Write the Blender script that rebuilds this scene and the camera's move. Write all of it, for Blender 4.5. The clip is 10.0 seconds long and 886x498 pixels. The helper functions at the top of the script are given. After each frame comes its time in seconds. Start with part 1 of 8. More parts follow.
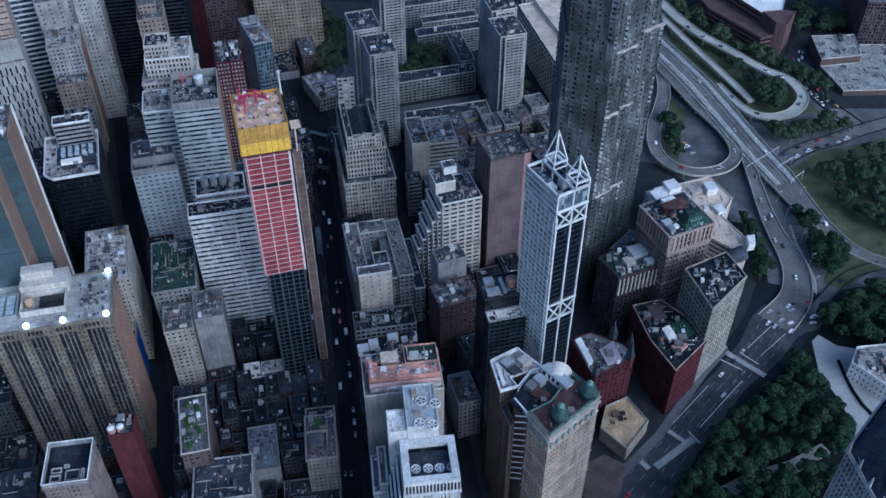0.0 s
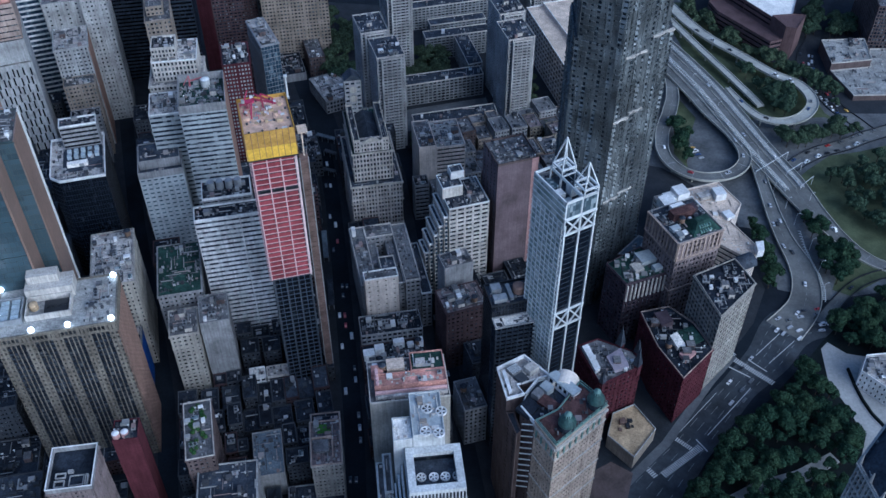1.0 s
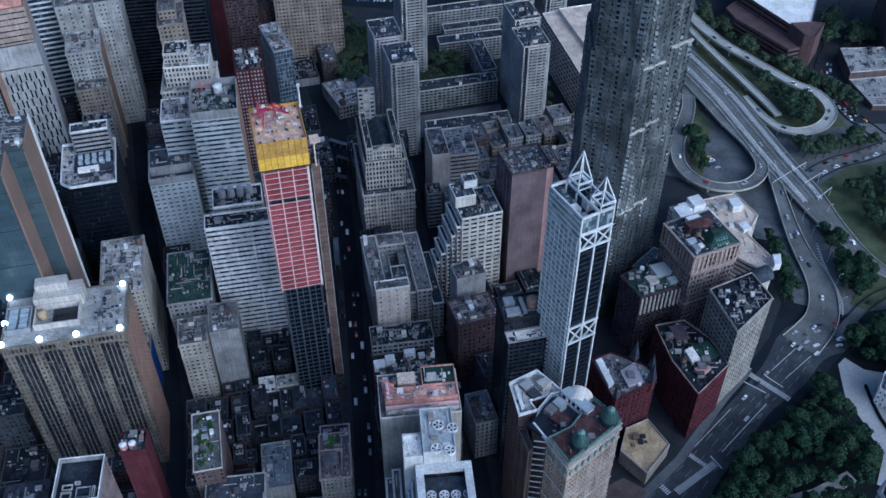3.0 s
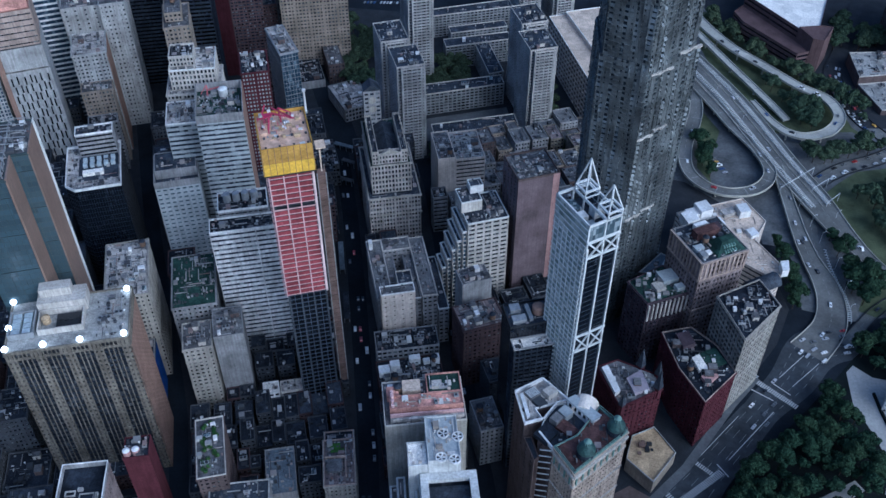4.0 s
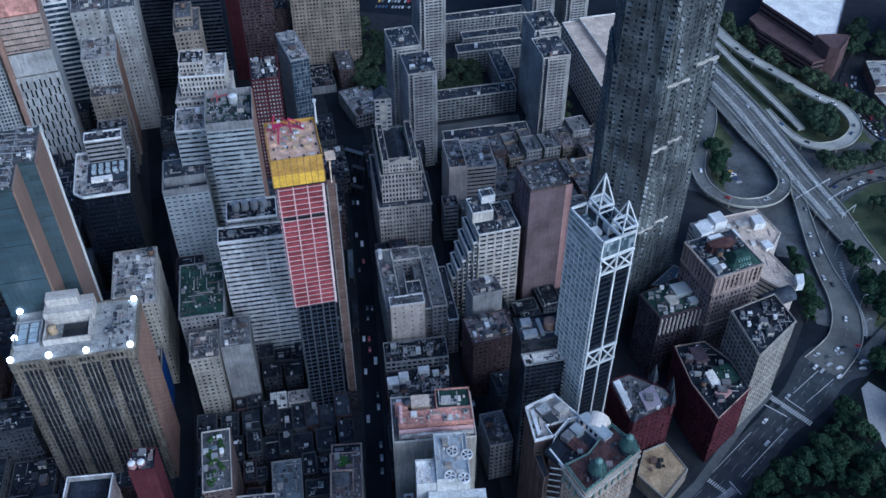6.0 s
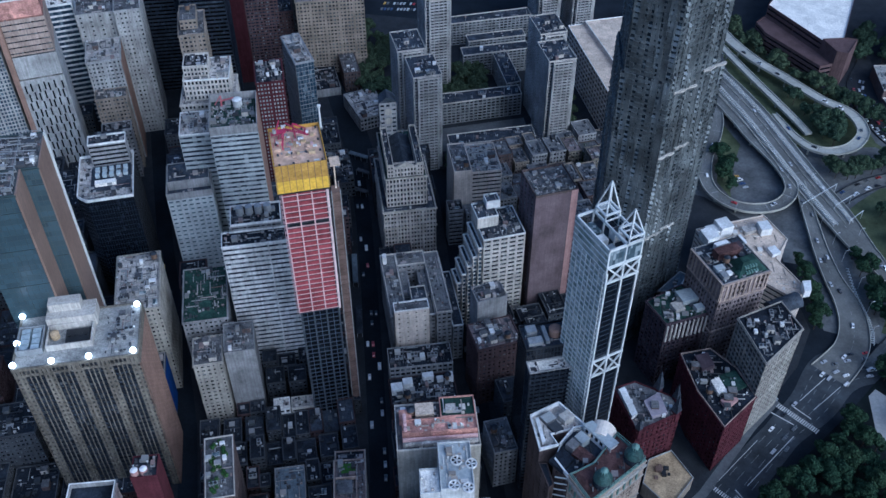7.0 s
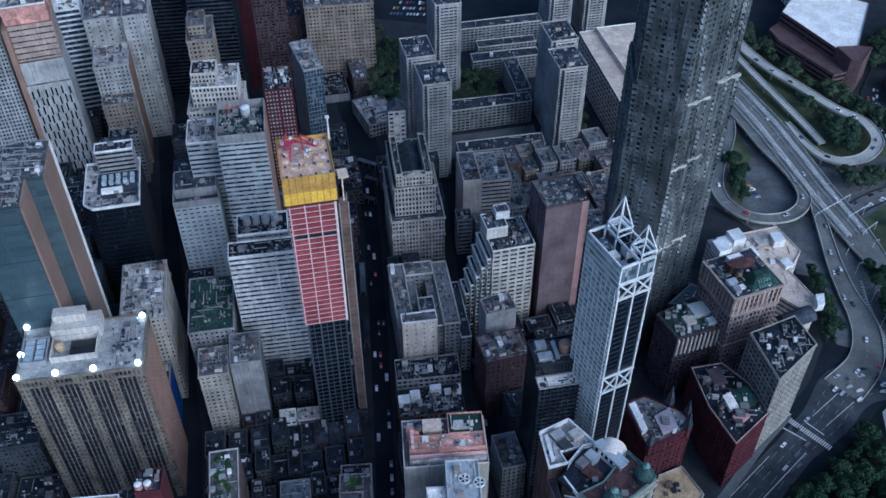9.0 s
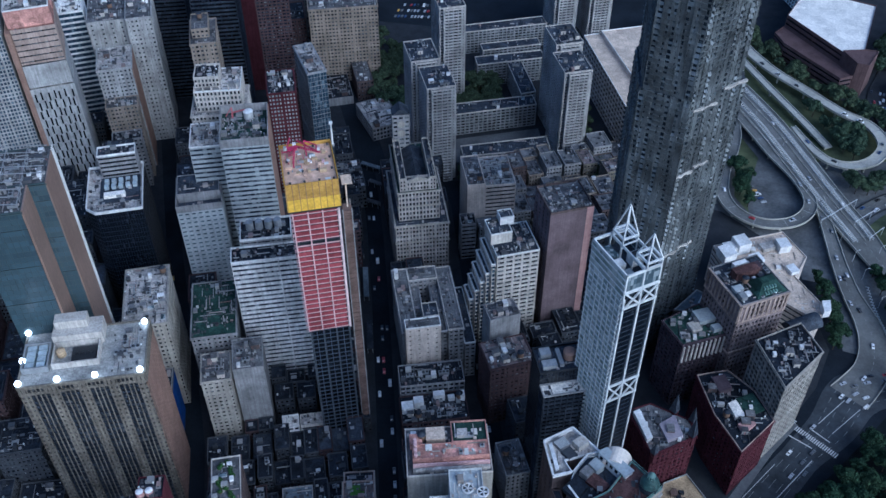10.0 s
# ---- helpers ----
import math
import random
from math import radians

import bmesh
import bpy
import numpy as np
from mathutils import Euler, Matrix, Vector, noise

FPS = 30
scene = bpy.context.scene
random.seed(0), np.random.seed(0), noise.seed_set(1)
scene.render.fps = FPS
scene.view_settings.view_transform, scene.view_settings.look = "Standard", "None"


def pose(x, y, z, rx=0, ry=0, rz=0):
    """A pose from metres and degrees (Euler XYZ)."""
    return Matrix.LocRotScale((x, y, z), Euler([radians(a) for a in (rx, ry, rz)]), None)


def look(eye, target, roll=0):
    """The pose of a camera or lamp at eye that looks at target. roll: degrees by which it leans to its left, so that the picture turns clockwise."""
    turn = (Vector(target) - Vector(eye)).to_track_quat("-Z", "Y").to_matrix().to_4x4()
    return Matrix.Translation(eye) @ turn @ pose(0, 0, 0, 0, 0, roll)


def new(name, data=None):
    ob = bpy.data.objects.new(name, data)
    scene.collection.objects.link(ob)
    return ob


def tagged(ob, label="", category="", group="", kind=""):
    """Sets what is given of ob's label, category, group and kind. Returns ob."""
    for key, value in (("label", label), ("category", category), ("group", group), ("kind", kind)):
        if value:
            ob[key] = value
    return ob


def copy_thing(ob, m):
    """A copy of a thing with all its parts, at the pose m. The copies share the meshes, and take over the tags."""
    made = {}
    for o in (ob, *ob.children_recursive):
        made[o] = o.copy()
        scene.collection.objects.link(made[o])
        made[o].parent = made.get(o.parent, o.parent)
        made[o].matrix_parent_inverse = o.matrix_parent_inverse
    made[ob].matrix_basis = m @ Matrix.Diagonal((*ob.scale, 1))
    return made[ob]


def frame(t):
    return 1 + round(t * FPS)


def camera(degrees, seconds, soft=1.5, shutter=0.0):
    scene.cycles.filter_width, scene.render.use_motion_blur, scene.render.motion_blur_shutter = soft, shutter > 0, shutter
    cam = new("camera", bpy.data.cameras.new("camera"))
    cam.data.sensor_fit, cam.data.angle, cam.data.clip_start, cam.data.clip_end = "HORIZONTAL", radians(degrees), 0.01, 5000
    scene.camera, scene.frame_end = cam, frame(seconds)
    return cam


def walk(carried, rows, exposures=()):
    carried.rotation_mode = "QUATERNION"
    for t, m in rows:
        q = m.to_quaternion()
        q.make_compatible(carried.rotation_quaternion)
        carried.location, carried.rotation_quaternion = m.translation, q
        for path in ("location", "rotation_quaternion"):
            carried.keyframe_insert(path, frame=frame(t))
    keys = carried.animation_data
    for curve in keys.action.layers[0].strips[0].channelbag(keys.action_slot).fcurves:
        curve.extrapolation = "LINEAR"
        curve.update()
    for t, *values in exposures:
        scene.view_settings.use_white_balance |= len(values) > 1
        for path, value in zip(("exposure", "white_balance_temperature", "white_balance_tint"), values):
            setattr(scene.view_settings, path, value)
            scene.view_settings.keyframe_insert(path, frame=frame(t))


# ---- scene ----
# the camera: a drone that glides level over the city, looking down at it
cam = camera(50.44, 10.0)
PATH = [
    (0.0, (0.000, 0.000, 480.000), 0.000, -42.949, 0.047),
    (1.0, (-0.526, 4.724, 480.119), 0.498, -42.960, 0.033),
    (2.0, (-1.075, 9.456, 480.294), 0.967, -42.971, 0.027),
    (2.7, (-1.471, 12.769, 480.443), 1.278, -42.979, 0.026),
    (3.8, (-2.107, 17.972, 480.712), 1.741, -42.989, 0.027),
    (5.0, (-2.816, 23.634, 481.038), 2.211, -42.998, 0.029),
    (5.7, (-3.233, 26.927, 481.237), 2.470, -43.002, 0.029),
    (6.8, (-3.889, 32.079, 481.550), 2.854, -43.007, 0.023),
    (8.0, (-4.600, 37.661, 481.878), 3.246, -43.008, 0.005),
    (9.0, (-5.184, 42.274, 482.126), 3.552, -43.005, -0.021),
    (10.0, (-5.754, 46.846, 482.341), 3.842, -42.998, -0.061),
]
walk(cam, [(t, pose(*eye, 90 + pitch, 0, yaw) @ pose(0, 0, 0, 0, 0, roll)) for t, eye, yaw, pitch, roll in PATH],
     exposures=[(0.0, 0.63, 4240, 6.0), (10.0, 0.63, 4240, 6.0)])

# ---- sky and sun: a hazy sky, the sun softened to a wide glow ----
SUN_AZ, SUN_EL = -45.0, 30.0          # degrees from +x towards +y, and above the horizon
world = bpy.data.worlds.new("sky")
scene.world = world
world.use_nodes = True
wn, wl = world.node_tree.nodes, world.node_tree.links
sky = wn.new("ShaderNodeTexSky")
sky.sky_type = 'NISHITA'
sky.sun_disc = False
sky.sun_elevation = radians(SUN_EL)
sky.sun_rotation = radians(90 - SUN_AZ)
sky.dust_density = 6.0
wl.new(sky.outputs[0], wn["Background"].inputs["Color"])
wn["Background"].inputs["Strength"].default_value = 0.09
sun_data = bpy.data.lights.new("sun", 'SUN')
sun_data.energy, sun_data.angle, sun_data.color = 0.8, radians(70), (1.0, 0.84, 0.70)
sun = new("sun", sun_data)
_d = Vector((math.cos(radians(SUN_EL)) * math.cos(radians(SUN_AZ)), math.cos(radians(SUN_EL)) * math.sin(radians(SUN_AZ)), math.sin(radians(SUN_EL))))
sun.matrix_world = look(_d * 900, (0, 0, 0))

# ---- materials ----
def nodes_of(name):
    m = bpy.data.materials.new(name)
    m.use_nodes = True
    nt = m.node_tree
    return m, nt, nt.nodes["Principled BSDF"], nt.nodes, nt.links


def _noise(n, l, vec, scale, detail=3.0, rough=0.55):
    t = n.new("ShaderNodeTexNoise")
    t.inputs["Scale"].default_value, t.inputs["Detail"].default_value, t.inputs["Roughness"].default_value = scale, detail, rough
    l.new(vec, t.inputs["Vector"])
    return t.outputs["Fac"]


def _ramp(n, l, fac, stops):
    r = n.new("ShaderNodeValToRGB")
    e = r.color_ramp.elements
    while len(e) < len(stops):
        e.new(0.5)
    for el, (p, c) in zip(e, stops):
        el.position, el.color = p, (*c, 1.0)
    l.new(fac, r.inputs[0])
    return r.outputs[0]


def _mix(n, l, mode, fac, a, b):
    m = n.new("ShaderNodeMix")
    m.data_type, m.blend_type = 'RGBA', mode
    for sock, v in ((m.inputs[0], fac), (m.inputs[6], a), (m.inputs[7], b)):
        if isinstance(v, (int, float)):
            sock.default_value = v
        elif isinstance(v, tuple):
            sock.default_value = (*v, 1.0)
        else:
            l.new(v, sock)
    return m.outputs[2]


def surface(name, rgb, vary=0.25, rough=0.85, grain=0.9, stain=0.06, metal=0.0, bump=0.3, streak=0.0, piece=0.0):
    """A matt mineral or painted surface: broad stains, a fine grain, rain streaks down the height, and a little change from piece to piece."""
    m, nt, bsdf, n, l = nodes_of(name)
    pos = n.new("ShaderNodeNewGeometry")
    vec = pos.outputs["Position"]
    big = _noise(n, l, vec, stain, 5.0, 0.6)
    fine = _noise(n, l, vec, grain, 4.0, 0.7)
    lo = tuple(c * (1 - vary) for c in rgb)
    hi = tuple(min(1.0, c * (1 + vary)) for c in rgb)
    col = _ramp(n, l, big, ((0.3, lo), (0.7, hi)))
    g = _ramp(n, l, fine, ((0.3, (0.72, 0.72, 0.72)), (0.7, (1.0, 1.0, 1.0))))
    col = _mix(n, l, 'MULTIPLY', 1.0, col, g)
    if streak:
        mp = n.new("ShaderNodeMapping")
        mp.inputs["Scale"].default_value = (1.0, 1.0, 0.06)
        l.new(vec, mp.inputs["Vector"])
        s = _noise(n, l, mp.outputs[0], 0.9, 3.0, 0.6)
        col = _mix(n, l, 'MULTIPLY', streak, col, _ramp(n, l, s, ((0.35, (0.45, 0.43, 0.42)), (0.62, (1, 1, 1)))))
    if piece:
        oi = n.new("ShaderNodeObjectInfo")
        col = _mix(n, l, 'MULTIPLY', piece, col, _ramp(n, l, oi.outputs["Random"], ((0.0, (0.6, 0.6, 0.6)), (1.0, (1, 1, 1)))))
    l.new(col, bsdf.inputs["Base Color"])
    bsdf.inputs["Roughness"].default_value, bsdf.inputs["Metallic"].default_value = rough, metal
    bsdf.inputs["Specular IOR Level"].default_value = 0.08 if rough >= 0.8 else 0.5
    if bump:
        b = n.new("ShaderNodeBump")
        b.inputs["Strength"].default_value, b.inputs["Distance"].default_value = bump, 0.05
        l.new(fine, b.inputs["Height"])
        l.new(b.outputs[0], bsdf.inputs["Normal"])
    return m


def glazing(name, dark, light, cell=(1.5, 1.5, 3.4), share=0.18, rough=0.12):
    """Window glass over dim rooms: here and there a blind is down or a room is paler, pane by pane."""
    m, nt, bsdf, n, l = nodes_of(name)
    pos = n.new("ShaderNodeNewGeometry")
    dv = n.new("ShaderNodeVectorMath")
    dv.operation = 'DIVIDE'
    dv.inputs[1].default_value = cell
    l.new(pos.outputs["Position"], dv.inputs[0])
    fl = n.new("ShaderNodeVectorMath")
    fl.operation = 'FLOOR'
    l.new(dv.outputs[0], fl.inputs[0])
    wnz = n.new("ShaderNodeTexWhiteNoise")
    l.new(fl.outputs[0], wnz.inputs["Vector"])
    col = _ramp(n, l, wnz.outputs["Value"], ((0.0, dark), (1 - share - 0.25, tuple(c * 1.5 for c in dark)), (1 - share, tuple(0.6 * a + 0.4 * b for a, b in zip(dark, light))), (1.0, light)))
    l.new(col, bsdf.inputs["Base Color"])
    bsdf.inputs["Roughness"].default_value = rough
    bsdf.inputs["IOR"].default_value = 1.5
    return m


def roofing(name, rgb, vary=0.4, rough=0.9, patch=1.0):
    """Flat roofing: felt laid in patches, seams, ponded stains, grit and repairs."""
    m, nt, bsdf, n, l = nodes_of(name)
    pos = n.new("ShaderNodeNewGeometry")
    turn = n.new("ShaderNodeMapping")
    turn.inputs["Rotation"].default_value = (0, 0, radians(14))
    l.new(pos.outputs["Position"], turn.inputs["Vector"])
    vec = turn.outputs[0]
    cells = []
    for scale in (0.085, 0.33):
        v = n.new("ShaderNodeTexVoronoi")
        v.distance = 'CHEBYCHEV'
        v.inputs["Scale"].default_value = scale
        l.new(vec, v.inputs["Vector"])
        sep = n.new("ShaderNodeSeparateColor")
        l.new(v.outputs["Color"], sep.inputs[0])
        cells.append(sep.outputs[0])
    big = _noise(n, l, vec, 0.11, 6.0, 0.65)
    fine = _noise(n, l, vec, 0.9, 5.0, 0.75)
    col = _ramp(n, l, big, ((0.32, tuple(c * (1 - vary) for c in rgb)), (0.68, tuple(min(1.0, c * (1 + vary)) for c in rgb))))
    col = _mix(n, l, 'MULTIPLY', 0.75 * patch, col, _ramp(n, l, cells[0], ((0.1, (0.5, 0.51, 0.53)), (0.9, (1.25, 1.24, 1.22)))))
    col = _mix(n, l, 'MULTIPLY', 0.6 * patch, col, _ramp(n, l, cells[1], ((0.1, (0.62, 0.62, 0.64)), (0.9, (1.15, 1.15, 1.15)))))
    col = _mix(n, l, 'MULTIPLY', 1.0, col, _ramp(n, l, fine, ((0.34, (0.55, 0.55, 0.56)), (0.66, (1.1, 1.1, 1.1)))))
    l.new(col, bsdf.inputs["Base Color"])
    bsdf.inputs["Roughness"].default_value = rough
    bsdf.inputs["Specular IOR Level"].default_value = 0.08
    b = n.new("ShaderNodeBump")
    b.inputs["Strength"].default_value, b.inputs["Distance"].default_value = 0.4, 0.06
    l.new(fine, b.inputs["Height"])
    l.new(b.outputs[0], bsdf.inputs["Normal"])
    return m


def litter(name, stops):
    """Many small things of one mesh, each with its own tone."""
    m, nt, bsdf, n, l = nodes_of(name)
    pos = n.new("ShaderNodeNewGeometry")
    col = _ramp(n, l, pos.outputs["Random Per Island"], stops)
    fine = _noise(n, l, pos.outputs["Position"], 1.5, 3.0, 0.6)
    col = _mix(n, l, 'MULTIPLY', 1.0, col, _ramp(n, l, fine, ((0.3, (0.7, 0.7, 0.7)), (0.7, (1, 1, 1)))))
    l.new(col, bsdf.inputs["Base Color"])
    bsdf.inputs["Roughness"].default_value = 0.7
    return m


M = {}
# Bluish near-black: street canyon shade is put into the asphalt colour.
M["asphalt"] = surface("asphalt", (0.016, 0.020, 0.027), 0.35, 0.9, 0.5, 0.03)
M["road"] = surface("road", (0.155, 0.155, 0.148), 0.3, 0.9, 0.6, 0.05)
M["concrete_deck"] = surface("concrete_deck", (0.42, 0.41, 0.36), 0.2, 0.9, 0.5, 0.05)
# Concrete darkened well below its own tone to carry canyon shade.
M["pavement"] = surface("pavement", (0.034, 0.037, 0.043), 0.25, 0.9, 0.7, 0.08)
M["footway"] = surface("footway", (0.13, 0.135, 0.14), 0.3, 0.9, 0.5, 0.06)
M["plaza"] = surface("plaza", (0.37, 0.37, 0.36), 0.15, 0.9, 0.5, 0.05)
M["paint"] = surface("paint", (0.6, 0.6, 0.58), 0.2, 0.8, 1.5, 0.3)
M["grass"] = surface("grass", (0.085, 0.10, 0.055), 0.4, 1.0, 0.8, 0.08)
M["turf"] = surface("turf", (0.06, 0.13, 0.03), 0.3, 1.0, 0.8, 0.2)
# Near-black earth: the shade of the tree crowns is in the colour.
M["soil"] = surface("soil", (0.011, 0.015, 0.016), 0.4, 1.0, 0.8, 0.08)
M["tar"] = roofing("tar", (0.026, 0.031, 0.042), 0.45)
M["gravel"] = roofing("gravel", (0.155, 0.155, 0.16), 0.35)
M["dusty_roof"] = roofing("dusty_roof", (0.36, 0.355, 0.33), 0.3, patch=0.5)
M["pale_roof"] = roofing("pale_roof", (0.52, 0.49, 0.45), 0.3)
M["white_roof"] = roofing("white_roof", (0.92, 0.88, 0.80), 0.08, patch=0.35)
M["tan_roof"] = roofing("tan_roof", (0.50, 0.38, 0.23), 0.35, patch=0.35)
M["pink_roof"] = roofing("pink_roof", (0.66, 0.36, 0.29), 0.25)
M["green_roof"] = roofing("green_roof", (0.04, 0.075, 0.062), 0.35)
M["copper"] = surface("copper", (0.17, 0.27, 0.235), 0.3, 0.7, 0.8, 0.3)
M["limestone"] = surface("limestone", (0.38, 0.36, 0.32), 0.27, 0.9, 0.6, 0.08, streak=0.5)
M["pale_stone"] = surface("pale_stone", (0.56, 0.53, 0.48), 0.27, 0.9, 0.6, 0.08, streak=0.5)
M["grey_stone"] = surface("grey_stone", (0.30, 0.30, 0.305), 0.32, 0.9, 0.6, 0.08, streak=0.5)
M["gothic_stone"] = surface("gothic_stone", (0.42, 0.395, 0.37), 0.32, 0.9, 0.6, 0.08, streak=0.6)
M["white_paint"] = surface("white_paint", (0.80, 0.80, 0.78), 0.27, 0.7, 0.6, 0.08, streak=0.35)
M["cool_white"] = surface("cool_white", (0.62, 0.63, 0.62), 0.3, 0.75, 0.6, 0.08, streak=0.5)
M["white_steel"] = surface("white_steel", (0.70, 0.72, 0.71), 0.1, 0.5, 0.6, 0.1, streak=0.2)
M["concrete"] = surface("concrete", (0.42, 0.42, 0.41), 0.32, 0.9, 0.6, 0.08, streak=0.6)
M["dark_metal"] = surface("dark_metal", (0.02, 0.022, 0.026), 0.3, 0.45, 0.6, 0.1)
M["grey_metal"] = surface("grey_metal", (0.30, 0.31, 0.32), 0.25, 0.5, 0.8, 0.3, piece=0.6)
M["red_brick"] = surface("red_brick", (0.088, 0.029, 0.038), 0.25, 0.9, 0.9, 0.1, streak=0.4)
M["dark_brick"] = surface("dark_brick", (0.075, 0.052, 0.054), 0.25, 0.9, 0.9, 0.1, streak=0.4)
M["civic_brick"] = surface("civic_brick", (0.125, 0.085, 0.085), 0.25, 0.9, 0.9, 0.1, streak=0.4)
M["brown_brick"] = surface("brown_brick", (0.12, 0.094, 0.090), 0.25, 0.9, 0.9, 0.1, streak=0.4)
M["tan_brick"] = surface("tan_brick", (0.31, 0.265, 0.215), 0.32, 0.9, 0.9, 0.1, streak=0.4)
M["grey_brick"] = surface("grey_brick", (0.095, 0.10, 0.11), 0.2, 0.9, 0.9, 0.1, streak=0.4)
M["bronze"] = surface("bronze", (0.27, 0.185, 0.14), 0.15, 0.5, 0.5, 0.05, streak=0.3)
M["blue_panel"] = surface("blue_panel", (0.42, 0.455, 0.47), 0.27, 0.5, 0.6, 0.08, streak=0.3)
M["steel_skin"] = surface("steel_skin", (0.195, 0.213, 0.218), 0.5, 0.4, 0.9, 0.07, metal=0.55, streak=0.45)
M["red_net"] = surface("red_net", (0.31, 0.072, 0.085), 0.35, 0.85, 0.5, 0.06, piece=0.55, streak=0.3)
M["pale_red"] = surface("pale_red", (0.62, 0.42, 0.41), 0.2, 0.8, 0.8, 0.2)
M["blue_steel"] = surface("blue_steel", (0.075, 0.088, 0.11), 0.3, 0.7, 0.8, 0.2)
M["pale_sheet"] = surface("pale_sheet", (0.66, 0.55, 0.53), 0.25, 0.85, 0.6, 0.15)
M["yellow"] = surface("yellow", (0.70, 0.44, 0.03), 0.2, 0.7, 0.8, 0.2)
M["plywood"] = surface("plywood", (0.62, 0.43, 0.31), 0.3, 0.9, 0.6, 0.25)
M["crane_red"] = surface("crane_red", (0.42, 0.03, 0.10), 0.2, 0.6, 0.8, 0.2)
M["pale_crane"] = surface("pale_crane", (0.50, 0.13, 0.15), 0.25, 0.6, 0.8, 0.2)
M["blue_net"] = surface("blue_net", (0.02, 0.06, 0.25), 0.3, 0.8, 0.8, 0.2)
M["bark"] = surface("bark", (0.07, 0.055, 0.045), 0.3, 0.95, 2.0, 0.5)
M["rubber"] = surface("rubber", (0.02, 0.02, 0.02), 0.2, 0.9, 2.0, 0.5)
M["lilac_felt"] = roofing("lilac_felt", (0.18, 0.18, 0.182), 0.25, patch=0.4)
M["blue_roof"] = roofing("blue_roof", (0.16, 0.19, 0.22), 0.25, patch=0.5)
M["slate"] = roofing("slate", (0.055, 0.064, 0.082), 0.3)
M["lilac_roof"] = surface("lilac_roof", (0.36, 0.32, 0.36), 0.15, 0.85, 0.6, 0.1)
M["old_wood"] = surface("old_wood", (0.16, 0.11, 0.08), 0.3, 0.9, 1.5, 0.3)
M["car_glass"] = surface("car_glass", (0.015, 0.018, 0.022), 0.1, 0.1, 1.0, 0.2, bump=0)
M["cream_roof"] = roofing("cream_roof", (0.66, 0.545, 0.43), 0.2, patch=0.4)
M["cream_wall"] = surface("cream_wall", (0.68, 0.60, 0.52), 0.24, 0.9, 0.6, 0.08, streak=0.4)
M["yellow_dull"] = surface("yellow_dull", (0.48, 0.29, 0.06), 0.25, 0.8, 0.8, 0.2)
M["rust"] = surface("rust", (0.17, 0.12, 0.10), 0.35, 0.9, 0.9, 0.15)
M["lamp_globe"] = bpy.data.materials.new("lamp_globe")
M["lamp_globe"].use_nodes = True
_b = M["lamp_globe"].node_tree.nodes["Principled BSDF"]
_b.inputs["Emission Color"].default_value = (1.0, 0.93, 0.82, 1)
_b.inputs["Emission Strength"].default_value = 5.0
M["glass"] = glazing("glass", (0.006, 0.010, 0.02), (0.16, 0.17, 0.18))
M["glass_dark"] = glazing("glass_dark", (0.005, 0.007, 0.011), (0.07, 0.075, 0.08), share=0.14, rough=0.3)
M["glass_dim"] = glazing("glass_dim", (0.012, 0.017, 0.024), (0.10, 0.12, 0.13), share=0.15)
M["glass_blue"] = glazing("glass_blue", (0.02, 0.035, 0.055), (0.16, 0.20, 0.24), share=0.12)
M["glass_blind"] = glazing("glass_blind", (0.014, 0.019, 0.03), (0.30, 0.32, 0.34), cell=(2.6, 2.6, 3.72), share=0.24)
M["glass_black"] = glazing("glass_black", (0.004, 0.006, 0.011), (0.02, 0.025, 0.035), share=0.1, rough=0.2)
M["glass_pale"] = glazing("glass_pale", (0.05, 0.07, 0.085), (0.30, 0.34, 0.36), share=0.3)
M["glass_teal"] = glazing("glass_teal", (0.040, 0.060, 0.072), (0.056, 0.080, 0.092), cell=(9.0, 9.0, 3.4), share=0.3, rough=0.22)
M["glass_milky"] = glazing("glass_milky", (0.17, 0.215, 0.225), (0.42, 0.47, 0.47), cell=(1.5, 1.5, 3.4), share=0.45, rough=0.2)
M["frosted_side"] = glazing("frosted_side", (0.20, 0.23, 0.205), (0.58, 0.59, 0.53), cell=(3.6, 3.6, 3.4), share=0.45, rough=0.6)
M["frosted_side"].node_tree.nodes["Principled BSDF"].inputs["Specular IOR Level"].default_value = 0.12
# Brown of a roof tank; on walls it paints in warm sunset glow.
M["terracotta"] = surface("terracotta", (0.30, 0.20, 0.155), 0.15, 0.85, 0.6, 0.08, streak=0.3)
M["teal_frame"] = surface("teal_frame", (0.04, 0.06, 0.065), 0.15, 0.5, 0.6, 0.08)
M["blue_cooler"] = surface("blue_cooler", (0.42, 0.48, 0.51), 0.25, 0.6, 0.8, 0.3)
M["pale_band"] = surface("pale_band", (0.82, 0.82, 0.80), 0.25, 0.85, 0.4, 0.05, streak=0.6)
M["verdigris"] = surface("verdigris", (0.05, 0.10, 0.09), 0.4, 0.6, 0.8, 0.4)
M["warm_stone"] = surface("warm_stone", (0.52, 0.43, 0.345), 0.3, 0.9, 0.7, 0.1, streak=0.5)
M["pink_stone"] = surface("pink_stone", (0.40, 0.32, 0.27), 0.32, 0.9, 0.7, 0.1, streak=0.5)
M["mauve_stone"] = surface("mauve_stone", (0.26, 0.215, 0.21), 0.3, 0.9, 0.6, 0.08, streak=0.5)
M["dim_stone"] = surface("dim_stone", (0.20, 0.182, 0.15), 0.30, 0.9, 0.6, 0.08, streak=0.6)
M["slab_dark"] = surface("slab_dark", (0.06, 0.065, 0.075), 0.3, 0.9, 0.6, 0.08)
M["brown_paving"] = surface("brown_paving", (0.13, 0.10, 0.09), 0.3, 0.9, 0.6, 0.08)

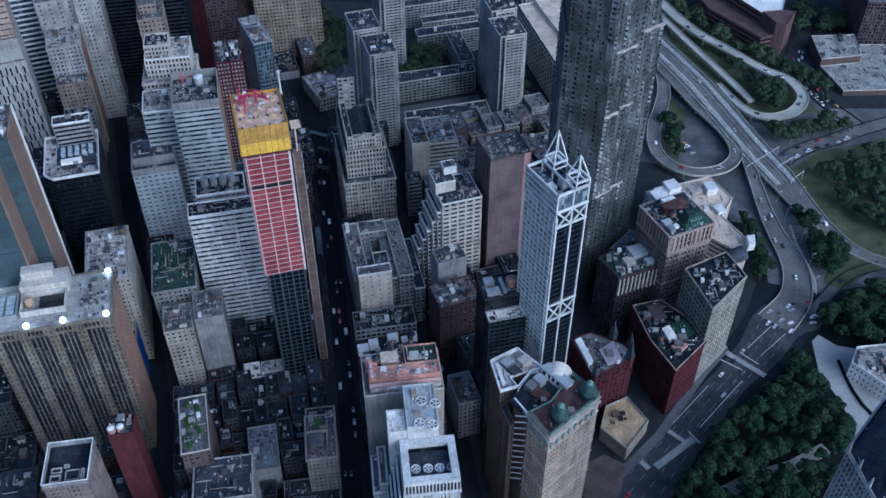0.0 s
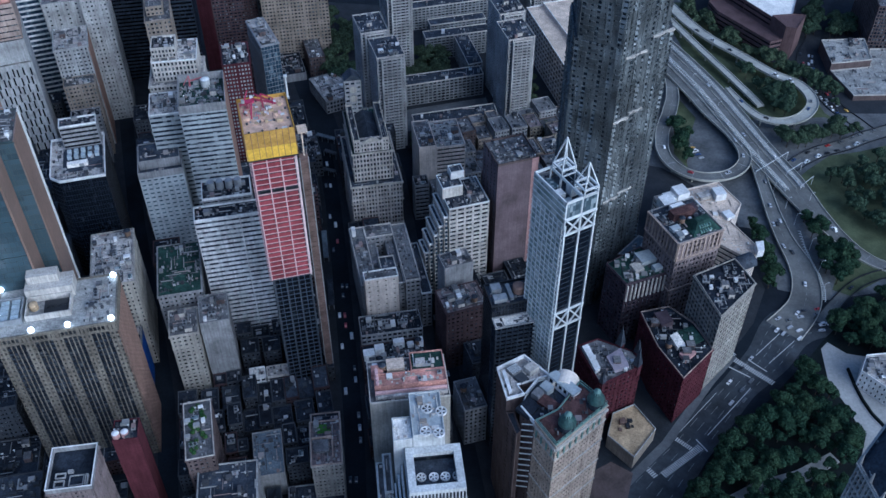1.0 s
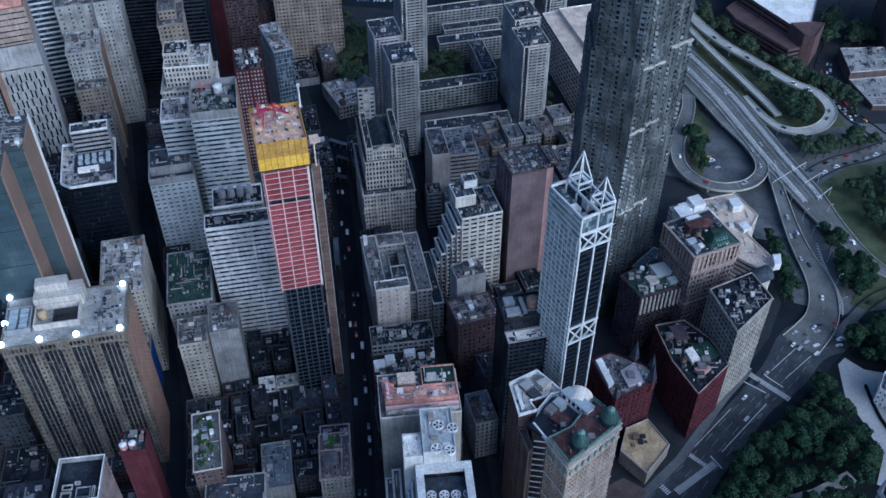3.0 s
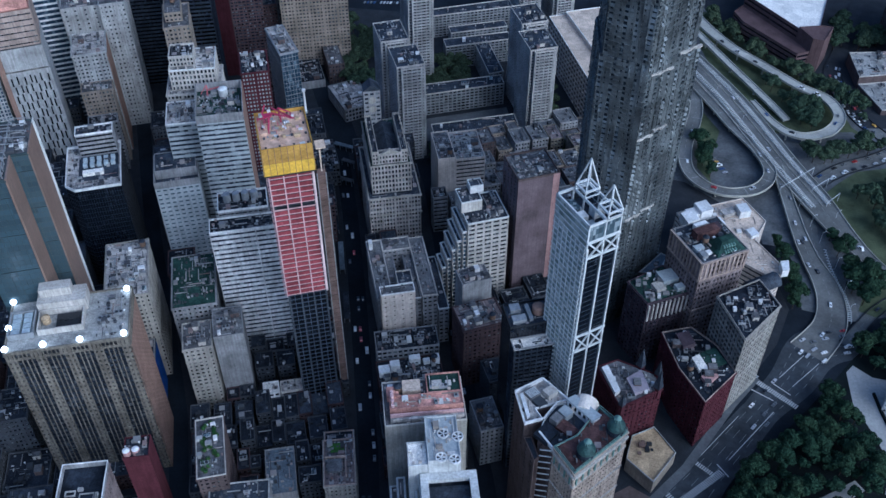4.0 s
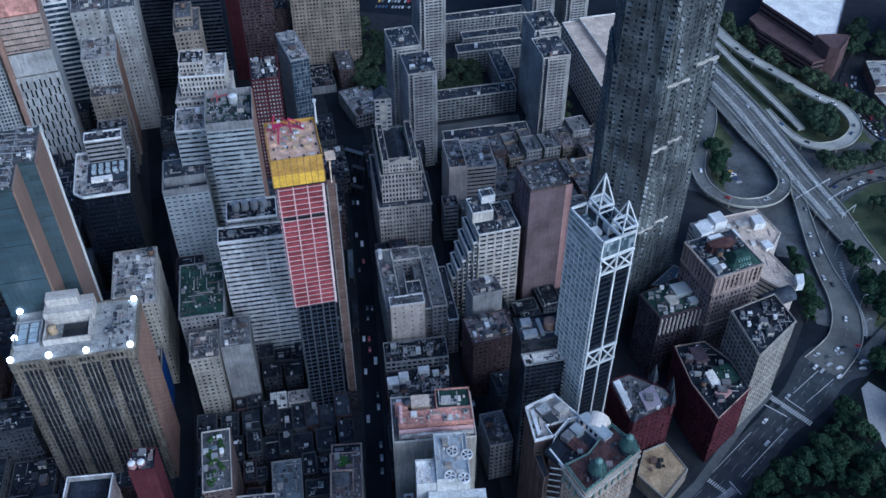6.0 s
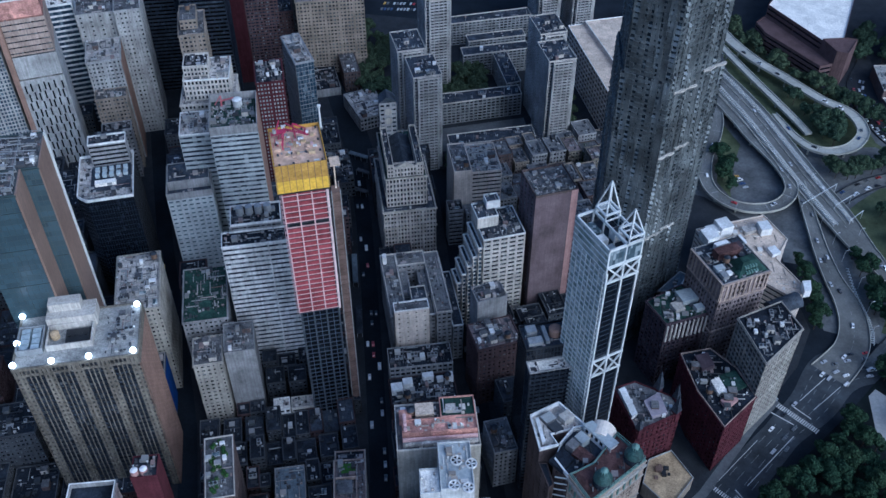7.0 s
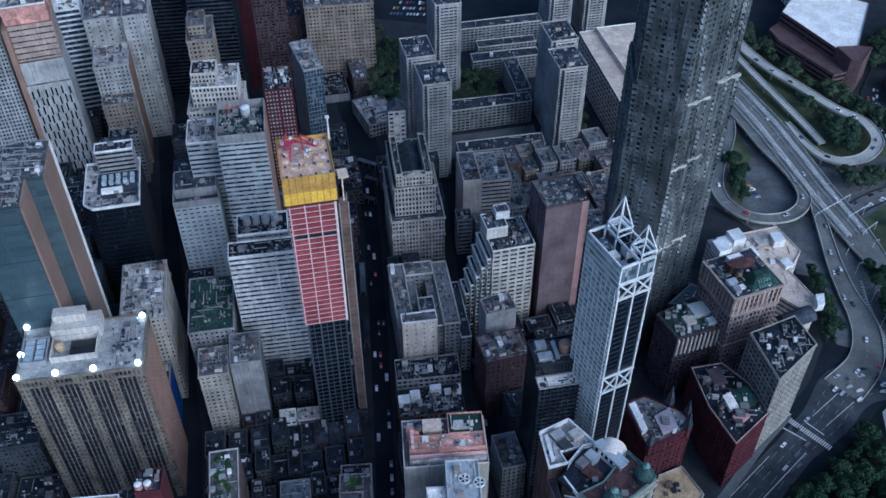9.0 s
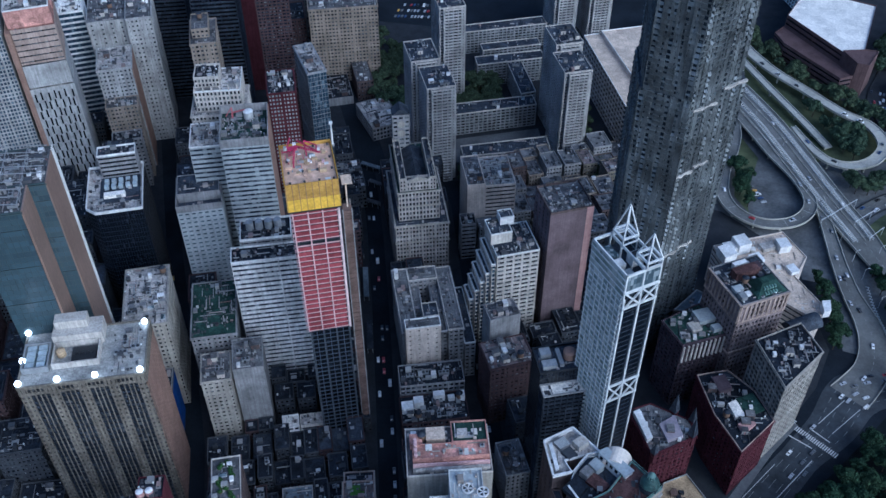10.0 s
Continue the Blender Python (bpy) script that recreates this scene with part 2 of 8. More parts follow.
M["roof_bits"] = litter("roof_bits", ((0.0, (0.03, 0.03, 0.035)), (0.38, (0.07, 0.072, 0.08)), (0.5, (0.2, 0.2, 0.2)), (0.76, (0.30, 0.30, 0.295)), (0.9, (0.44, 0.44, 0.43)), (0.95, (0.17, 0.10, 0.085)), (1.0, (0.62, 0.62, 0.6))))
M["pale_bits"] = litter("pale_bits", ((0.0, (0.2, 0.18, 0.16)), (0.5, (0.5, 0.44, 0.38)), (1.0, (0.72, 0.7, 0.66))))
M["plum_brick"] = surface("plum_brick", (0.075, 0.058, 0.070), 0.37, 0.8, 0.9, 0.1, streak=0.3)
M["rose_panel"] = surface("rose_panel", (0.46, 0.29, 0.27), 0.2, 0.85, 0.9, 0.1, streak=0.3)
M["vault_cream"] = surface("vault_cream", (0.88, 0.78, 0.66), 0.1, 0.8, 0.6, 0.08)
# Grey lifted a step to stand in for haze over the far ground.
M["worn_paving"] = surface("worn_paving", (0.12, 0.124, 0.128), 0.4, 0.9, 0.4, 0.05)
M["avenue_asphalt"] = surface("avenue_asphalt", (0.058, 0.064, 0.072), 0.4, 0.9, 0.4, 0.06)
M["rust_roof"] = roofing("rust_roof", (0.13, 0.075, 0.07), 0.5)
M["brown_roof"] = roofing("brown_roof", (0.20, 0.165, 0.16), 0.3)
# Darker copy of the roof litter, canyon shade put into its tones.
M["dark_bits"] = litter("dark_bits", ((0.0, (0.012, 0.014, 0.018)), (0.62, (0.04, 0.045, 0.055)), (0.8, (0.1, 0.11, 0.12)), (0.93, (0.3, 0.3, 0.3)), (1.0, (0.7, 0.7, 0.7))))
# Wall colour that holds the shade between the towers.
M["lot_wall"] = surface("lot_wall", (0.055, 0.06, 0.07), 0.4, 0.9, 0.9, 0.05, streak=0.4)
M["range_wall"] = surface("range_wall", (0.27, 0.275, 0.28), 0.3, 0.9, 0.9, 0.05, streak=0.4)
M["tower_wall"] = surface("tower_wall", (0.42, 0.415, 0.41), 0.37, 0.9, 0.9, 0.05, streak=0.5)
M["faded_paint"] = surface("faded_paint", (0.27, 0.275, 0.27), 0.5, 0.85, 1.5, 0.3)
M["mauve_brick"] = surface("mauve_brick", (0.155, 0.12, 0.13), 0.35, 0.8, 0.9, 0.06, streak=0.3)

# ---- building kit ----
def mesh_ob(name, verts, faces, material, parent=None, label="", kind="", smooth=False):
    me = bpy.data.meshes.new(name)
    me.from_pydata(verts, [], faces)
    me.materials.append(material)
    if smooth:
        me.polygons.foreach_set("use_smooth", [True] * len(me.polygons))
    me.update()
    ob = new(name, me)
    if parent:
        ob.parent = parent
    return tagged(ob, label, kind=kind)


def thing(name, at, rot, label, category, group=""):
    ob = new(name)
    ob.matrix_basis = pose(*at, 0, 0, rot)
    ob.empty_display_size = 1.0
    return tagged(ob, label, category, group)


class Geo:
    """Vertices and faces of one mesh in the making."""

    def __init__(self):
        self.v, self.f = [], []

    def hexa(self, b, t):
        """A solid between two rings of as many points each."""
        k, n = len(self.v), len(b)
        self.v += list(b) + list(t)
        self.f.append(tuple(range(k + n - 1, k - 1, -1)))
        self.f.append(tuple(range(k + n, k + 2 * n)))
        for i in range(n):
            j = (i + 1) % n
            self.f.append((k + i, k + j, k + n + j, k + n + i))

    def box(self, x0, y0, z0, x1, y1, z1):
        r = ((x0, y0), (x1, y0), (x1, y1), (x0, y1))
        self.hexa([(x, y, z0) for x, y in r], [(x, y, z1) for x, y in r])

    def prism(self, poly, z0, z1):
        self.hexa([(x, y, z0) for x, y in poly], [(x, y, z1) for x, y in poly])

    def bar(self, p, q, w):
        """A square bar from p to q."""
        p, q = Vector(p), Vector(q)
        d = (q - p).normalized()
        a = d.cross(Vector((0, 0, 1)) if abs(d.z) < 0.9 else Vector((1, 0, 0))).normalized()
        b = d.cross(a)
        ring = [(a * sx + b * sy) * w * 0.5 for sx, sy in ((-1, -1), (-1, 1), (1, 1), (1, -1))]
        self.hexa([tuple(p + r) for r in ring], [tuple(q + r) for r in ring])

    def along(self, p, u, nrm, s0, s1, d0, d1, z0, z1):
        """A box on a wall: along u from s0 to s1, outwards from d0 to d1, up from z0 to z1."""
        c = [(p[0] + u[0] * s + nrm[0] * d, p[1] + u[1] * s + nrm[1] * d) for s, d in ((s0, d1), (s1, d1), (s1, d0), (s0, d0))]
        self.prism(c, z0, z1)

    def drum(self, x, y, z0, z1, r0, r1=None, n=12):
        r1 = r0 if r1 is None else r1
        c = [(math.cos(6.28319 * i / n), math.sin(6.28319 * i / n)) for i in range(n)]
        self.hexa([(x + r0 * a, y + r0 * b, z0) for a, b in c], [(x + r1 * a, y + r1 * b, z1) for a, b in c])

    def make(self, name, material, parent=None, label="", kind="", smooth=False):
        return mesh_ob(name, self.v, self.f, material, parent, label, kind, smooth) if self.f else None


def ccw(poly):
    a = sum(p[0] * q[1] - q[0] * p[1] for p, q in zip(poly, poly[1:] + poly[:1]))
    return list(poly) if a > 0 else list(poly)[::-1]


def inset(poly, d):
    """The polygon with each side moved inwards by d."""
    out, n = [], len(poly)
    for i in range(n):
        a, b, c = Vector(poly[i - 1]), Vector(poly[i]), Vector(poly[(i + 1) % n])
        u, v = (b - a).normalized(), (c - b).normalized()
        nu, nv = Vector((-u.y, u.x)), Vector((-v.y, v.x))
        m = nu + nv
        k = max(0.25, m.dot(nu))
        out.append(tuple(b + m * (d / k)))
    return out


def rect(w, d, x=0.0, y=0.0):
    return [(x, y), (x + w, y), (x + w, y + d), (x, y + d)]


ROOFS = []      # every roof: whose it is, its outline on the plan, its height, its turn
STY = {
    # wall, glass, bay, floor height, pier width, spandrel height, recess, which stands proud
    "punched": ("limestone", "glass", 2.9, 3.5, 1.5, 1.9, 0.45, "p"),
    "loft": ("grey_stone", "glass", 3.2, 3.8, 0.9, 1.5, 0.5, "p"),
    "ribbon": ("concrete", "glass", 30.0, 3.6, 0.6, 1.75, 0.5, "s"),
    "piers": ("limestone", "glass", 2.2, 3.6, 1.0, 1.2, 0.6, "p"),
    "curtain": ("dark_metal", "glass_blue", 1.8, 3.7, 0.16, 0.35, 0.14, "p"),
    "grid": ("white_paint", "glass", 3.0, 3.6, 0.7, 0.9, 0.5, "p"),
    "balcony": ("concrete", "glass", 4.0, 2.8, 0.9, 1.1, 1.0, "s"),
    "blank": ("concrete", None, 0, 0, 0, 0, 0.3, "p"),
}


def style(base, **kw):
    keys = ("wall", "glass", "bay", "floor", "pw", "sh", "dep", "proud")
    d = dict(zip(keys, STY[base]))
    d.update(kw)
    return d


def mass(b, poly, z0, z1, st, roof="tar", par=0.9, blank=(), coping=None, names="wall"):
    """One storeyed mass of a building: glass core, piers and spandrels in front of it, a roof and its parapet. blank: sides without windows."""
    poly = ccw(poly)
    mb = b.matrix_basis
    ROOFS.append((b.name, [tuple((mb @ Vector((x, y, 0))).xy) for x, y in poly], z1 - par + 0.15, z1 + 0.15, mb.to_euler().z))
    wall, dep = M[st["wall"]], st["dep"]
    n = len(poly)
    core = Geo()
    if st["glass"]:
        core.prism(inset(poly, dep), z0, z1 - par - 0.2)
        core.make("window_glass", M[st["glass"]], b)
    else:
        core.prism(inset(poly, 0.02), z0, z1 - par - 0.2)
        core.make(names, wall, b)
    pi, sp = Geo(), Geo()
    if st["glass"]:
        plain = st["proud"] == "p" and 1.9 < st["bay"] < 4.0 and z1 - z0 > 35
        fl = max(1, round((z1 - z0 - par) / st["floor"]))
        fh = (z1 - z0 - par) / fl
        for i in range(n):
            p, q = Vector(poly[i]), Vector(poly[(i + 1) % n])
            L = (q - p).length
            if L < 0.5:
                continue
            u = (q - p) / L
            nr = Vector((u.y, -u.x))
            if i in blank:
                pi.along(p, u, nr, 0, L, -dep, 0.0, z0, z1 - par - 0.1)
                continue
            nb = max(1, round(L / st["bay"]))
            bw = L / nb
            ps = 0.0 if st["proud"] == "p" else -0.06
            ss = -0.06 if st["proud"] == "p" else 0.0
            for k in range(nb + 1):
                w = st["pw"] * (1.7 if plain and k % 4 == 0 else 0.9 if plain else 1.0)
                s = k * bw
                pi.along(p, u, nr, max(0, s - w / 2), min(L, s + w / 2), -dep, ps, z0, z1 - par - 0.1)
            for k in range(fl + 1):
                zc = z0 + k * fh
                band = plain and (fl - k) % 7 == 3
                sp.along(p, u, nr, 0.02, L - 0.02, -dep, 0.22 if band else ss, max(z0, zc - st["sh"] * (0.75 if band else 0.6)), min(z1 - par - 0.1, zc + st["sh"] * 0.4))
    pi.make("pier", wall, b, kind="stuff")
    sp.make("spandrel", M[st.get("sp", st["wall"])], b, kind="stuff")
    r = Geo()
    r.prism(inset(poly, 0.3), z1 - par - 0.19, z1 - par)
    r.make("roof", M[roof], b)
    if st["glass"] and plain:
        co, out = Geo(), inset(poly, -0.55)
        for (x, y), (u, v) in zip(out, inset(poly, 0.05)):
            co.v += [(x, y, z1 - par - 0.5), (x, y, z1 - par + 0.15), (u, v, z1 - par + 0.15), (u, v, z1 - par - 0.9)]
        for i in range(n):
            for e in range(4):
                j, k = 4 * i + e, 4 * i + (e + 1) % 4
                co.f.append((k, j, (j + 4) % (4 * n), (k + 4) % (4 * n)))
        co.make("cornice", wall, b)
    pa, inn = Geo(), inset(poly, 0.45)
    for (x, y), (u, v) in zip(poly, inn):
        pa.v += [(x, y, z1 - par - 0.1), (x, y, z1), (u, v, z1), (u, v, z1 - par - 0.1)]
    for i in range(n):
        for e in range(4):
            j, k = 4 * i + e, 4 * i + (e + 1) % 4
            pa.f.append((k, j, (j + 4) % (4 * n), (k + 4) % (4 * n)))
    pa.make("parapet", M[coping or st["wall"]], b)


def building(name, at, rot, label, category="building", group=""):
    return thing(name, (at[0], at[1], 0.15), rot, label, category, group)

# ---- ground ----
def sheet(name, poly, z, material, label, category, thick=0.0, kind="structure"):
    g = Geo()
    poly = ccw(poly)
    if thick:
        g.prism(poly, z - thick, z)
    else:
        g.v += [(x, y, z) for x, y in poly]
        g.f.append(tuple(range(len(poly))))
    return tagged(g.make(name, M[material]), label, category, kind=kind)


sheet("ground", [(-2600, -900), (2600, -900), (2600, 4200), (-2600, 4200)], 0.0, "asphalt", "worn asphalt ground of the city streets, coloured dark for canyon shade", "ground")


def world_poly(b, pts):
    o = b.matrix_basis.translation
    return [(x - o.x, y - o.y) for x, y in pts]


# ---- the towers by the old department-store street ----
def bayed_wall(b, p, u, L, z0, z1, dep, wall, fh=3.55):
    """Groups of tall window strips between pairs of punched window columns."""
    nr = Vector((u[1], -u[0]))
    pi, sq, dk = Geo(), Geo(), Geo()
    fl = max(1, round((z1 - z0) / fh))
    fh = (z1 - z0) / fl
    groups = max(1, round((L - 5.2) / 14.8))
    k = L / (groups * 14.8 + 5.2)
    s = 0.0
    for g in range(2 * groups + 1):
        if g % 2 == 0:
            w = 5.2 * k
            for a, c in ((0, 0.75), (1.95, 3.25), (4.45, 5.2)):
                pi.along(p, u, nr, s + a * k, s + c * k, -dep, 0, z0, z1)
            for f in range(fl + 1):
                zc = z0 + f * fh
                sq.along(p, u, nr, s + 0.1, s + w - 0.1, -dep, -0.05, max(z0, zc - 1.15), min(z1, zc + 0.8))
        else:
            w = 9.6 * k
            for a in (2.2, 4.6, 7.0):
                pi.along(p, u, nr, s + a * k, s + (a + 0.5) * k, -dep, -0.1, z0, z1)
            for f in range(fl + 1):
                zc = z0 + f * fh
                dk.along(p, u, nr, s + 0.02, s + w - 0.02, -dep, -dep + 0.18, max(z0, zc - 0.6), min(z1, zc + 0.5))
        s += w
    pi.make("pier", M[wall], b, kind="stuff")
    sq.make("spandrel", M[wall], b, kind="stuff")
    dk.make("dark_spandrel", M["slate"], b, "dark recessed spandrels", "stuff")


def stone_tower_with_lamps():
    b = building("stone_office_tower", (-234.9, 323.6), 13.0, "limestone office tower with window strips and lit roof lamps", "office tower")
    w, d, H, dep = 62.0, 37.0, 117.0, 0.75
    core = Geo()
    core.prism(inset(rect(w, d), dep), 0, H - 1.2)
    core.make("window_glass", M["glass_dark"], b)
    poly = rect(w, d)
    # The right wall's warmer colour paints low sun onto the same stone.
    for i, wall in enumerate(("dim_stone", "terracotta", "dim_stone", "dim_stone")):
        p0, q = Vector(poly[i]), Vector(poly[(i + 1) % 4])
        L = (q - p0).length
        u = (q - p0) / L
        if i == 1:
            pi, sp = Geo(), Geo()
            nr = Vector((u.y, -u.x))
            for k in range(13):
                pi.along(p0, u, nr, max(0, k * L / 12 - 0.85), min(L, k * L / 12 + 0.85), -dep, 0, 0, H - 6.5)
            for k in range(32):
                sp.along(p0, u, nr, 0.03, L - 0.03, -dep, -0.05, max(0, k * 3.55 - 1.2), min(H - 6.5, k * 3.55 + 0.9))
            pi.make("pier", M[wall], b, kind="stuff")
            sp.make("spandrel", M[wall], b, kind="stuff")
        else:
            bayed_wall(b, p0, u, L, 0, H - 6.5, dep, wall)
    top, op = Geo(), Geo()
    for i in range(4):
        p0, q = Vector(poly[i]), Vector(poly[(i + 1) % 4])
        L = (q - p0).length
        u = (q - p0) / L
        nr = Vector((u.y, -u.x))
        top.along(p0, u, nr, 0, L, -dep, 0.12, H - 6.6, H - 5.3)
        top.along(p0, u, nr, 0, L, -dep, 0.2, H - 2.0, H)
        for k in range(int(L / 2.05)):
            if k % 7 in (0, 1, 6):
                top.along(p0, u, nr, k * 2.05, k * 2.05 + 1.5, -dep, 0.05, H - 5.3, H - 2.0)
            else:
                top.along(p0, u, nr, k * 2.05, k * 2.05 + 0.45, -dep, 0.05, H - 5.3, H - 2.0)
    top.make("attic", M["dim_stone"], b, "pierced attic storey")
    g = Geo()
    g.prism(inset(poly, 0.7), H - 1.3, H - 0.7)
    g.make("roof", M["dusty_roof"], b)
    ROOFS.append((b.name, [tuple((b.matrix_basis @ Vector((x, y, 0))).xy) for x, y in rect(16, 34, 44, 2)], H - 0.55, H, b.matrix_basis.to_euler().z))
    g = Geo()
    g.box(15.5, 25, H - 0.8, 40, 36.5, H + 7)
    g.box(17, 30, H + 6.9, 33, 36.4, H + 12)
    g.make("penthouse", M["pale_stone"], b, "plain cream penthouse")
    for x0, y0, x1, y1, mat in ((16, 10, 39, 24.9, "pale_stone"), (1.5, 9, 14.5, 26, "grey_metal")):
        g = Geo()
        for a in (rect(x1 - x0, 0.7, x0, y0), rect(x1 - x0, 0.7, x0, y1 - 0.7), rect(0.7, y1 - y0 - 1.4, x0, y0 + 0.7), rect(0.7, y1 - y0 - 1.4, x1 - 0.7, y0 + 0.7)):
            g.prism(a, H - 0.8, H + 3.2)
        g.make("plant_wall", M[mat], b, "low wall round rooftop plant")
    g = Geo()
    g.box(25, 13, H - 0.7, 37, 22, H + 1.2)
    for k in range(4):
        g.drum(26.8 + k * 2.8, 17.5, H + 1.2, H + 1.9, 1.1, n=10)
    g.make("plant", M["dark_metal"], b, "dark sunken plant")
    for k in range(2):
        for j in range(4):
            c = Geo()
            c.box(3 + k * 5.5, 10.6 + j * 3.7, H - 0.7, 7.2 + k * 5.5, 13.6 + j * 3.7, H + 2.4)
            c.make("cooler", M["blue_cooler"], b, "pale blue cooling unit")
    c = Geo()
    c.drum(19.5, 19, H - 0.7, H + 3.0, 2.2, n=14)
    c.drum(19.5, 19, H + 3.0, H + 3.9, 2.3, 0.3, 14)
    c.make("tank", M["tan_roof"], b, "round tan tank")
    return b


def roof_lamp(x, y, z):
    o = thing("roof_floodlamp", (x, y, z), 0, "bright round floodlamp on a short post at the roof edge", "lamp", "roof lamps")
    g = Geo()
    g.drum(0, 0, 0, 1.0, 0.25, 0.2, 8)
    g.make("post", M["dark_metal"], o)
    g = Geo()
    n = 8
    for k in range(n + 1):
        a = -1.45 + 2.9 * k / n
        g.v += [(1.6 * math.cos(a) * math.cos(j * 0.5236), 1.6 * math.cos(a) * math.sin(j * 0.5236), 2.5 + 1.6 * math.sin(a)) for j in range(12)]
    for k in range(n):
        g.f += [(12 * k + j, 12 * k + (j + 1) % 12, 12 * k + 12 + (j + 1) % 12, 12 * k + 12 + j) for j in range(12)]
    g.f += [tuple(range(11, -1, -1)), tuple(range(12 * n, 12 * n + 12))]
    g.make("globe", M["lamp_globe"], o, "glowing white globe")


for _x, _y in ((1.2, 1.2), (19.8, 1.2), (38.0, 1.2), (59.8, 1.2), (1.2, 16), (1.2, 35), (59.8, 34)):
    _p = pose(-234.9, 323.6, 0, 0, 0, 13.0) @ Vector((_x, _y, 0))
    roof_lamp(_p.x, _p.y, 116.45)


def brown_slab_tower():
    b = building("hotel_tower", (-222.7, 363.6), 15.4, "tall teal glass hotel slab with bronze end walls", "tower")
    st = style("curtain", wall="teal_frame", glass="glass_teal", bay=3.2, floor=3.4, pw=0.1, sh=0.16, dep=0.1)
    mass(b, rect(24, 20, -24.5, 0), 0, 198, st, "gravel")
    mass(b, rect(33, 30, -24.6, 20.1), 0, 198, st, "gravel")
    # The end walls' bronze colour includes the evening glow on right-facing sides.
    for x0, y0, x1, y1, z in ((-0.48, 0.3, 0.4, 19.8, 198.0), (8.4, 20.0, 9.0, 46.0, 198.2)):
        g = Geo()
        g.box(x0, y0, 0, x1, y1, z)
        g.make("end_wall", M["bronze"], b, "smooth end wall with warm glow put into its bronze colour")
    for k in range(3):
        g = Geo()
        g.box(8.5, 46.2 + k * 2.0, 0, 9.2, 46.5 + k * 2.0, 198.4)
        g.make("fin", M["white_steel"], b, "white vertical fin")
    g = Geo()
    for k in range(9):
        g.bar((-23.5, 2.5 + k * 5.6, 203.5), (7.5 if k > 3 else -1.5, 2.5 + k * 5.6, 200.5), 0.35)
        for x in (-23.5, -12, -1.8):
            g.bar((x, 2.5 + k * 5.6, 197.1), (x, 2.5 + k * 5.6, 200.5), 0.35)
    for x in (-23.5, -12, -1.8):
        g.bar((x, 2.5, 200.5), (x, 47.3, 200.5), 0.35)
    g.make("roof_frame", M["grey_metal"], b, "open white steel roof frame", "stuff")
    return b


def black_tower():
    b = building("black_office_tower", (-257.2, 472.7), 16.3, "black glass office block with a pale chamfered roof rim", "office tower")
    st = style("curtain", glass="glass_black", wall="dark_metal", bay=1.6, dep=0.12, pw=0.1, sh=0.2)
    mass(b, [(0, 6), (6, 0), (34.8, 0), (34.8, 48), (0, 48)], 0, 100, st, "pale_roof", 2.0, coping="white_paint")
    g = Geo()
    g.box(8, 10, 97.8, 33, 36, 98.6)
    g.make("plant_deck", M["slate"], b, "dark rooftop plant deck")
    for r in range(2):
        for k in range(5):
            g = Geo()
            g.box(11 + k * 4.4, 23 + r * 5.6, 98.6, 13.6 + k * 4.4, 26.2 + r * 5.6, 101.0)
            g.make("cooler", M["blue_cooler"], b, "pale blue cooling unit")
    g = Geo()
    g.box(11, 14, 98.6, 24, 18, 101)
    g.make("duct_box", M["white_roof"], b, "white plant box")
    mass(b, rect(24, 10, 9, 37), 97.9, 116, style("ribbon", wall="grey_stone", glass="glass_black"), "slate", 1.2, coping="white_paint")
    return b


def grey_block():
    b = building("grey_office_block", (-205.5, 488.5), 14.8, "grey office block with rows of small windows", "office building")
    mass(b, rect(29, 31), 0, 95, style("ribbon", wall="blue_panel", bay=4.2, floor=3.6, pw=1.7, sh=2.3, glass="glass_blue"), "slate", 5.0, coping="grey_stone")
    mass(b, rect(27, 20, 1, 10), 89.9, 97, style("blank", wall="grey_stone"), "slate", 0.6)


def striped_slab():
    b = building("striped_office_slab", (-154.1, 428.6), 13.0, "pale concrete slab with long ribbon windows", "office building")
    st = style("ribbon", wall="pale_band", glass="glass_blind", sh=2.0, floor=3.75, dep=0.35)
    mass(b, rect(54, 13), 0, 107, st, "tar", 1.2, coping="white_paint")
    mass(b, rect(30, 18, 6, 13.1), 0, 112, style("ribbon", wall="grey_stone", sh=2.2), "tar", 1.4, coping="white_paint")
    for k in range(4):
        c = Geo()
        c.drum(12 + k * 5.5, 24, 110.6, 116, 2.4, 2.2, 14)
        c.make("cooling_drum", M["grey_metal"], b, "grey cooling tower drum")


def tall_striped_slab():
    b = building("tall_striped_slab", (-174.0, 503.0), 12.5, "tall grey office slab banded with ribbon windows", "office building")
    st = style("ribbon", wall="blue_panel", glass="glass_blind", sh=1.9, floor=3.7, dep=0.3)
    mass(b, rect(30, 38), 0, 138, st, "green_roof", 6.0, coping="grey_stone")
    mass(b, rect(20, 26, -21, 14), 0, 125, st, "pale_roof", coping="white_paint")
    # Thin tan facing that paints sunlight on the slab's right side.
    g = Geo()
    g.box(30.0, 0.4, 0, 30.5, 37.6, 137)
    g.make("end_wall", M["terracotta"], b, "plain end wall tinted with warm sun glow")


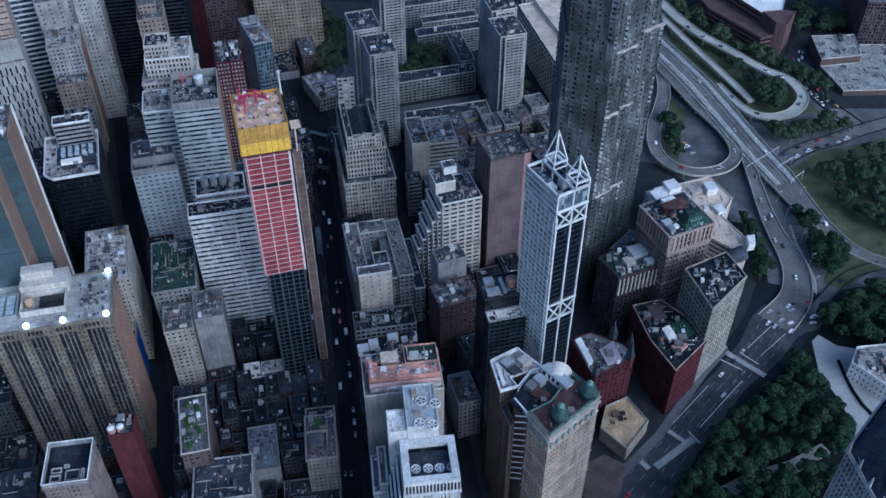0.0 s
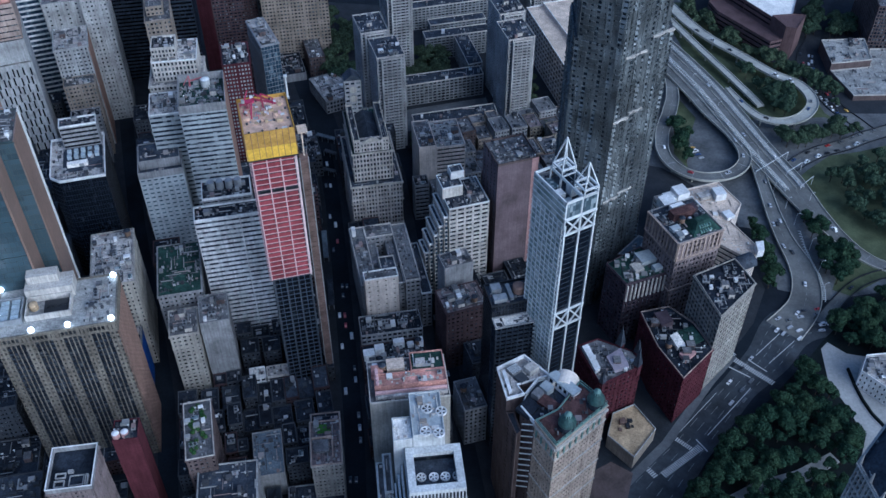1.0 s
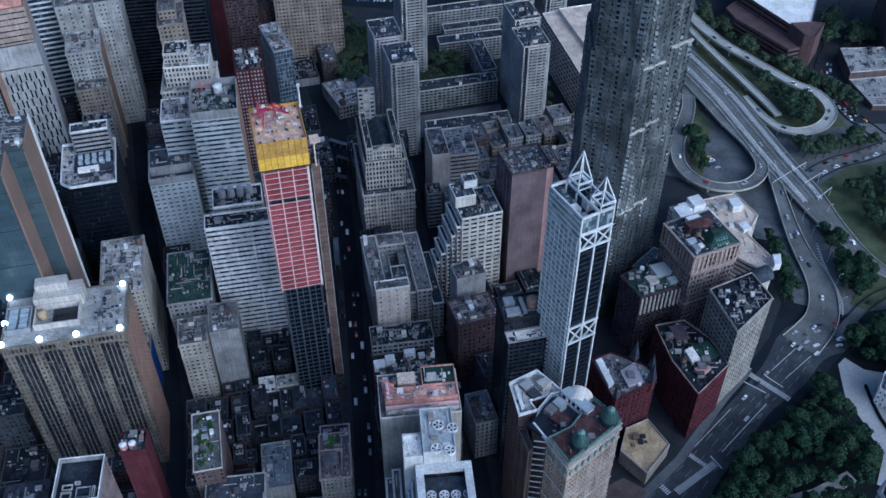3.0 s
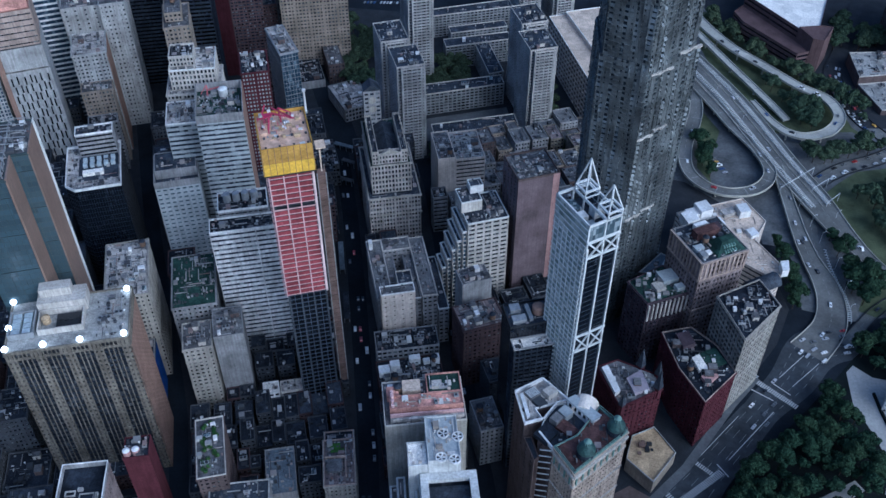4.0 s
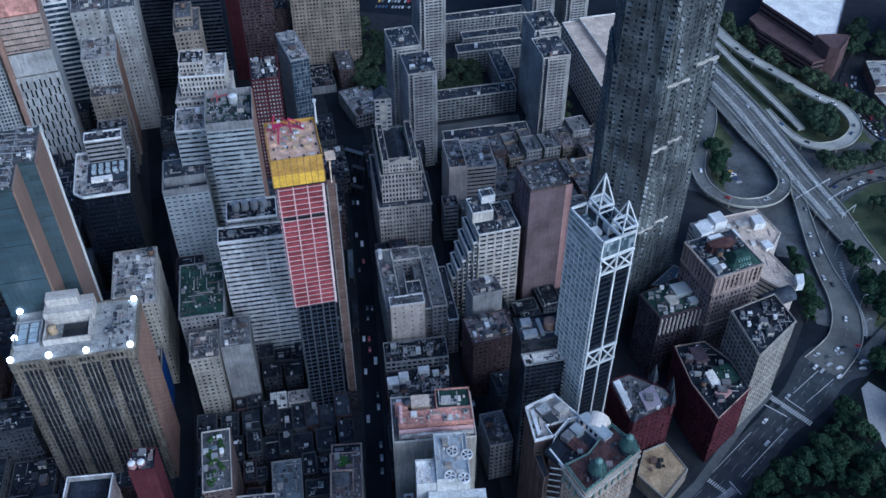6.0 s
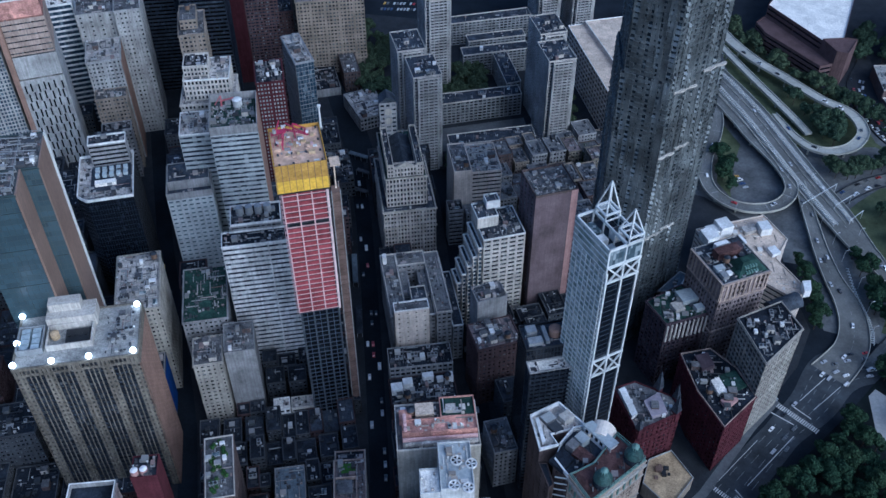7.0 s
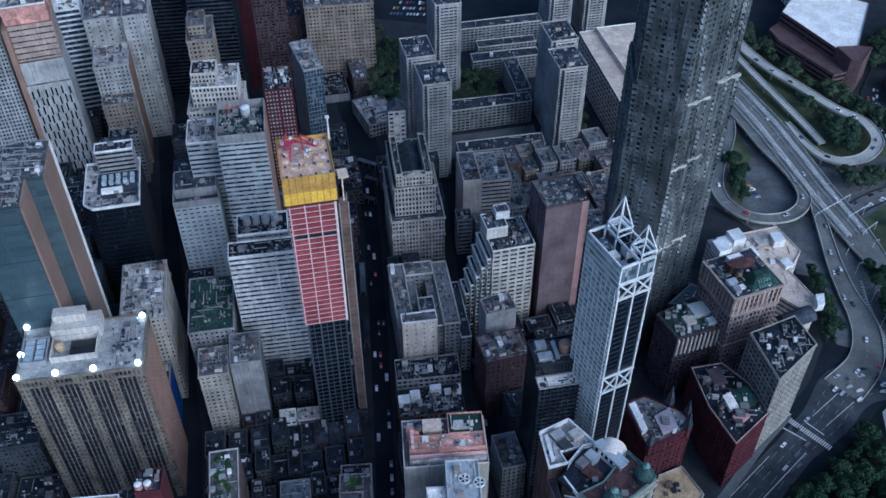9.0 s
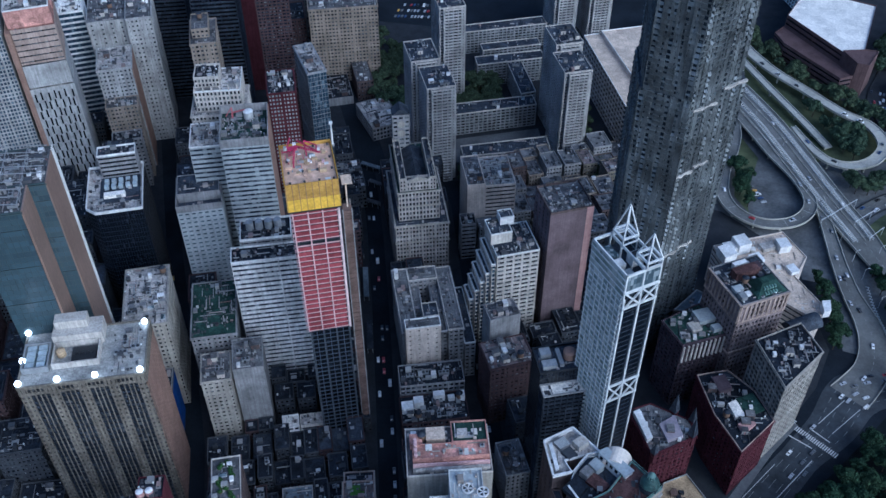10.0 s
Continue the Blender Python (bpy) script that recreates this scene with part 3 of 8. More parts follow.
def ornate_white():
    b = building("ornate_white_tower", (-203.5, 541.5), 10.0, "old white terracotta tower with stepped ornate top", "office building")
    st = style("piers", wall="pale_stone", bay=2.6, pw=1.1, sh=1.2, dep=0.8)
    mass(b, rect(36, 34), 0, 128, st, "pale_roof")
    mass(b, rect(30, 27, 4, 4), 128.1, 144, st, "pale_roof", coping="white_steel")
    mass(b, rect(16, 16, 5, 8), 144.1, 152, style("piers", wall="pale_stone", bay=2.4), "tar", 1.4, coping="pale_stone")
    for k in range(6):
        g = Geo()
        g.drum(5 + k * 5.4, 4.4, 143.8, 147.5, 0.8, 0.2, 6)
        g.make("finial", M["pale_stone"], b, "white terracotta finial")


RED_AT, RED_ROT = (-100.9, 384.1), 16.0


def red_tower():
    b = building("tower_under_construction", RED_AT, RED_ROT, "unfinished concrete tower wrapped in red safety netting", "tower")
    fh, base, top = 3.45, 102.0, 190.0
    g = Geo()
    z = 4.0
    while z < 199:
        g.box(0.3, 0.3, z - 0.3, 22.0, 29, z)
        z += fh
    g.make("floor_slab", M["slab_dark"], b, "bare dark concrete floor slabs", "stuff")
    g = Geo()
    for x in (0.8, 7.6, 14.6, 21.5):
        for y in (0.9, 9, 18, 28.3):
            g.box(x - 0.5, y - 0.5, 0, x + 0.5, y + 0.5, 204)
    g.box(7, 12, 0, 14, 19, 203)
    g.make("column", M["slab_dark"], b, "bare concrete columns and core", "stuff")
    g = Geo()
    g.box(1.0, 0.8, 0, 21.2, 28.2, 101.8)
    g.make("window_glass", M["glass_black"], b, "dark new glass of the lower floors")
    g = Geo()
    for x in (0.2, 3.8, 7.3, 10.9, 14.5, 18.1, 21.7):
        g.box(x - 0.14, 0.05, 0, x + 0.14, 0.32, base - 0.3)
    for k in range(int(base / fh)):
        g.box(0.1, 0.2, k * fh + 3.75, 22.0, 0.32, k * fh + 3.9)
    g.make("new_mullion", M["blue_steel"], b, "dull blue steel mullions of the lower floors", "stuff")
    g = Geo()
    for k in range(int((top - base) / fh)):
        z = base + k * fh
        g.box(-1.5, 0.4, z + 0.1, -0.5, 1.3, z + 0.35)
        g.box(-1.5, 3.2, z + 0.1, -0.5, 4.0, z + 0.35)
    for x, y in ((-1.45, 0.4), (-1.45, 3.9)):
        g.box(x, y, base - 2, x + 0.18, y + 0.18, top)
    g.make("side_scaffold", M["pale_red"], b, "pale scaffold beside the netting", "stuff")
    g = Geo()
    g.box(21.7, -0.75, base - 1.0, 22.75, -0.1, top + 0.5)
    g.make("corner_sheet", M["pale_sheet"], b, "whitish sheet down the corner")
    nets = [(-0.25 + c * 7.15, base + r * fh) for r in range(int((top - base) / fh)) if r != 18 for c in range(3)]
    net = Geo()
    net.box(0, 0, 0, 6.5, 0.12, fh - 1.15)
    first = net.make("net_panel", M["red_net"], b)
    first.location = (nets[0][0] + 0.4, -0.3, nets[0][1] + 0.3)
    for x, zz in nets[1:]:
        o = first.copy()
        scene.collection.objects.link(o)
        o.location = (x + 0.4, -0.3, zz + 0.3)
    g = Geo()
    for k in range(int((top - base) / fh) + 1):
        g.box(-0.5, -0.42, base + k * fh - 0.2, 22.3, 0.1, base + k * fh + 0.22)
    for x in (-0.4, 7.0, 14.1, 21.6):
        g.box(x - 0.1, -0.6, base - 0.4, x + 0.5, -0.1, top)
    for k in range(int((top - base) / fh) + 1):
        g.box(22.0, 0, base + k * fh - 0.3, 22.4, 29, base + k * fh + 0.25)
        g.box(-0.5, 0, base + k * fh - 0.3, -0.1, 29, base + k * fh + 0.25)
    g.make("netting_band", M["pale_red"], b, "pale faded bands across the netting", "stuff")
    side = Geo()
    side.box(-0.3, 0.2, base, -0.15, 28.6, top)
    side.make("net_side", M["pale_red"], b, "pale pink netting")
    for x0, y0, x1, y1 in ((-2.2, -2.2, 23.6, -1.6), (-2.2, 29.6, 23.6, 30.2), (-2.2, -1.6, -1.6, 29.6), (23.0, -1.6, 23.6, 29.6)):
        g = Geo()
        g.box(x0, y0, 188.5, x1, y1, 195.5)
        g.make("screen", M["yellow"], b, "bright yellow protection screen")
        g = Geo()
        g.box(x0 + 0.1, y0 + 0.1, 195.5, x1 - 0.1, y1 - 0.1, 205)
        g.make("upper_screen", M["yellow_dull"], b, "dull ochre upper screen")
    # Dark strip that paints in the shadow along the screen's bottom edge.
    g = Geo()
    g.box(-2.35, -2.35, 187.6, 23.75, -1.5, 188.5)
    g.make("screen_skirt", M["dark_metal"], b, "black strip painting the shadow edge under the screen")
    seams = Geo()
    for k in range(9):
        seams.box(-2.0 + k * 3.15, -2.32, 188.5, -1.75 + k * 3.15, -2.2, 205)
    seams.make("screen_seam", M["rust"], b, "dark screen seams", "stuff")
    g = Geo()
    g.box(-1.5, -1.5, 202.4, 22.9, 29.5, 203.1)
    g.make("deck", M["plywood"], b, "plywood formwork deck")
    rr = random.Random(5)
    for k in range(46):
        g = Geo()
        x, y, w, d = rr.uniform(-1, 19), rr.uniform(0, 26), rr.uniform(0.6, 3.2), rr.uniform(0.4, 2.2)
        g.box(x, y, 203.1, x + w, y + d, 203.1 + rr.uniform(0.2, 1.6))
        g.make("formwork", M[rr.choice(("plywood", "plywood", "tan_roof", "pale_red", "grey_metal", "white_paint"))], b)
    for k in range(30):
        g = Geo()
        x, y = rr.uniform(-1, 9 if k % 3 else 22), rr.uniform(12, 28)
        g.bar((x, y, 203.1), (x, y, 203.1 + rr.uniform(1.5, 4.0)), 0.22)
        g.make("rebar_post", M["crane_red"] if k % 3 else M["rust"], b)
    return b


def lattice_arm(g, p, q, s):
    """A slim three-chord lattice arm from p to q."""
    p, q = Vector(p), Vector(q)
    d = (q - p).normalized()
    a = d.cross(Vector((0, 0, 1))).normalized() * s
    b = a.cross(d).normalized() * s
    n = max(3, int((q - p).length / (2.2 * s)))
    offs = (a, -a, b * 1.5)
    for o in offs:
        g.bar(p + o, q + o * 0.5, 0.2)
    for k in range(n):
        t0, t1 = k / n, (k + 1) / n
        for i in range(3):
            g.bar(p.lerp(q, t0) + offs[i] * (1 - 0.5 * t0), p.lerp(q, t1) + offs[(i + 1) % 3] * (1 - 0.5 * t1), 0.13)


def tower_crane():
    b = thing("tower_crane", (-103.6, 406.0, 203.1), 16, "magenta-red lattice crane folded over the roof deck", "crane")
    for sx in (-0.9, 0.9):
        for sy in (-0.9, 0.9):
            g = Geo()
            g.bar((sx, sy, 0.0), (sx, sy, 5.0), 0.25)
            g.make("mast_leg", M["crane_red"], b)
    g = Geo()
    for k in range(4):
        z = k * 1.2
        for p, q in (((-0.9, -0.9), (0.9, -0.9)), ((0.9, -0.9), (0.9, 0.9)), ((0.9, 0.9), (-0.9, 0.9)), ((-0.9, 0.9), (-0.9, -0.9))):
            g.bar((*p, z + 0.1), (*q, z + 1.25), 0.15)
    g.make("mast_lacing", M["crane_red"], b)
    g = Geo()
    g.box(-1.6, -1.4, 5.0, 3.0, 1.4, 5.6)
    deck = g.make("turntable", M["crane_red"], b, "red machine deck")
    g = Geo()
    g.box(-3.4, -1.0, 4.9, -1.65, 1.0, 6.4)
    g.make("counterweight", M["concrete"], deck, "concrete counterweight")
    g = Geo()
    g.box(1.2, 1.45, 4.9, 2.8, 2.7, 6.8)
    g.make("cab", M["white_paint"], deck, "white cab")
    for name, p, q, s in (("jib", (2, 0, 6.2), (13.5, -9.0, 7.6), 0.55), ("back_stay", (-1.5, 0, 6.0), (0.5, 0.4, 11.5), 0.4), ("folded_jib", (13.0, -9.2, 7.6), (3.5, 4.5, 6.4), 0.45)):
        g = Geo()
        lattice_arm(g, p, q, s)
        g.make(name, M["crane_red"], b)


def placing_boom(x, y, rot, segs):
    b = thing("placing_boom", (x, y, 203.1), rot, "red folding concrete boom standing on the deck", "boom", "placing booms")
    g = Geo()
    g.drum(0, 0, 0, 2.2, 0.35, 0.3, 8)
    g.make("pedestal", M["crane_red"], b)
    p = (0, 0, 2.2)
    for q in segs:
        g = Geo()
        lattice_arm(g, p, q, 0.3)
        g.make("boom_arm", M["crane_red"], b)
        p = q


def deck_mast():
    b = thing("concrete_boom_mast", (-85.1, 417.0, 203.1), 0, "pale steel mast standing on the roof deck", "mast")
    g = Geo()
    g.drum(0, 0, 0, 13, 0.55, 0.4, 8)
    g.make("pole", M["white_steel"], b)
    g = Geo()
    g.box(-0.9, -0.9, 0.02, 0.9, 0.9, 0.8)
    g.make("base", M["grey_metal"], b)
    g = Geo()
    g.box(-0.8, -0.8, 13, 0.8, 0.8, 14)
    g.make("head", M["white_steel"], b)


def hoist():
    b = building("construction_hoist", (-78.2, 392.5), RED_ROT, "tall rusty steel builders' hoist beside the unfinished tower", "hoist")
    for x in (0, 4.6):
        for y in (3, 10):
            g = Geo()
            g.box(x, y, 0, x + 0.5, y + 0.5, 180)
            g.make("mast", M["grey_metal"], b)
    g = Geo()
    for k in range(48):
        g.box(0, 3, 3.75 * k, 5.1, 10.5, 3.75 * k + 0.3)
        g.bar((4.85, 3.2, 3.75 * k), (4.85, 10.3, 3.75 * k + 3.7), 0.22)
        g.bar((0.2, 3.2, 3.75 * k), (4.9, 3.2, 3.75 * k + 3.7), 0.22)
    g.make("landing", M["rust"], b, "rusty landings and braces", "stuff")
    g = Geo()
    g.box(0.6, 3.8, 0, 4.4, 9.8, 178)
    g.make("shaft_sheeting", M["rust"], b, "brown debris sheeting")
    g = Geo()
    g.box(1, 2.2, 196, 6, 9, 196.8)
    g.bar((3, 5, 180), (3, 5, 196), 0.7)
    g.make("top_platform", M["cream_roof"], b, "cream loading platform")


stone_tower_with_lamps()
brown_slab_tower()
black_tower()
grey_block()
striped_slab()
tall_striped_slab()
ornate_white()
red_tower()
tower_crane()
placing_boom(-101.0, 398.0, 30, ((3.0, 5.5, 6.0), (-2.0, 9.0, 3.5), (1.5, 12.5, 4.5)))
placing_boom(-96.5, 407.5, -20, ((-3.5, 4.0, 5.5), (2.0, 6.5, 2.8), (5.0, 1.0, 3.0)))
deck_mast()
hoist()


def slab_roof_things():
    """A white tank and a small red derrick on the roof of the tall striped slab."""
    o = thing("white_roof_tank", (-163.5, 537.0, 132.15), 0, "round white tank on the slab roof", "tank")
    g = Geo()
    g.drum(0, 0, 0, 5.0, 3.1, n=18)
    g.make("drum", M["cool_white"], o)
    g = Geo()
    g.drum(0, 0, 5.0, 5.9, 3.2, 1.2, 18)
    g.make("lid", M["white_steel"], o)
    o = thing("roof_derrick", (-173.0, 534.0, 132.15), 12, "small red lattice derrick on the slab roof", "crane")
    g = Geo()
    g.box(-1.6, -1.6, 0, 1.6, 1.6, 1.0)
    g.make("base", M["grey_metal"], o)
    for name, p, q, w in (("mast", (0, 0, 1.0), (0.3, 0.2, 9.0), 0.6), ("jib", (0.3, 0.2, 5.0), (8.5, -4.0, 9.5), 0.5), ("back_stay", (0.3, 0.2, 9.0), (-4.5, 2.5, 1.0), 0.35)):
        g = Geo()
        lattice_arm(g, p, q, w)
        g.make(name, M["pale_crane"], o)


slab_roof_things()

# ---- the middle row ----
def court_building():
    b = building("white_court_building", (-57.2, 435.6), 13.0, "pale brick block round a light court, grey roofs", "office building")
    st = style("punched", wall="grey_stone", bay=3.0, pw=1.4)
    mass(b, rect(10, 57), 0, 46, st, "lilac_felt", coping="pale_stone")
    mass(b, rect(10, 57, 29, 0), 0, 44, st, "lilac_felt", coping="pale_stone")
    mass(b, rect(19, 12, 10, 45), 0, 46, st, "lilac_felt", coping="pale_stone")
    mass(b, rect(19, 18, 10, 3), 0, 40, st, "lilac_felt", coping="white_paint")
    mass(b, rect(6, 24, 10, 21), 0, 41, st, "lilac_felt")
    mass(b, rect(6, 24, 23, 21), 0, 41, st, "lilac_felt")
    mass(b, rect(7, 24, 16, 21), 0, 27, st, "tar")
    mass(b, rect(10, 12, 14.5, 8), 39.2, 50, style("blank", wall="pale_stone"), "slate")
    g = Geo()
    g.box(1.0, 48.0, 45.1, 3.6, 52.5, 51.0)
    g.make("white_stack", M["white_paint"], b, "bright white square stack")
    mass(b, rect(7, 50, 39.1, -3), 0, 33, st, "slate", coping="white_paint")
    mass(b, rect(22, 8, 1.5, -6), 0, 56, style("punched", wall="cream_wall", bay=5.5, floor=4.4, pw=4.3, sh=3.2), "gravel", coping="white_paint")


def gothic_block():
    b = building("gothic_stone_tower", (-69.5, 518.4), 12.0, "old stone tower stepping back to a gabled top", "office tower")
    st = style("piers", wall="gothic_stone", bay=2.3, floor=3.7, pw=0.95, sh=1.25, dep=0.8)
    mass(b, rect(36.4, 62), 0, 60, st, "slate", coping="limestone")
    mass(b, rect(28, 54, 3, 5), 60.1, 85, st, "green_roof", coping="limestone")
    mass(b, rect(4.5, 44, 4.5, 7), 84.2, 95, st, "slate", 1.5, coping="limestone")
    mass(b, rect(4.5, 44, 24.5, 7), 84.2, 95, st, "slate", 1.5, coping="limestone")
    mass(b, rect(15.4, 5, 9.05, 7), 84.2, 93, st, "slate", 1.5)
    mass(b, rect(12, 10, 5, 52), 85.1, 114, style("punched", wall="grey_stone", bay=4), "slate", 0.6)
    for x0, y0, x1, y1, z in ((0, 0, 36.4, 62, 59.2), (0, 0, 36.4, 62, 44.0), (3, 5, 31, 59, 84.0), (3, 5, 31, 59, 72.0)):
        for ring in ([(x0 - 0.7, y0 - 0.7), (x1 + 0.7, y0 - 0.7), (x1 + 0.7, y0 + 0.4), (x0 - 0.7, y0 + 0.4)], [(x0 - 0.7, y0 + 0.4), (x0 + 0.4, y0 + 0.4), (x0 + 0.4, y1), (x0 - 0.7, y1)]):
            g = Geo()
            g.prism(ring, z, z + 1.0)
            g.make("cornice", M["limestone"], b, "pale stone cornice")
    g = Geo()
    g.hexa([(10.5, 6.2, 92.9), (23.0, 6.2, 92.9), (16.8, 6.2, 96.8)], [(10.5, 8.0, 92.9), (23.0, 8.0, 92.9), (16.8, 8.0, 96.8)])
    g.make("pediment", M["limestone"], b, "pale stone pediment")
    g = Geo()
    g.hexa([(9.2, 12.1, 85.0), (24.2, 12.1, 85.0), (16.7, 12.1, 89.5)], [(9.2, 51.5, 85.0), (24.2, 51.5, 85.0), (16.7, 51.5, 89.5)])
    g.make("nave_roof", M["slate"], b, "long low slate roof between the wings")
    for z in (99.0, 106.5):
        g = Geo()
        ring = [(11 + 2.6 * math.cos(k * 0.5236), z + 2.6 * math.sin(k * 0.5236)) for k in range(12)]
        g.hexa([(x, 51.5, zz) for x, zz in ring], [(x, 52.1, zz) for x, zz in ring])
        g.make("roundel", M["limestone"], b, "round stone ornament")
    for k in range(8):
        for x in (4.6, 28.6):
            g = Geo()
            g.drum(x, 8.5 + k * 5.8, 94.6, 97.4, 0.7, 0.15, 6)
            g.make("pinnacle", M["limestone"], b, "small stone pinnacle")
    g = Geo()
    r = [(5, 52), (17, 52), (17, 62), (5, 62)]
    g.hexa([(x, y, 114.05) for x, y in r], [(x, y, 118.5) for x, y in ((10.5, 52), (11.5, 52), (11.5, 62), (10.5, 62))])
    g.make("gable_roof", M["slate"], b, "small gabled slate roof")


def white_wall_block():
    b = building("white_walled_block", (-23.0, 566.0), 12.0, "pale office block, one blank wall, one striped with windows", "office building")
    mass(b, rect(13, 34), 0, 60, style("blank", wall="cream_wall"), "gravel")
    mass(b, rect(22, 34, 13.1, 0), 0, 58, style("ribbon", wall="cream_wall", sh=1.9), "dusty_roof", coping="cream_wall")
    mass(b, rect(11, 12, -6, -12.1), 0, 34, style("ribbon", wall="grey_stone", sh=1.8), "tar")


def stepped_block():
    b = building("stepped_apartment_tower", (-0.6, 471.3), 18.0, "pale concrete tower with a window grid and glazed stepped terraces", "apartment tower")
    st = style("grid", wall="pale_stone", bay=5.6, floor=3.7, pw=1.25, sh=1.5, dep=0.9)
    mass(b, rect(28, 28), 0, 81, st, "slate", coping="white_steel")
    for k in range(5):
        mass(b, rect(3.0, 26 - k * 3, -3.0 * (k + 1) - 0.02 * (k + 1), 1 + k * 1.5), 0, 74 - 8.5 * k, style("grid", wall="pale_stone", bay=3.0, glass="glass_blue"), "slate", coping="white_steel")
    mass(b, rect(14, 15, -1, 11), 81.1, 90, style("blank", wall="pale_stone"), "slate", coping="white_steel")
    mass(b, rect(9, 8, 7, 18), 90.1, 96, style("blank", wall="white_paint"), "slate", coping="white_steel")


def brown_pier_slab():
    b = building("brown_brick_slab", (30.4, 478.7), 18.9, "tall slab of brown brick with near-blank side walls", "apartment tower")
    mass(b, rect(28, 27), 0, 112, style("blank", wall="mauve_brick"), "gravel", 1.6, coping="brown_brick")
    g = Geo()
    g.box(23.6, -0.12, 0, 28.05, 0.1, 111.4)
    g.make("corner_strip", M["rose_panel"], b, "pink strip down the corner")
    g = Geo()
    for k in range(4):
        for f in range(36):
            g.box(-0.08, 4.5 + k * 6, 4 + f * 3, 0.02, 6.3 + k * 6, 5.7 + f * 3)
    g.make("window", M["glass"], b, "small windows in the side wall", "stuff")


def small_grey_tower():
    b = building("grey_infill_tower", (-3.1, 434.0), 20.4, "small plain grey tower with a cluttered roof", "building")
    mass(b, rect(19.6, 14), 0, 63, style("blank", wall="grey_stone"), "gravel")


def brown_low():
    b = building("brown_loft_building", (-1.8, 404.0), 20.0, "brown brick loft building with a flat brown roof", "building")
    mass(b, rect(28, 22), 0, 53, style("punched", wall="dark_brick", bay=3.0), "brown_roof")


def glass_terrace_block():
    b = building("dark_glass_block", (24.7, 343.3), 14.3, "dark glass block with balconies and a pale roof terrace", "apartment tower")
    st = style("balcony", wall="slate", glass="glass_black", bay=3.2, floor=3.2, pw=0.4, sh=0.7, dep=1.0)
    mass(b, rect(26, 8), 0, 107, st, "white_roof", coping="grey_stone")
    mass(b, rect(26, 17, 0, 8.1), 0, 116, style("curtain", glass="glass_black"), "slate", 1.5)
    g = Geo()
    g.drum(17.5, 17.0, 114.6, 118.8, 3.3, n=18)
    g.drum(17.5, 17.0, 118.8, 119.6, 3.4, 2.2, 18)
    g.make("tank", M["terracotta"], b, "round brown rooftop tank")
    for x0, y0, x1, y1, z in ((2.0, 10.5, 9.5, 15.0, 117.2), (2.5, 17.5, 8.0, 22.5, 118.0), (11.0, 11.0, 13.2, 22.0, 116.6), (21.5, 11.0, 24.5, 14.5, 117.4)):
        g = Geo()
        g.box(x0, y0, 114.55, x1, y1, z)
        g.make("roof_plant", M["grey_metal"], b, "grey rooftop plant box")


def low_mid():
    b = building("low_loft_row", (-53.0, 384.8), 11.9, "low dark loft building with white rooftop boxes", "building")
    mass(b, rect(41, 21), 0, 21, style("loft", wall="dark_brick"), "tar")
    for x, y, w, d, h in ((1.0, 8, 7, 6, 5), (8.5, 11, 6, 5, 6), (21, 15, 7, 4, 5.5), (37, 13, 3, 4, 6), (30, 14, 4, 3, 3)):
        g = Geo()
        g.box(x, y, 20.1, x + w, y + d, 20.1 + h)
        g.make("roof_house", M["white_paint"], b, "white rooftop box")
    b = building("dark_loft_building", (-56.4, 407.8), 11.0, "dark low loft building with a tarred roof", "building")
    mass(b, rect(40, 17), 0, 28, style("loft", wall="grey_stone"), "tar")
    b = building("narrow_grey_building", (9.4, 344.3), 17.3, "narrow grey building with a patched flat roof", "building")
    mass(b, rect(14, 23), 0, 34, style("punched", wall="grey_stone"), "gravel")


court_building()
gothic_block()
white_wall_block()
stepped_block()
brown_pier_slab()
small_grey_tower()
brown_low()
glass_terrace_block()
low_mid()


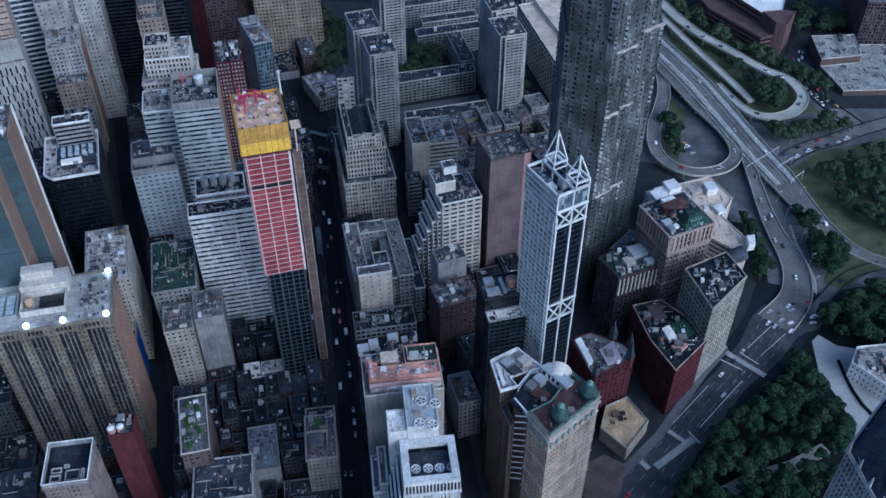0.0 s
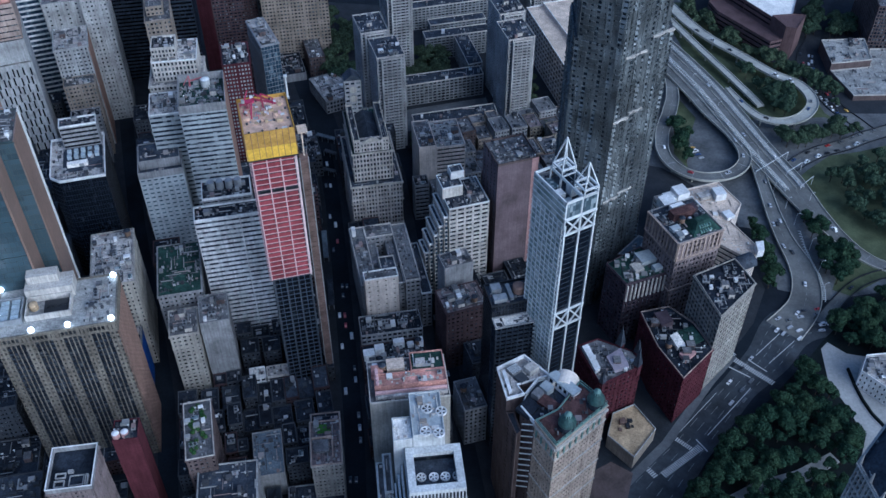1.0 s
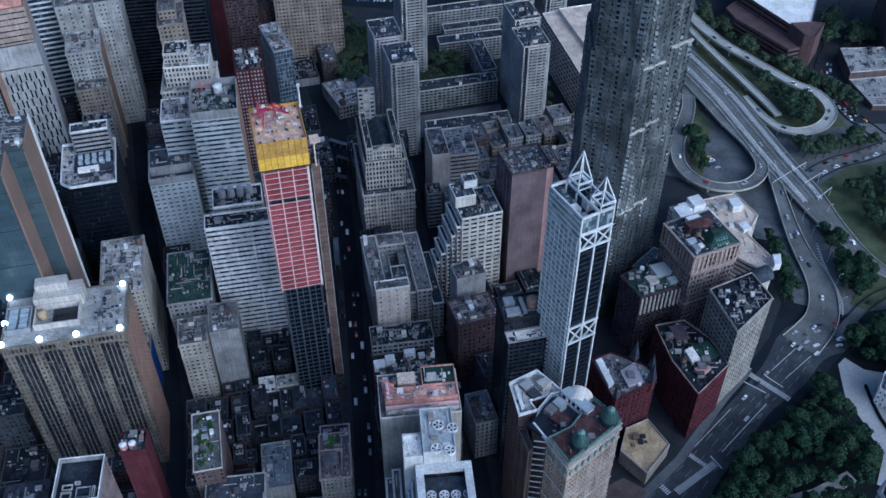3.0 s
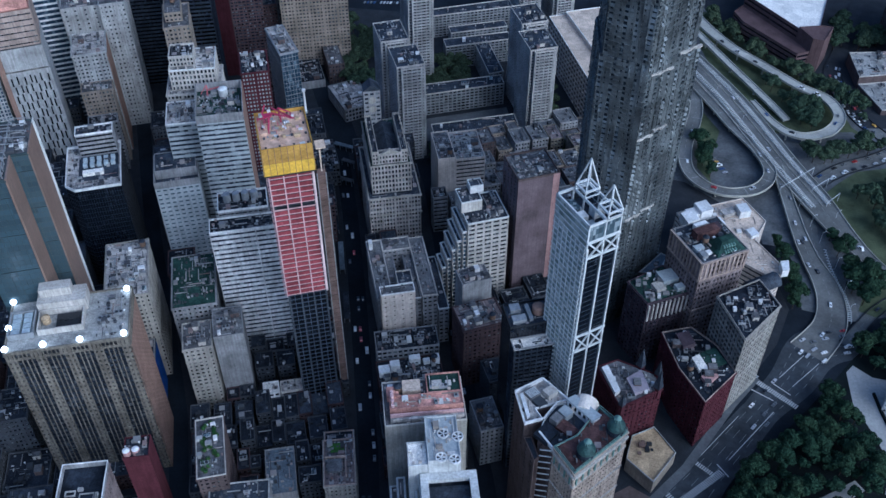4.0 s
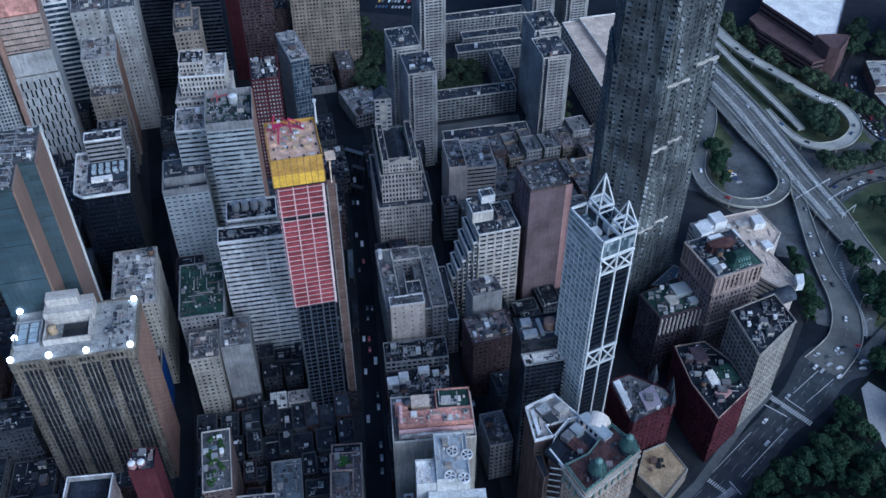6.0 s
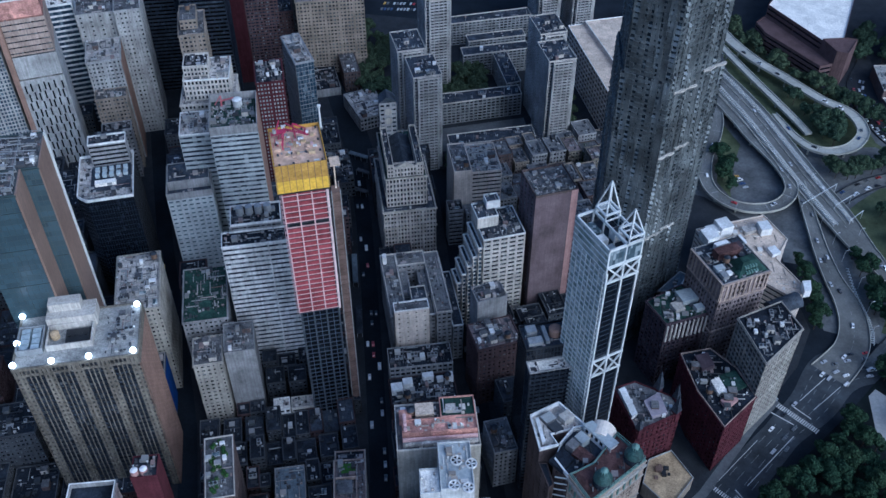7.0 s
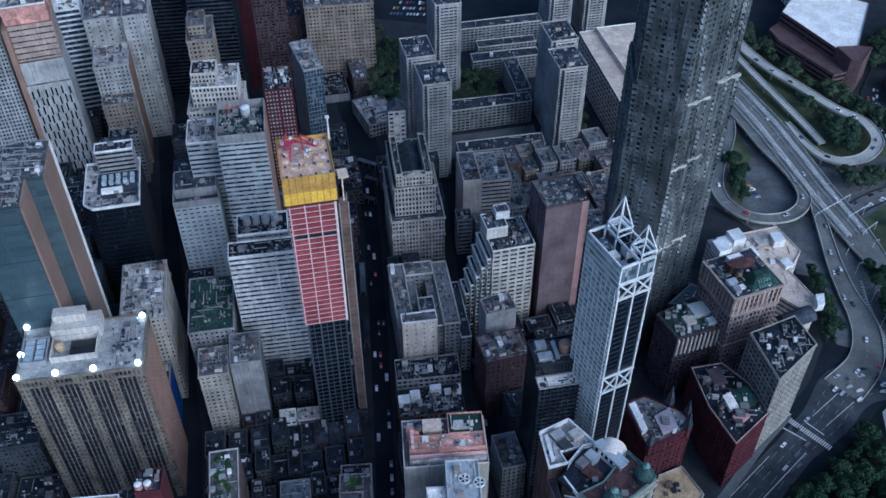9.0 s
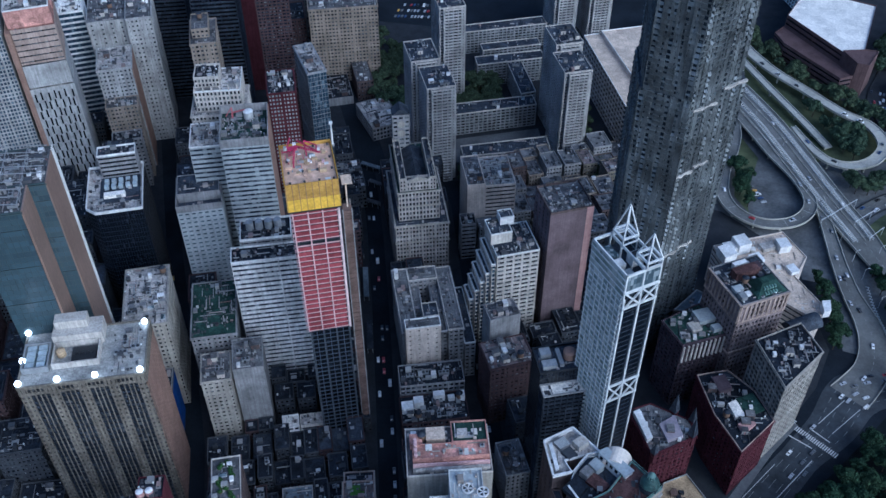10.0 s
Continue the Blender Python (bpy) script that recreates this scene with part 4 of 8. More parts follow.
# ---- the white lattice tower and the rippled steel tower ----
def lattice_tower():
    b = building("lattice_apartment_tower", (53.5, 336.1), 30.0, "slender white apartment tower with braced corners and an open steel crown", "apartment tower")
    w, d, H = 18.5, 27.0, 200.0
    core = Geo()
    core.box(0.4, 0.4, 0, w - 0.4, d - 0.4, 184)
    core.make("window_glass", M["glass_black"], b, "dark window walls")
    left = Geo()
    left.box(0.0, 1.3, 0, 0.38, d - 0.2, 199.2)
    left.make("glazed_side", M["frosted_side"], b, "pale glazed side wall")
    g = Geo()
    f = 3.4
    n = int(198 / f)
    fr = Geo()
    for k in range(n + 1):
        z = k * f
        if z < 184:
            fr.box(0.4, 0.2, z - 0.1, w - 0.4, 0.6, z + 0.1)
        g.box(-0.3, 0.4, z - 0.28, 0.5, d, z + 0.28)
        g.box(w - 0.5, 0.4, z - 0.1, w + 0.05, d, z + 0.1)
    g.make("floor_edge", M["white_steel"], b, "thin white floor edges", "stuff")
    fr.make("front_floor_edge", M["slab_dark"], b, "thin dark floor edges", "stuff")
    for x in (0.0, w / 2 - 0.6, w - 1.3):
        c = Geo()
        c.box(x + 0.2, -0.35, 0, x + 1.1, 0.6, 186)
        c.make("column", M["white_steel"], b, "white steel column")
    for k in range(8):
        c = Geo()
        y = 1.2 + k * (d - 2.2) / 7
        c.box(-0.4, y, 0, 0.5, y + 0.32, 186)
        c.make("mullion", M["white_steel"], b, "white steel mullion")
    for k in range(3):
        c = Geo()
        y = 2 + k * (d - 3) / 2
        c.box(w - 0.5, y, 0, w + 0.4, y + 0.8, 186)
        c.make("mullion", M["white_steel"], b, "white steel mullion")
    for z, h in ((114.0, 11.5), (180.2, 9.6)):
        for x0, x1 in ((0.65, w / 2), (w / 2, w - 0.65)):
            for p, q in (((x0, z), (x1, z + h)), ((x1, z), (x0, z + h))):
                c = Geo()
                c.bar((p[0], -0.5, p[1]), (q[0], -0.5, q[1]), 0.7)
                c.make("brace", M["white_steel"], b, "white diagonal brace")
        for zz in (z, z + h):
            c = Geo()
            c.box(0, -0.6, zz - 0.5, w, 0.2, zz + 0.5)
            c.make("band", M["white_steel"], b, "white steel band")
    g = Geo()
    g.box(0.6, 0.6, 183, w - 0.6, d - 0.6, 190)
    g.make("crown_base", M["glass_dim"], b, "dark glazed plant storey")
    g = Geo()
    g.box(0.5, 0.5, 190.02, w - 0.5, d - 0.5, 192.6)
    g.make("crown_floor", M["slate"], b, "dark roof floor inside the crown")
    for x0, y0, x1, y1, z, m, text in ((2.0, 2.2, 8.0, 8.5, 195.0, "blue_panel", "pale plant box"), (2.0, 10.5, 7.4, 15.0, 196.0, "white_paint", "white plant box"), (2.2, 17.0, 8.0, 24.5, 195.6, "glass_pale", "glazed roof house"), (10.6, 10.0, 16.5, 15.0, 197.5, "white_paint", "white plant box"), (11.4, 11.0, 15.6, 14.0, 198.4, "dark_metal", "dark fan deck")):
        c = Geo()
        c.box(x0, y0, 192.6, x1, y1, z)
        c.make("roof_plant", M[m], b, text)
    rim = Geo()
    for z0, z1 in ((199.2, 200.6), (189.6, 190.6)):
        for a in (rect(w, 0.7), rect(w, 0.7, 0, d - 0.7), rect(0.7, d), rect(0.7, d, w - 0.7, 0), rect(0.6, d, w * 0.5, 0)):
            rim.prism(a, z0, z1)
    for x in (0.0, w * 0.5, w - 0.7):
        for y in (0.0, d * 0.33, d * 0.66, d - 0.7):
            rim.box(x, y, 184, x + 0.7, y + 0.7, 200)
    rim.make("crown_rim", M["white_steel"], b, "white open steel crown")
    scr = Geo()
    scr.box(0.2, 0.1, 190, w * 0.48, 0.4, 199)
    scr.box(w - 0.4, 0.8, 190, w - 0.1, d - 0.8, 199)
    scr.box(w * 0.52, 0.1, 190, w - 0.2, 0.4, 199)
    scr.make("screen", M["glass_pale"], b, "pale glass crown screen")
    for cx, cy, tip in ((w - 4.3, 4.2, 216.0), (w - 5.0, d - 5.5, 219.5)):
        s = 3.9
        ring = ((cx - s, cy - s), (cx + s, cy - s), (cx + s, cy + s), (cx - s, cy + s))
        for i in range(4):
            (x0, y0), (x1, y1) = ring[i], ring[(i + 1) % 4]
            sp = Geo()
            sp.bar((x0, y0, 203.5), (x1, y1, 203.5), 0.9)
            sp.make("spire_bar", M["white_steel"], b, "bar of the open white steel spire")
            sp = Geo()
            sp.bar((x0, y0, 200.0), (x1, y1, 200.0), 0.6)
            sp.make("spire_bar", M["white_steel"], b, "bar of the open white steel spire")
            sp = Geo()
            sp.bar((x0, y0, 200.0), (x0, y0, 203.5), 0.6)
            sp.make("spire_bar", M["white_steel"], b, "bar of the open white steel spire")
            sp = Geo()
            sp.bar((x0, y0, 203.5), (cx, cy, tip), 0.55)
            sp.make("spire_bar", M["white_steel"], b, "bar of the open white steel spire")


def rippled_facade(g, poly, z0, z1, seed):
    """Steel bays that swell and sink as they climb, with a column of windows beside each."""
    n, fh = len(poly), 3.3
    fl = max(1, round((z1 - z0) / fh))
    fh = (z1 - z0) / fl
    for i in range(n):
        p, q = Vector(poly[i]), Vector(poly[(i + 1) % n])
        L = (q - p).length
        u = (q - p) / L
        nr = Vector((u.y, -u.x))
        cols = max(1, round(L / 3.7))
        cw = L / cols
        for c in range(cols):
            s = c * 0.9 + i * 4.1 + seed
            strong = c % 2 == 0
            for f in range(fl):
                z = z0 + f * fh
                k0 = z / 3.3
                h0 = math.sin(c * 12.9898 + round(k0) * 78.233 + i * 37.719 + seed) * 43758.5453
                jit = h0 - math.floor(h0)
                h1 = math.sin(c * 39.346 + round(k0) * 11.135 + i * 83.155 + seed) * 24634.634
                jit2 = h1 - math.floor(h1)
                wave = math.sin(s + 0.11 * k0 + 1.6 * math.sin(0.05 * k0 + s * 0.5))
                win = cw * ((0.46 if strong else 0.17) + 0.13 * wave + 0.24 * (jit - 0.5))
                if jit2 < (0.06 if strong else 0.42) or win < 0.2:
                    win = cw * 0.06
                at = c * cw + (cw - win) * (0.5 + 0.46 * math.sin(s * 1.3 + 0.16 * k0))
                swell = 0.2 + 0.55 * (0.5 + 0.5 * wave)
                f = k0
                lean = 0.55 * math.sin(1.7 * s + 0.31 * f + 2.0 * math.sin(0.11 * f + s)) + 0.5 * (jit - 0.5)
                low, high = max(0.06, swell + lean), max(0.06, swell - lean)
                for s0, s1, k in ((c * cw + 0.01, at, 1.0), (at + win, (c + 1) * cw, 0.8)):
                    ring = []
                    for z_, out in ((z, low * k), (z + fh * 0.97, high * k)):
                        ring.append([tuple(p + u * a + nr * o) + (z_,) for a, o in ((s0, out), (s1, out * 0.8), (s1, -0.3), (s0, -0.3))])
                    g.hexa(*ring)
                ring = []
                for z_, out in ((z - 0.02, low * 0.9), (z + fh * (0.22 + 0.45 * jit2), 0.08)):
                    ring.append([tuple(p + u * a + nr * o) + (z_,) for a, o in ((at, out), (at + win, out), (at + win, -0.3), (at, -0.3))])
                g.hexa(*ring)


def steel_tower():
    b = building("rippled_steel_tower", (70.0, 486.0), 0.0, "very tall apartment tower clad in rippled stainless steel", "apartment tower")
    tiers = (
        (0.0, 206.0, [(69.8, 474), (95, 462), (127, 485), (126, 525), (71.5, 515)]),
        (206.0, 268.0, [(71.5, 474), (95, 462), (123.5, 483.5), (123, 525), (73, 515)]),
    )
    for k, (z0, z1, pts) in enumerate(tiers):
        poly = ccw(world_poly(b, pts))
        c = Geo()
        c.prism(poly, z0, z1)
        c.make("window_glass", M["glass_dim"], b)
        g = Geo()
        rippled_facade(g, poly, z0, z1, 0.7)
        g.make("steel_panel", M["steel_skin"], b, "rippled stainless steel panels", "stuff")
        r = Geo()
        r.prism(inset(poly, 0.2), z1, z1 + 0.25)
        r.make("terrace_roof", M["slab_dark"], b)
    p, q = (Vector(v) for v in world_poly(b, [(95, 462), (127, 485)]))
    u = (q - p).normalized()
    nr = Vector((u.y, -u.x))
    for s0, s1, z in ((3, 19, 199.0), (23, 39.4, 206.2), (0.4, 12, 156.0), (12, 23, 158.5), (2, 14, 94.0), (14, 26, 96.0)):
        g = Geo()
        edge = [(s0 + (s1 - s0) * k / 8, 1.2 + 0.5 * math.sin(1.3 * k + z)) for k in range(9)]
        ring = [p + u * a + nr * o for a, o in edge] + [p + u * s1 - nr * 0.2, p + u * s0 - nr * 0.2]
        g.prism(ccw([tuple(v) for v in ring]), z - 0.5, z + 0.7)
        g.make("setback_ledge", M["pale_stone"], b, "pale wavy ledge at a setback")


lattice_tower()
steel_tower()
podium = building("podium_building", (112, 466), 0.0, "low podium with a blue-grey roof and a white steel frame", "building")
mass(podium, world_poly(podium, [(113, 466), (131, 464), (139, 479), (129.5, 485)]), 0, 47, style("punched", wall="brown_brick"), "blue_roof", coping="concrete")
g = Geo()
for _x0, _y0, _x1, _y1 in ((18.5, 1.5, 25.0, 13.0), (15.5, 2.5, 21.5, 14.0)):
    for _z in (47.5, 50.5):
        g.bar((_x0, _y0, _z), (_x1, _y1, _z), 0.5)
for _k in range(5):
    g.bar((18.5 + 1.6 * _k, 1.5 + 2.9 * _k, 50.5), (15.5 + 1.5 * _k, 2.5 + 2.9 * _k, 50.5), 0.4)
    g.bar((18.5 + 1.6 * _k, 1.5 + 2.9 * _k, 46.2), (18.5 + 1.6 * _k, 1.5 + 2.9 * _k, 50.5), 0.4)
g.make("roof_frame", M["white_steel"], podium, "white open steel roof frame")


# ---- the row along the broad avenue ----
def polygon_building(name, pts, h, label, st, roof="tar", category="building", par=0.9, coping=None, z0=0.0):
    b = building(name, pts[0], 0.0, label, category)
    mass(b, world_poly(b, pts), z0, h, st, roof, par, coping=coping)
    return b


columned = polygon_building("columned_corner_building", [(101.8, 445.9), (112.1, 426.5), (140.3, 438.0), (126, 462)], 58, "dark stone corner building with tall columns under its roof", style("piers", wall="plum_brick", bay=3.4, pw=1.3), "green_roof")
green_top = building("green_roofed_tower", (141.2, 432.1), 24.6, "old stone office tower with a green-tarred roof", "office building")
mass(green_top, rect(33.3, 34), 0, 88, style("piers", wall="mauve_stone", bay=2.8, pw=1.25, floor=4.1, sh=1.5, dep=0.7), "slate", coping="grey_stone")
college = polygon_building("pale_college_building", [(151.2, 543.6), (161.3, 513.1), (187.8, 493.5), (206.2, 476.9), (216.6, 487.7), (202.6, 515.8), (214.5, 536.1), (202.9, 561.8)], 33, "cream concrete college building with a pale cluttered roof", style("ribbon", wall="cream_wall", sh=2.2, floor=4.0), "cream_roof", coping="cream_wall")
red_block = polygon_building("red_brick_corner_block", [(121.5, 416.0), (127.7, 387.2), (130.3, 381.6), (139.2, 362.0), (161.4, 384.9), (153.9, 406.2), (140.4, 421.1)], 44, "dark red brick office block with pale cornice lines", style("piers", wall="red_brick", bay=3.0, pw=1.5, sh=1.6), "tar", coping="pink_stone")
pale_wedge = polygon_building("pale_wedge_tower", [(151.1, 420.9), (161.0, 386.1), (187.9, 414.4), (179.8, 436.4)], 72, "pale stone office tower with close windows towards the avenue", style("piers", wall="limestone", bay=3.6, floor=3.9, pw=1.15, sh=1.3, dep=0.4, glass="glass_dark"), "tar")
turreted = polygon_building("turreted_brick_building", [(78.7, 386.2), (89.1, 355.9), (115.3, 370.4), (112.8, 381.7), (91.4, 392.0)], 45, "turreted red brick and terracotta building with a grey roof", style("piers", wall="red_brick", bay=3.2, pw=1.6, sh=1.7), "gravel")
def turret(x, y, z, h, r):
    p = world_poly(turreted, [(x, y)])[0]
    g = Geo()
    g.drum(*p, z - 6, z + 2.5, r * 0.85, n=4)
    wall = g.make("turret_wall", M["red_brick"], turreted, "square brick turret")
    g = Geo()
    g.drum(*p, z + 2.5, z + h, r, 0.05, 4)
    g.make("turret_roof", M["slate"], wall, "steep pointed slate turret roof")


turret(112.6, 370.5, 44, 17, 3.2)
turret(104.5, 387.0, 44, 17, 3.2)
turret(114.0, 380.5, 44, 14, 2.6)
turret(90.0, 356.8, 44, 12, 2.4)
for _pts, _z, _m, _l in (([(94.7, 376.2), (104.2, 383.1), (107.5, 369.0), (98.2, 364.9)], 46.6, "lilac_roof", "pale lilac skylight roof"), ([(80.8, 383.4), (84.5, 385.4), (90.1, 366.4), (86.8, 364.1)], 47.4, "white_paint", "long white roof plant")):
    g = Geo()
    g.prism(ccw(world_poly(turreted, _pts)), 44.0, _z)
    g.make("roof_block", M[_m], turreted, _l)

corner_low = polygon_building("low_tan_roofed_building", [(100.9, 360.5), (95.7, 343.9), (109.6, 328.3), (125.7, 349.0), (115.2, 367.6)], 12, "low five-sided shop building with a tan roof", style("blank", wall="tan_brick"), "tan_roof", coping="concrete")


def twin_cupola_tower():
    b = building("twin_cupola_tower", (51.6, 271.7), 0.0, "old stone skyscraper with two green copper cupolas", "office tower")
    st = style("punched", wall="warm_stone", bay=2.15, floor=3.5, pw=1.05, sh=1.5, dep=0.55)
    mass(b, world_poly(b, [(51.6, 271.7), (79.3, 296.5), (66.5, 311), (54.4, 293.8), (42.6, 286.7)]), 0, 103, st, "rust_roof", coping="copper")
    side = style("punched", wall="brown_brick", bay=6.5, floor=3.5, pw=4.9, sh=1.9, dep=0.35)
    mass(b, world_poly(b, [(25.0, 321.5), (29.2, 301.7), (38.6, 305.0), (35.1, 311.3), (45.3, 315.0), (52.0, 317.0), (39.5, 330.5)]), 0, 100, side, "pale_roof", 1.4, coping="white_paint")
    mass(b, world_poly(b, [(45.9, 314.8), (38.9, 304.9), (36, 297), (42.5, 286.9), (54.2, 294), (62.2, 304.8), (52.2, 316.8)]), 0, 99, side, "slate", 1.0, coping="white_paint")
    mass(b, world_poly(b, [(29.2, 301.2), (34, 287), (36.4, 289.5), (33.4, 301.6)]), 0, 90, side, "slate")
    for k in range(12):
        g = Geo()
        p, q = world_poly(b, [(36.6, 290.0), (42.2, 287.2)])
        g.bar((*p, 40 + k * 5), (*q, 43 + k * 5), 0.5)
        g.make("fire_stair", M["white_steel"], b, "pale fire stair flight")
    vault = Geo()
    a, c = (Vector(v) for v in world_poly(b, [(58.3, 308.6), (61.2, 316.6)]))
    ax = (c - a).normalized()
    pr = Vector((-ax.y, ax.x))
    ring = [(math.cos(math.pi * k / 12) * 6.6, math.sin(math.pi * k / 12) * 7.2) for k in range(13)]
    vault.hexa([(a.x + pr.x * r, a.y + pr.y * r, 98.3 + h) for r, h in ring], [(c.x + pr.x * r, c.y + pr.y * r, 98.3 + h) for r, h in ring])
    vault.make("vaulted_roof", M["vault_cream"], b, "cream barrel-vaulted roof house")
    dormer = Geo()
    dormer.prism(ccw(world_poly(b, [(50.8, 314.0), (62.6, 301.0), (66.4, 304.2), (55.0, 316.4)])), 98.05, 104.2)
    dormer = dormer.make("roof_gallery", M["white_paint"], b, "white roof gallery with a row of small windows")
    p, q = (Vector(v) for v in world_poly(b, [(50.8, 314.0), (62.6, 301.0)]))
    u = (q - p).normalized()
    for k in range(5):
        g = Geo()
        g.along(p, u, Vector((u.y, -u.x)), 1.4 + k * 3.2, 3.2 + k * 3.2, -0.1, 0.08, 100.6, 103.0)
        g.make("window", M["glass_black"], dormer, "small dark window")
    g = Geo()
    g.prism(ccw(world_poly(b, [(50.3, 314.2), (62.4, 300.4), (67.0, 304.4), (55.0, 317.0)])), 104.2, 104.7)
    g.make("cornice", M["blue_panel"], dormer, "pale blue flat gallery roof")
    for pts, z, m, text in (([(33.4, 295.6), (39.6, 302.6), (45.8, 297.4), (39.6, 289.6)], 100.4, "tar", "dark tarred roof square"),
                            ([(44.5, 300.4), (49.0, 305.5), (56.0, 298.5), (51.5, 294.3)], 100.0, "rust_roof", "red-brown roof terrace"),
                            ([(46.0, 308.6), (49.6, 312.4), (53.6, 308.0), (49.6, 304.4)], 102.5, "blue_panel", "pale blue lean-to"),
                            ([(41.6, 304.4), (45.2, 308.4), (48.4, 305.0), (45.0, 301.4)], 101.8, "grey_stone", "grey roof hut")):
        g = Geo()
        g.prism(ccw(world_poly(b, pts)), 98.05, z)
        g.make("roof_patch", M[m], b, text)
    # The slab_dark block stands in for the shade of a roof recess.
    for pts, z, m, text in (([(29.5, 321.0), (34.0, 324.4), (38.0, 319.6), (33.4, 316.2)], 101.4, "gravel", "low grey roof shed"),
                            ([(33.2, 316.0), (37.6, 319.4), (41.4, 314.6), (37.0, 311.9)], 100.6, "slab_dark", "dark raised block in place of a shaded roof recess"),
                            ([(38.6, 321.0), (43.4, 324.6), (46.8, 320.8), (42.0, 317.2)], 102.6, "pale_stone", "pale stair house"),
                            ([(27.4, 319.6), (29.0, 321.0), (32.2, 306.6), (30.6, 305.4)], 100.4, "white_paint", "long white roof kerb")):
        g = Geo()
        g.prism(ccw(world_poly(b, pts)), 98.6, z)
        g.make("roof_shed", M[m], b, text)
    for k in range(9):
        g = Geo()
        x, y = world_poly(b, [(29.9 + k * 0.55, 320.4 + k * 0.42)])[0]
        g.bar((x, y, 101.6), (x + 3.2, y - 3.9, 101.6), 0.28)
        g.make("shed_rib", M["white_steel"], b, "pale rib of the roof shed")
    for ends in (((25.0, 321.5), (39.5, 330.5)), ((39.5, 330.5), (52.0, 317.0)), ((29.4, 301.9), (38.4, 305.0)), ((38.9, 304.9), (45.7, 314.7)), ((36.2, 297.0), (42.5, 287.2)), ((45.6, 315.0), (51.8, 316.9)), ((25.2, 321.0), (29.3, 302.2))):
        p, q = (Vector(v) for v in world_poly(b, ends))
        g = Geo()
        g.bar((p.x, p.y, 100.3), (q.x, q.y, 100.3), 0.9)
        g.make("roof_kerb", M["white_paint"], b, "broad white roof kerb")
    for ends in (((51.9, 272.4), (79.0, 296.7)), ((51.6, 272.3), (43.0, 286.4)), ((78.9, 297.0), (66.6, 310.6))):
        p, q = (Vector(v) for v in world_poly(b, ends))
        for z, m in ((103.3, "copper"), (104.7, "copper")):
            g = Geo()
            g.bar((p.x, p.y, z), (q.x, q.y, z), 0.25)
            g.make("copper_rail", M[m], b, "green copper roof rail")
    for ends in (((51.6, 271.7), (79.3, 296.5)), ((42.6, 286.7), (51.6, 271.7))):
        p, q = (Vector(v) for v in world_poly(b, ends))
        L = (q - p).length
        u = (q - p) / L
        for z, h, out in ((98.0, 1.6, 0.9), (90.5, 0.8, 0.5), (74.0, 0.7, 0.45), (56.0, 0.7, 0.45), (38.0, 0.7, 0.45)):
            g = Geo()
            g.along(p, u, Vector((u.y, -u.x)), -0.3, L + 0.3, -0.2, out, z, z + h)
            g.make("belt_course", M["pale_stone"], b, "projecting stone belt course")
        for k in range(int(L / 4.3)):
            g = Geo()
            g.along(p, u, Vector((u.y, -u.x)), 1.6 + k * 4.3, 2.5 + k * 4.3, -0.2, 0.55, 90.9, 98.0)
            g.make("bracket", M["copper"], b, "green copper bracket under the roof edge")
    dirv = Vector((79.3 - 51.6, 296.5 - 271.7)).normalized()
    for k in range(13):
        x, y = world_poly(b, [(51.9 + dirv.x * (1 + 2.85 * k), 272.4 + dirv.y * (1 + 2.85 * k))])[0]
        g = Geo()
        g.drum(x, y, 102.9, 104.6, 0.35, 0.3, 6)
        g.make("baluster", M["copper"], b, "green copper roof baluster")
    for (x, y) in ((57.6, 283.0), (73.2, 297.0)):
        o = world_poly(b, [(x, y)])[0]
        g = Geo()
        g.drum(*o, 102.0, 106.0, 4.4, n=14)
        g.make("cupola_drum", M["slate"], b, "dark cupola drum")
        g = Geo()
        for k in range(7):
            a0, a1 = k / 7 * 1.35, (k + 1) / 7 * 1.35
            g.drum(*o, 106.0 + 4.8 * math.sin(a0), 106.0 + 4.8 * math.sin(a1), 4.6 * math.cos(a0), 4.6 * math.cos(a1), 16)
        dome = g.make("cupola_dome", M["verdigris"], b, "dark verdigris dome", smooth=True)
        for k in range(8):
            t = k * 0.7854
            g = Geo()
            g.drum(o[0] + 1.5 * math.cos(t), o[1] + 1.5 * math.sin(t), 110.0, 112.6, 0.25, n=6)
            g.make("lantern_column", M["copper"], dome)
        g = Geo()
        g.drum(*o, 112.6, 114.4, 1.9, 0.25, 12)
        g.make("lantern_cap", M["copper"], dome, "pale green copper lantern cap")


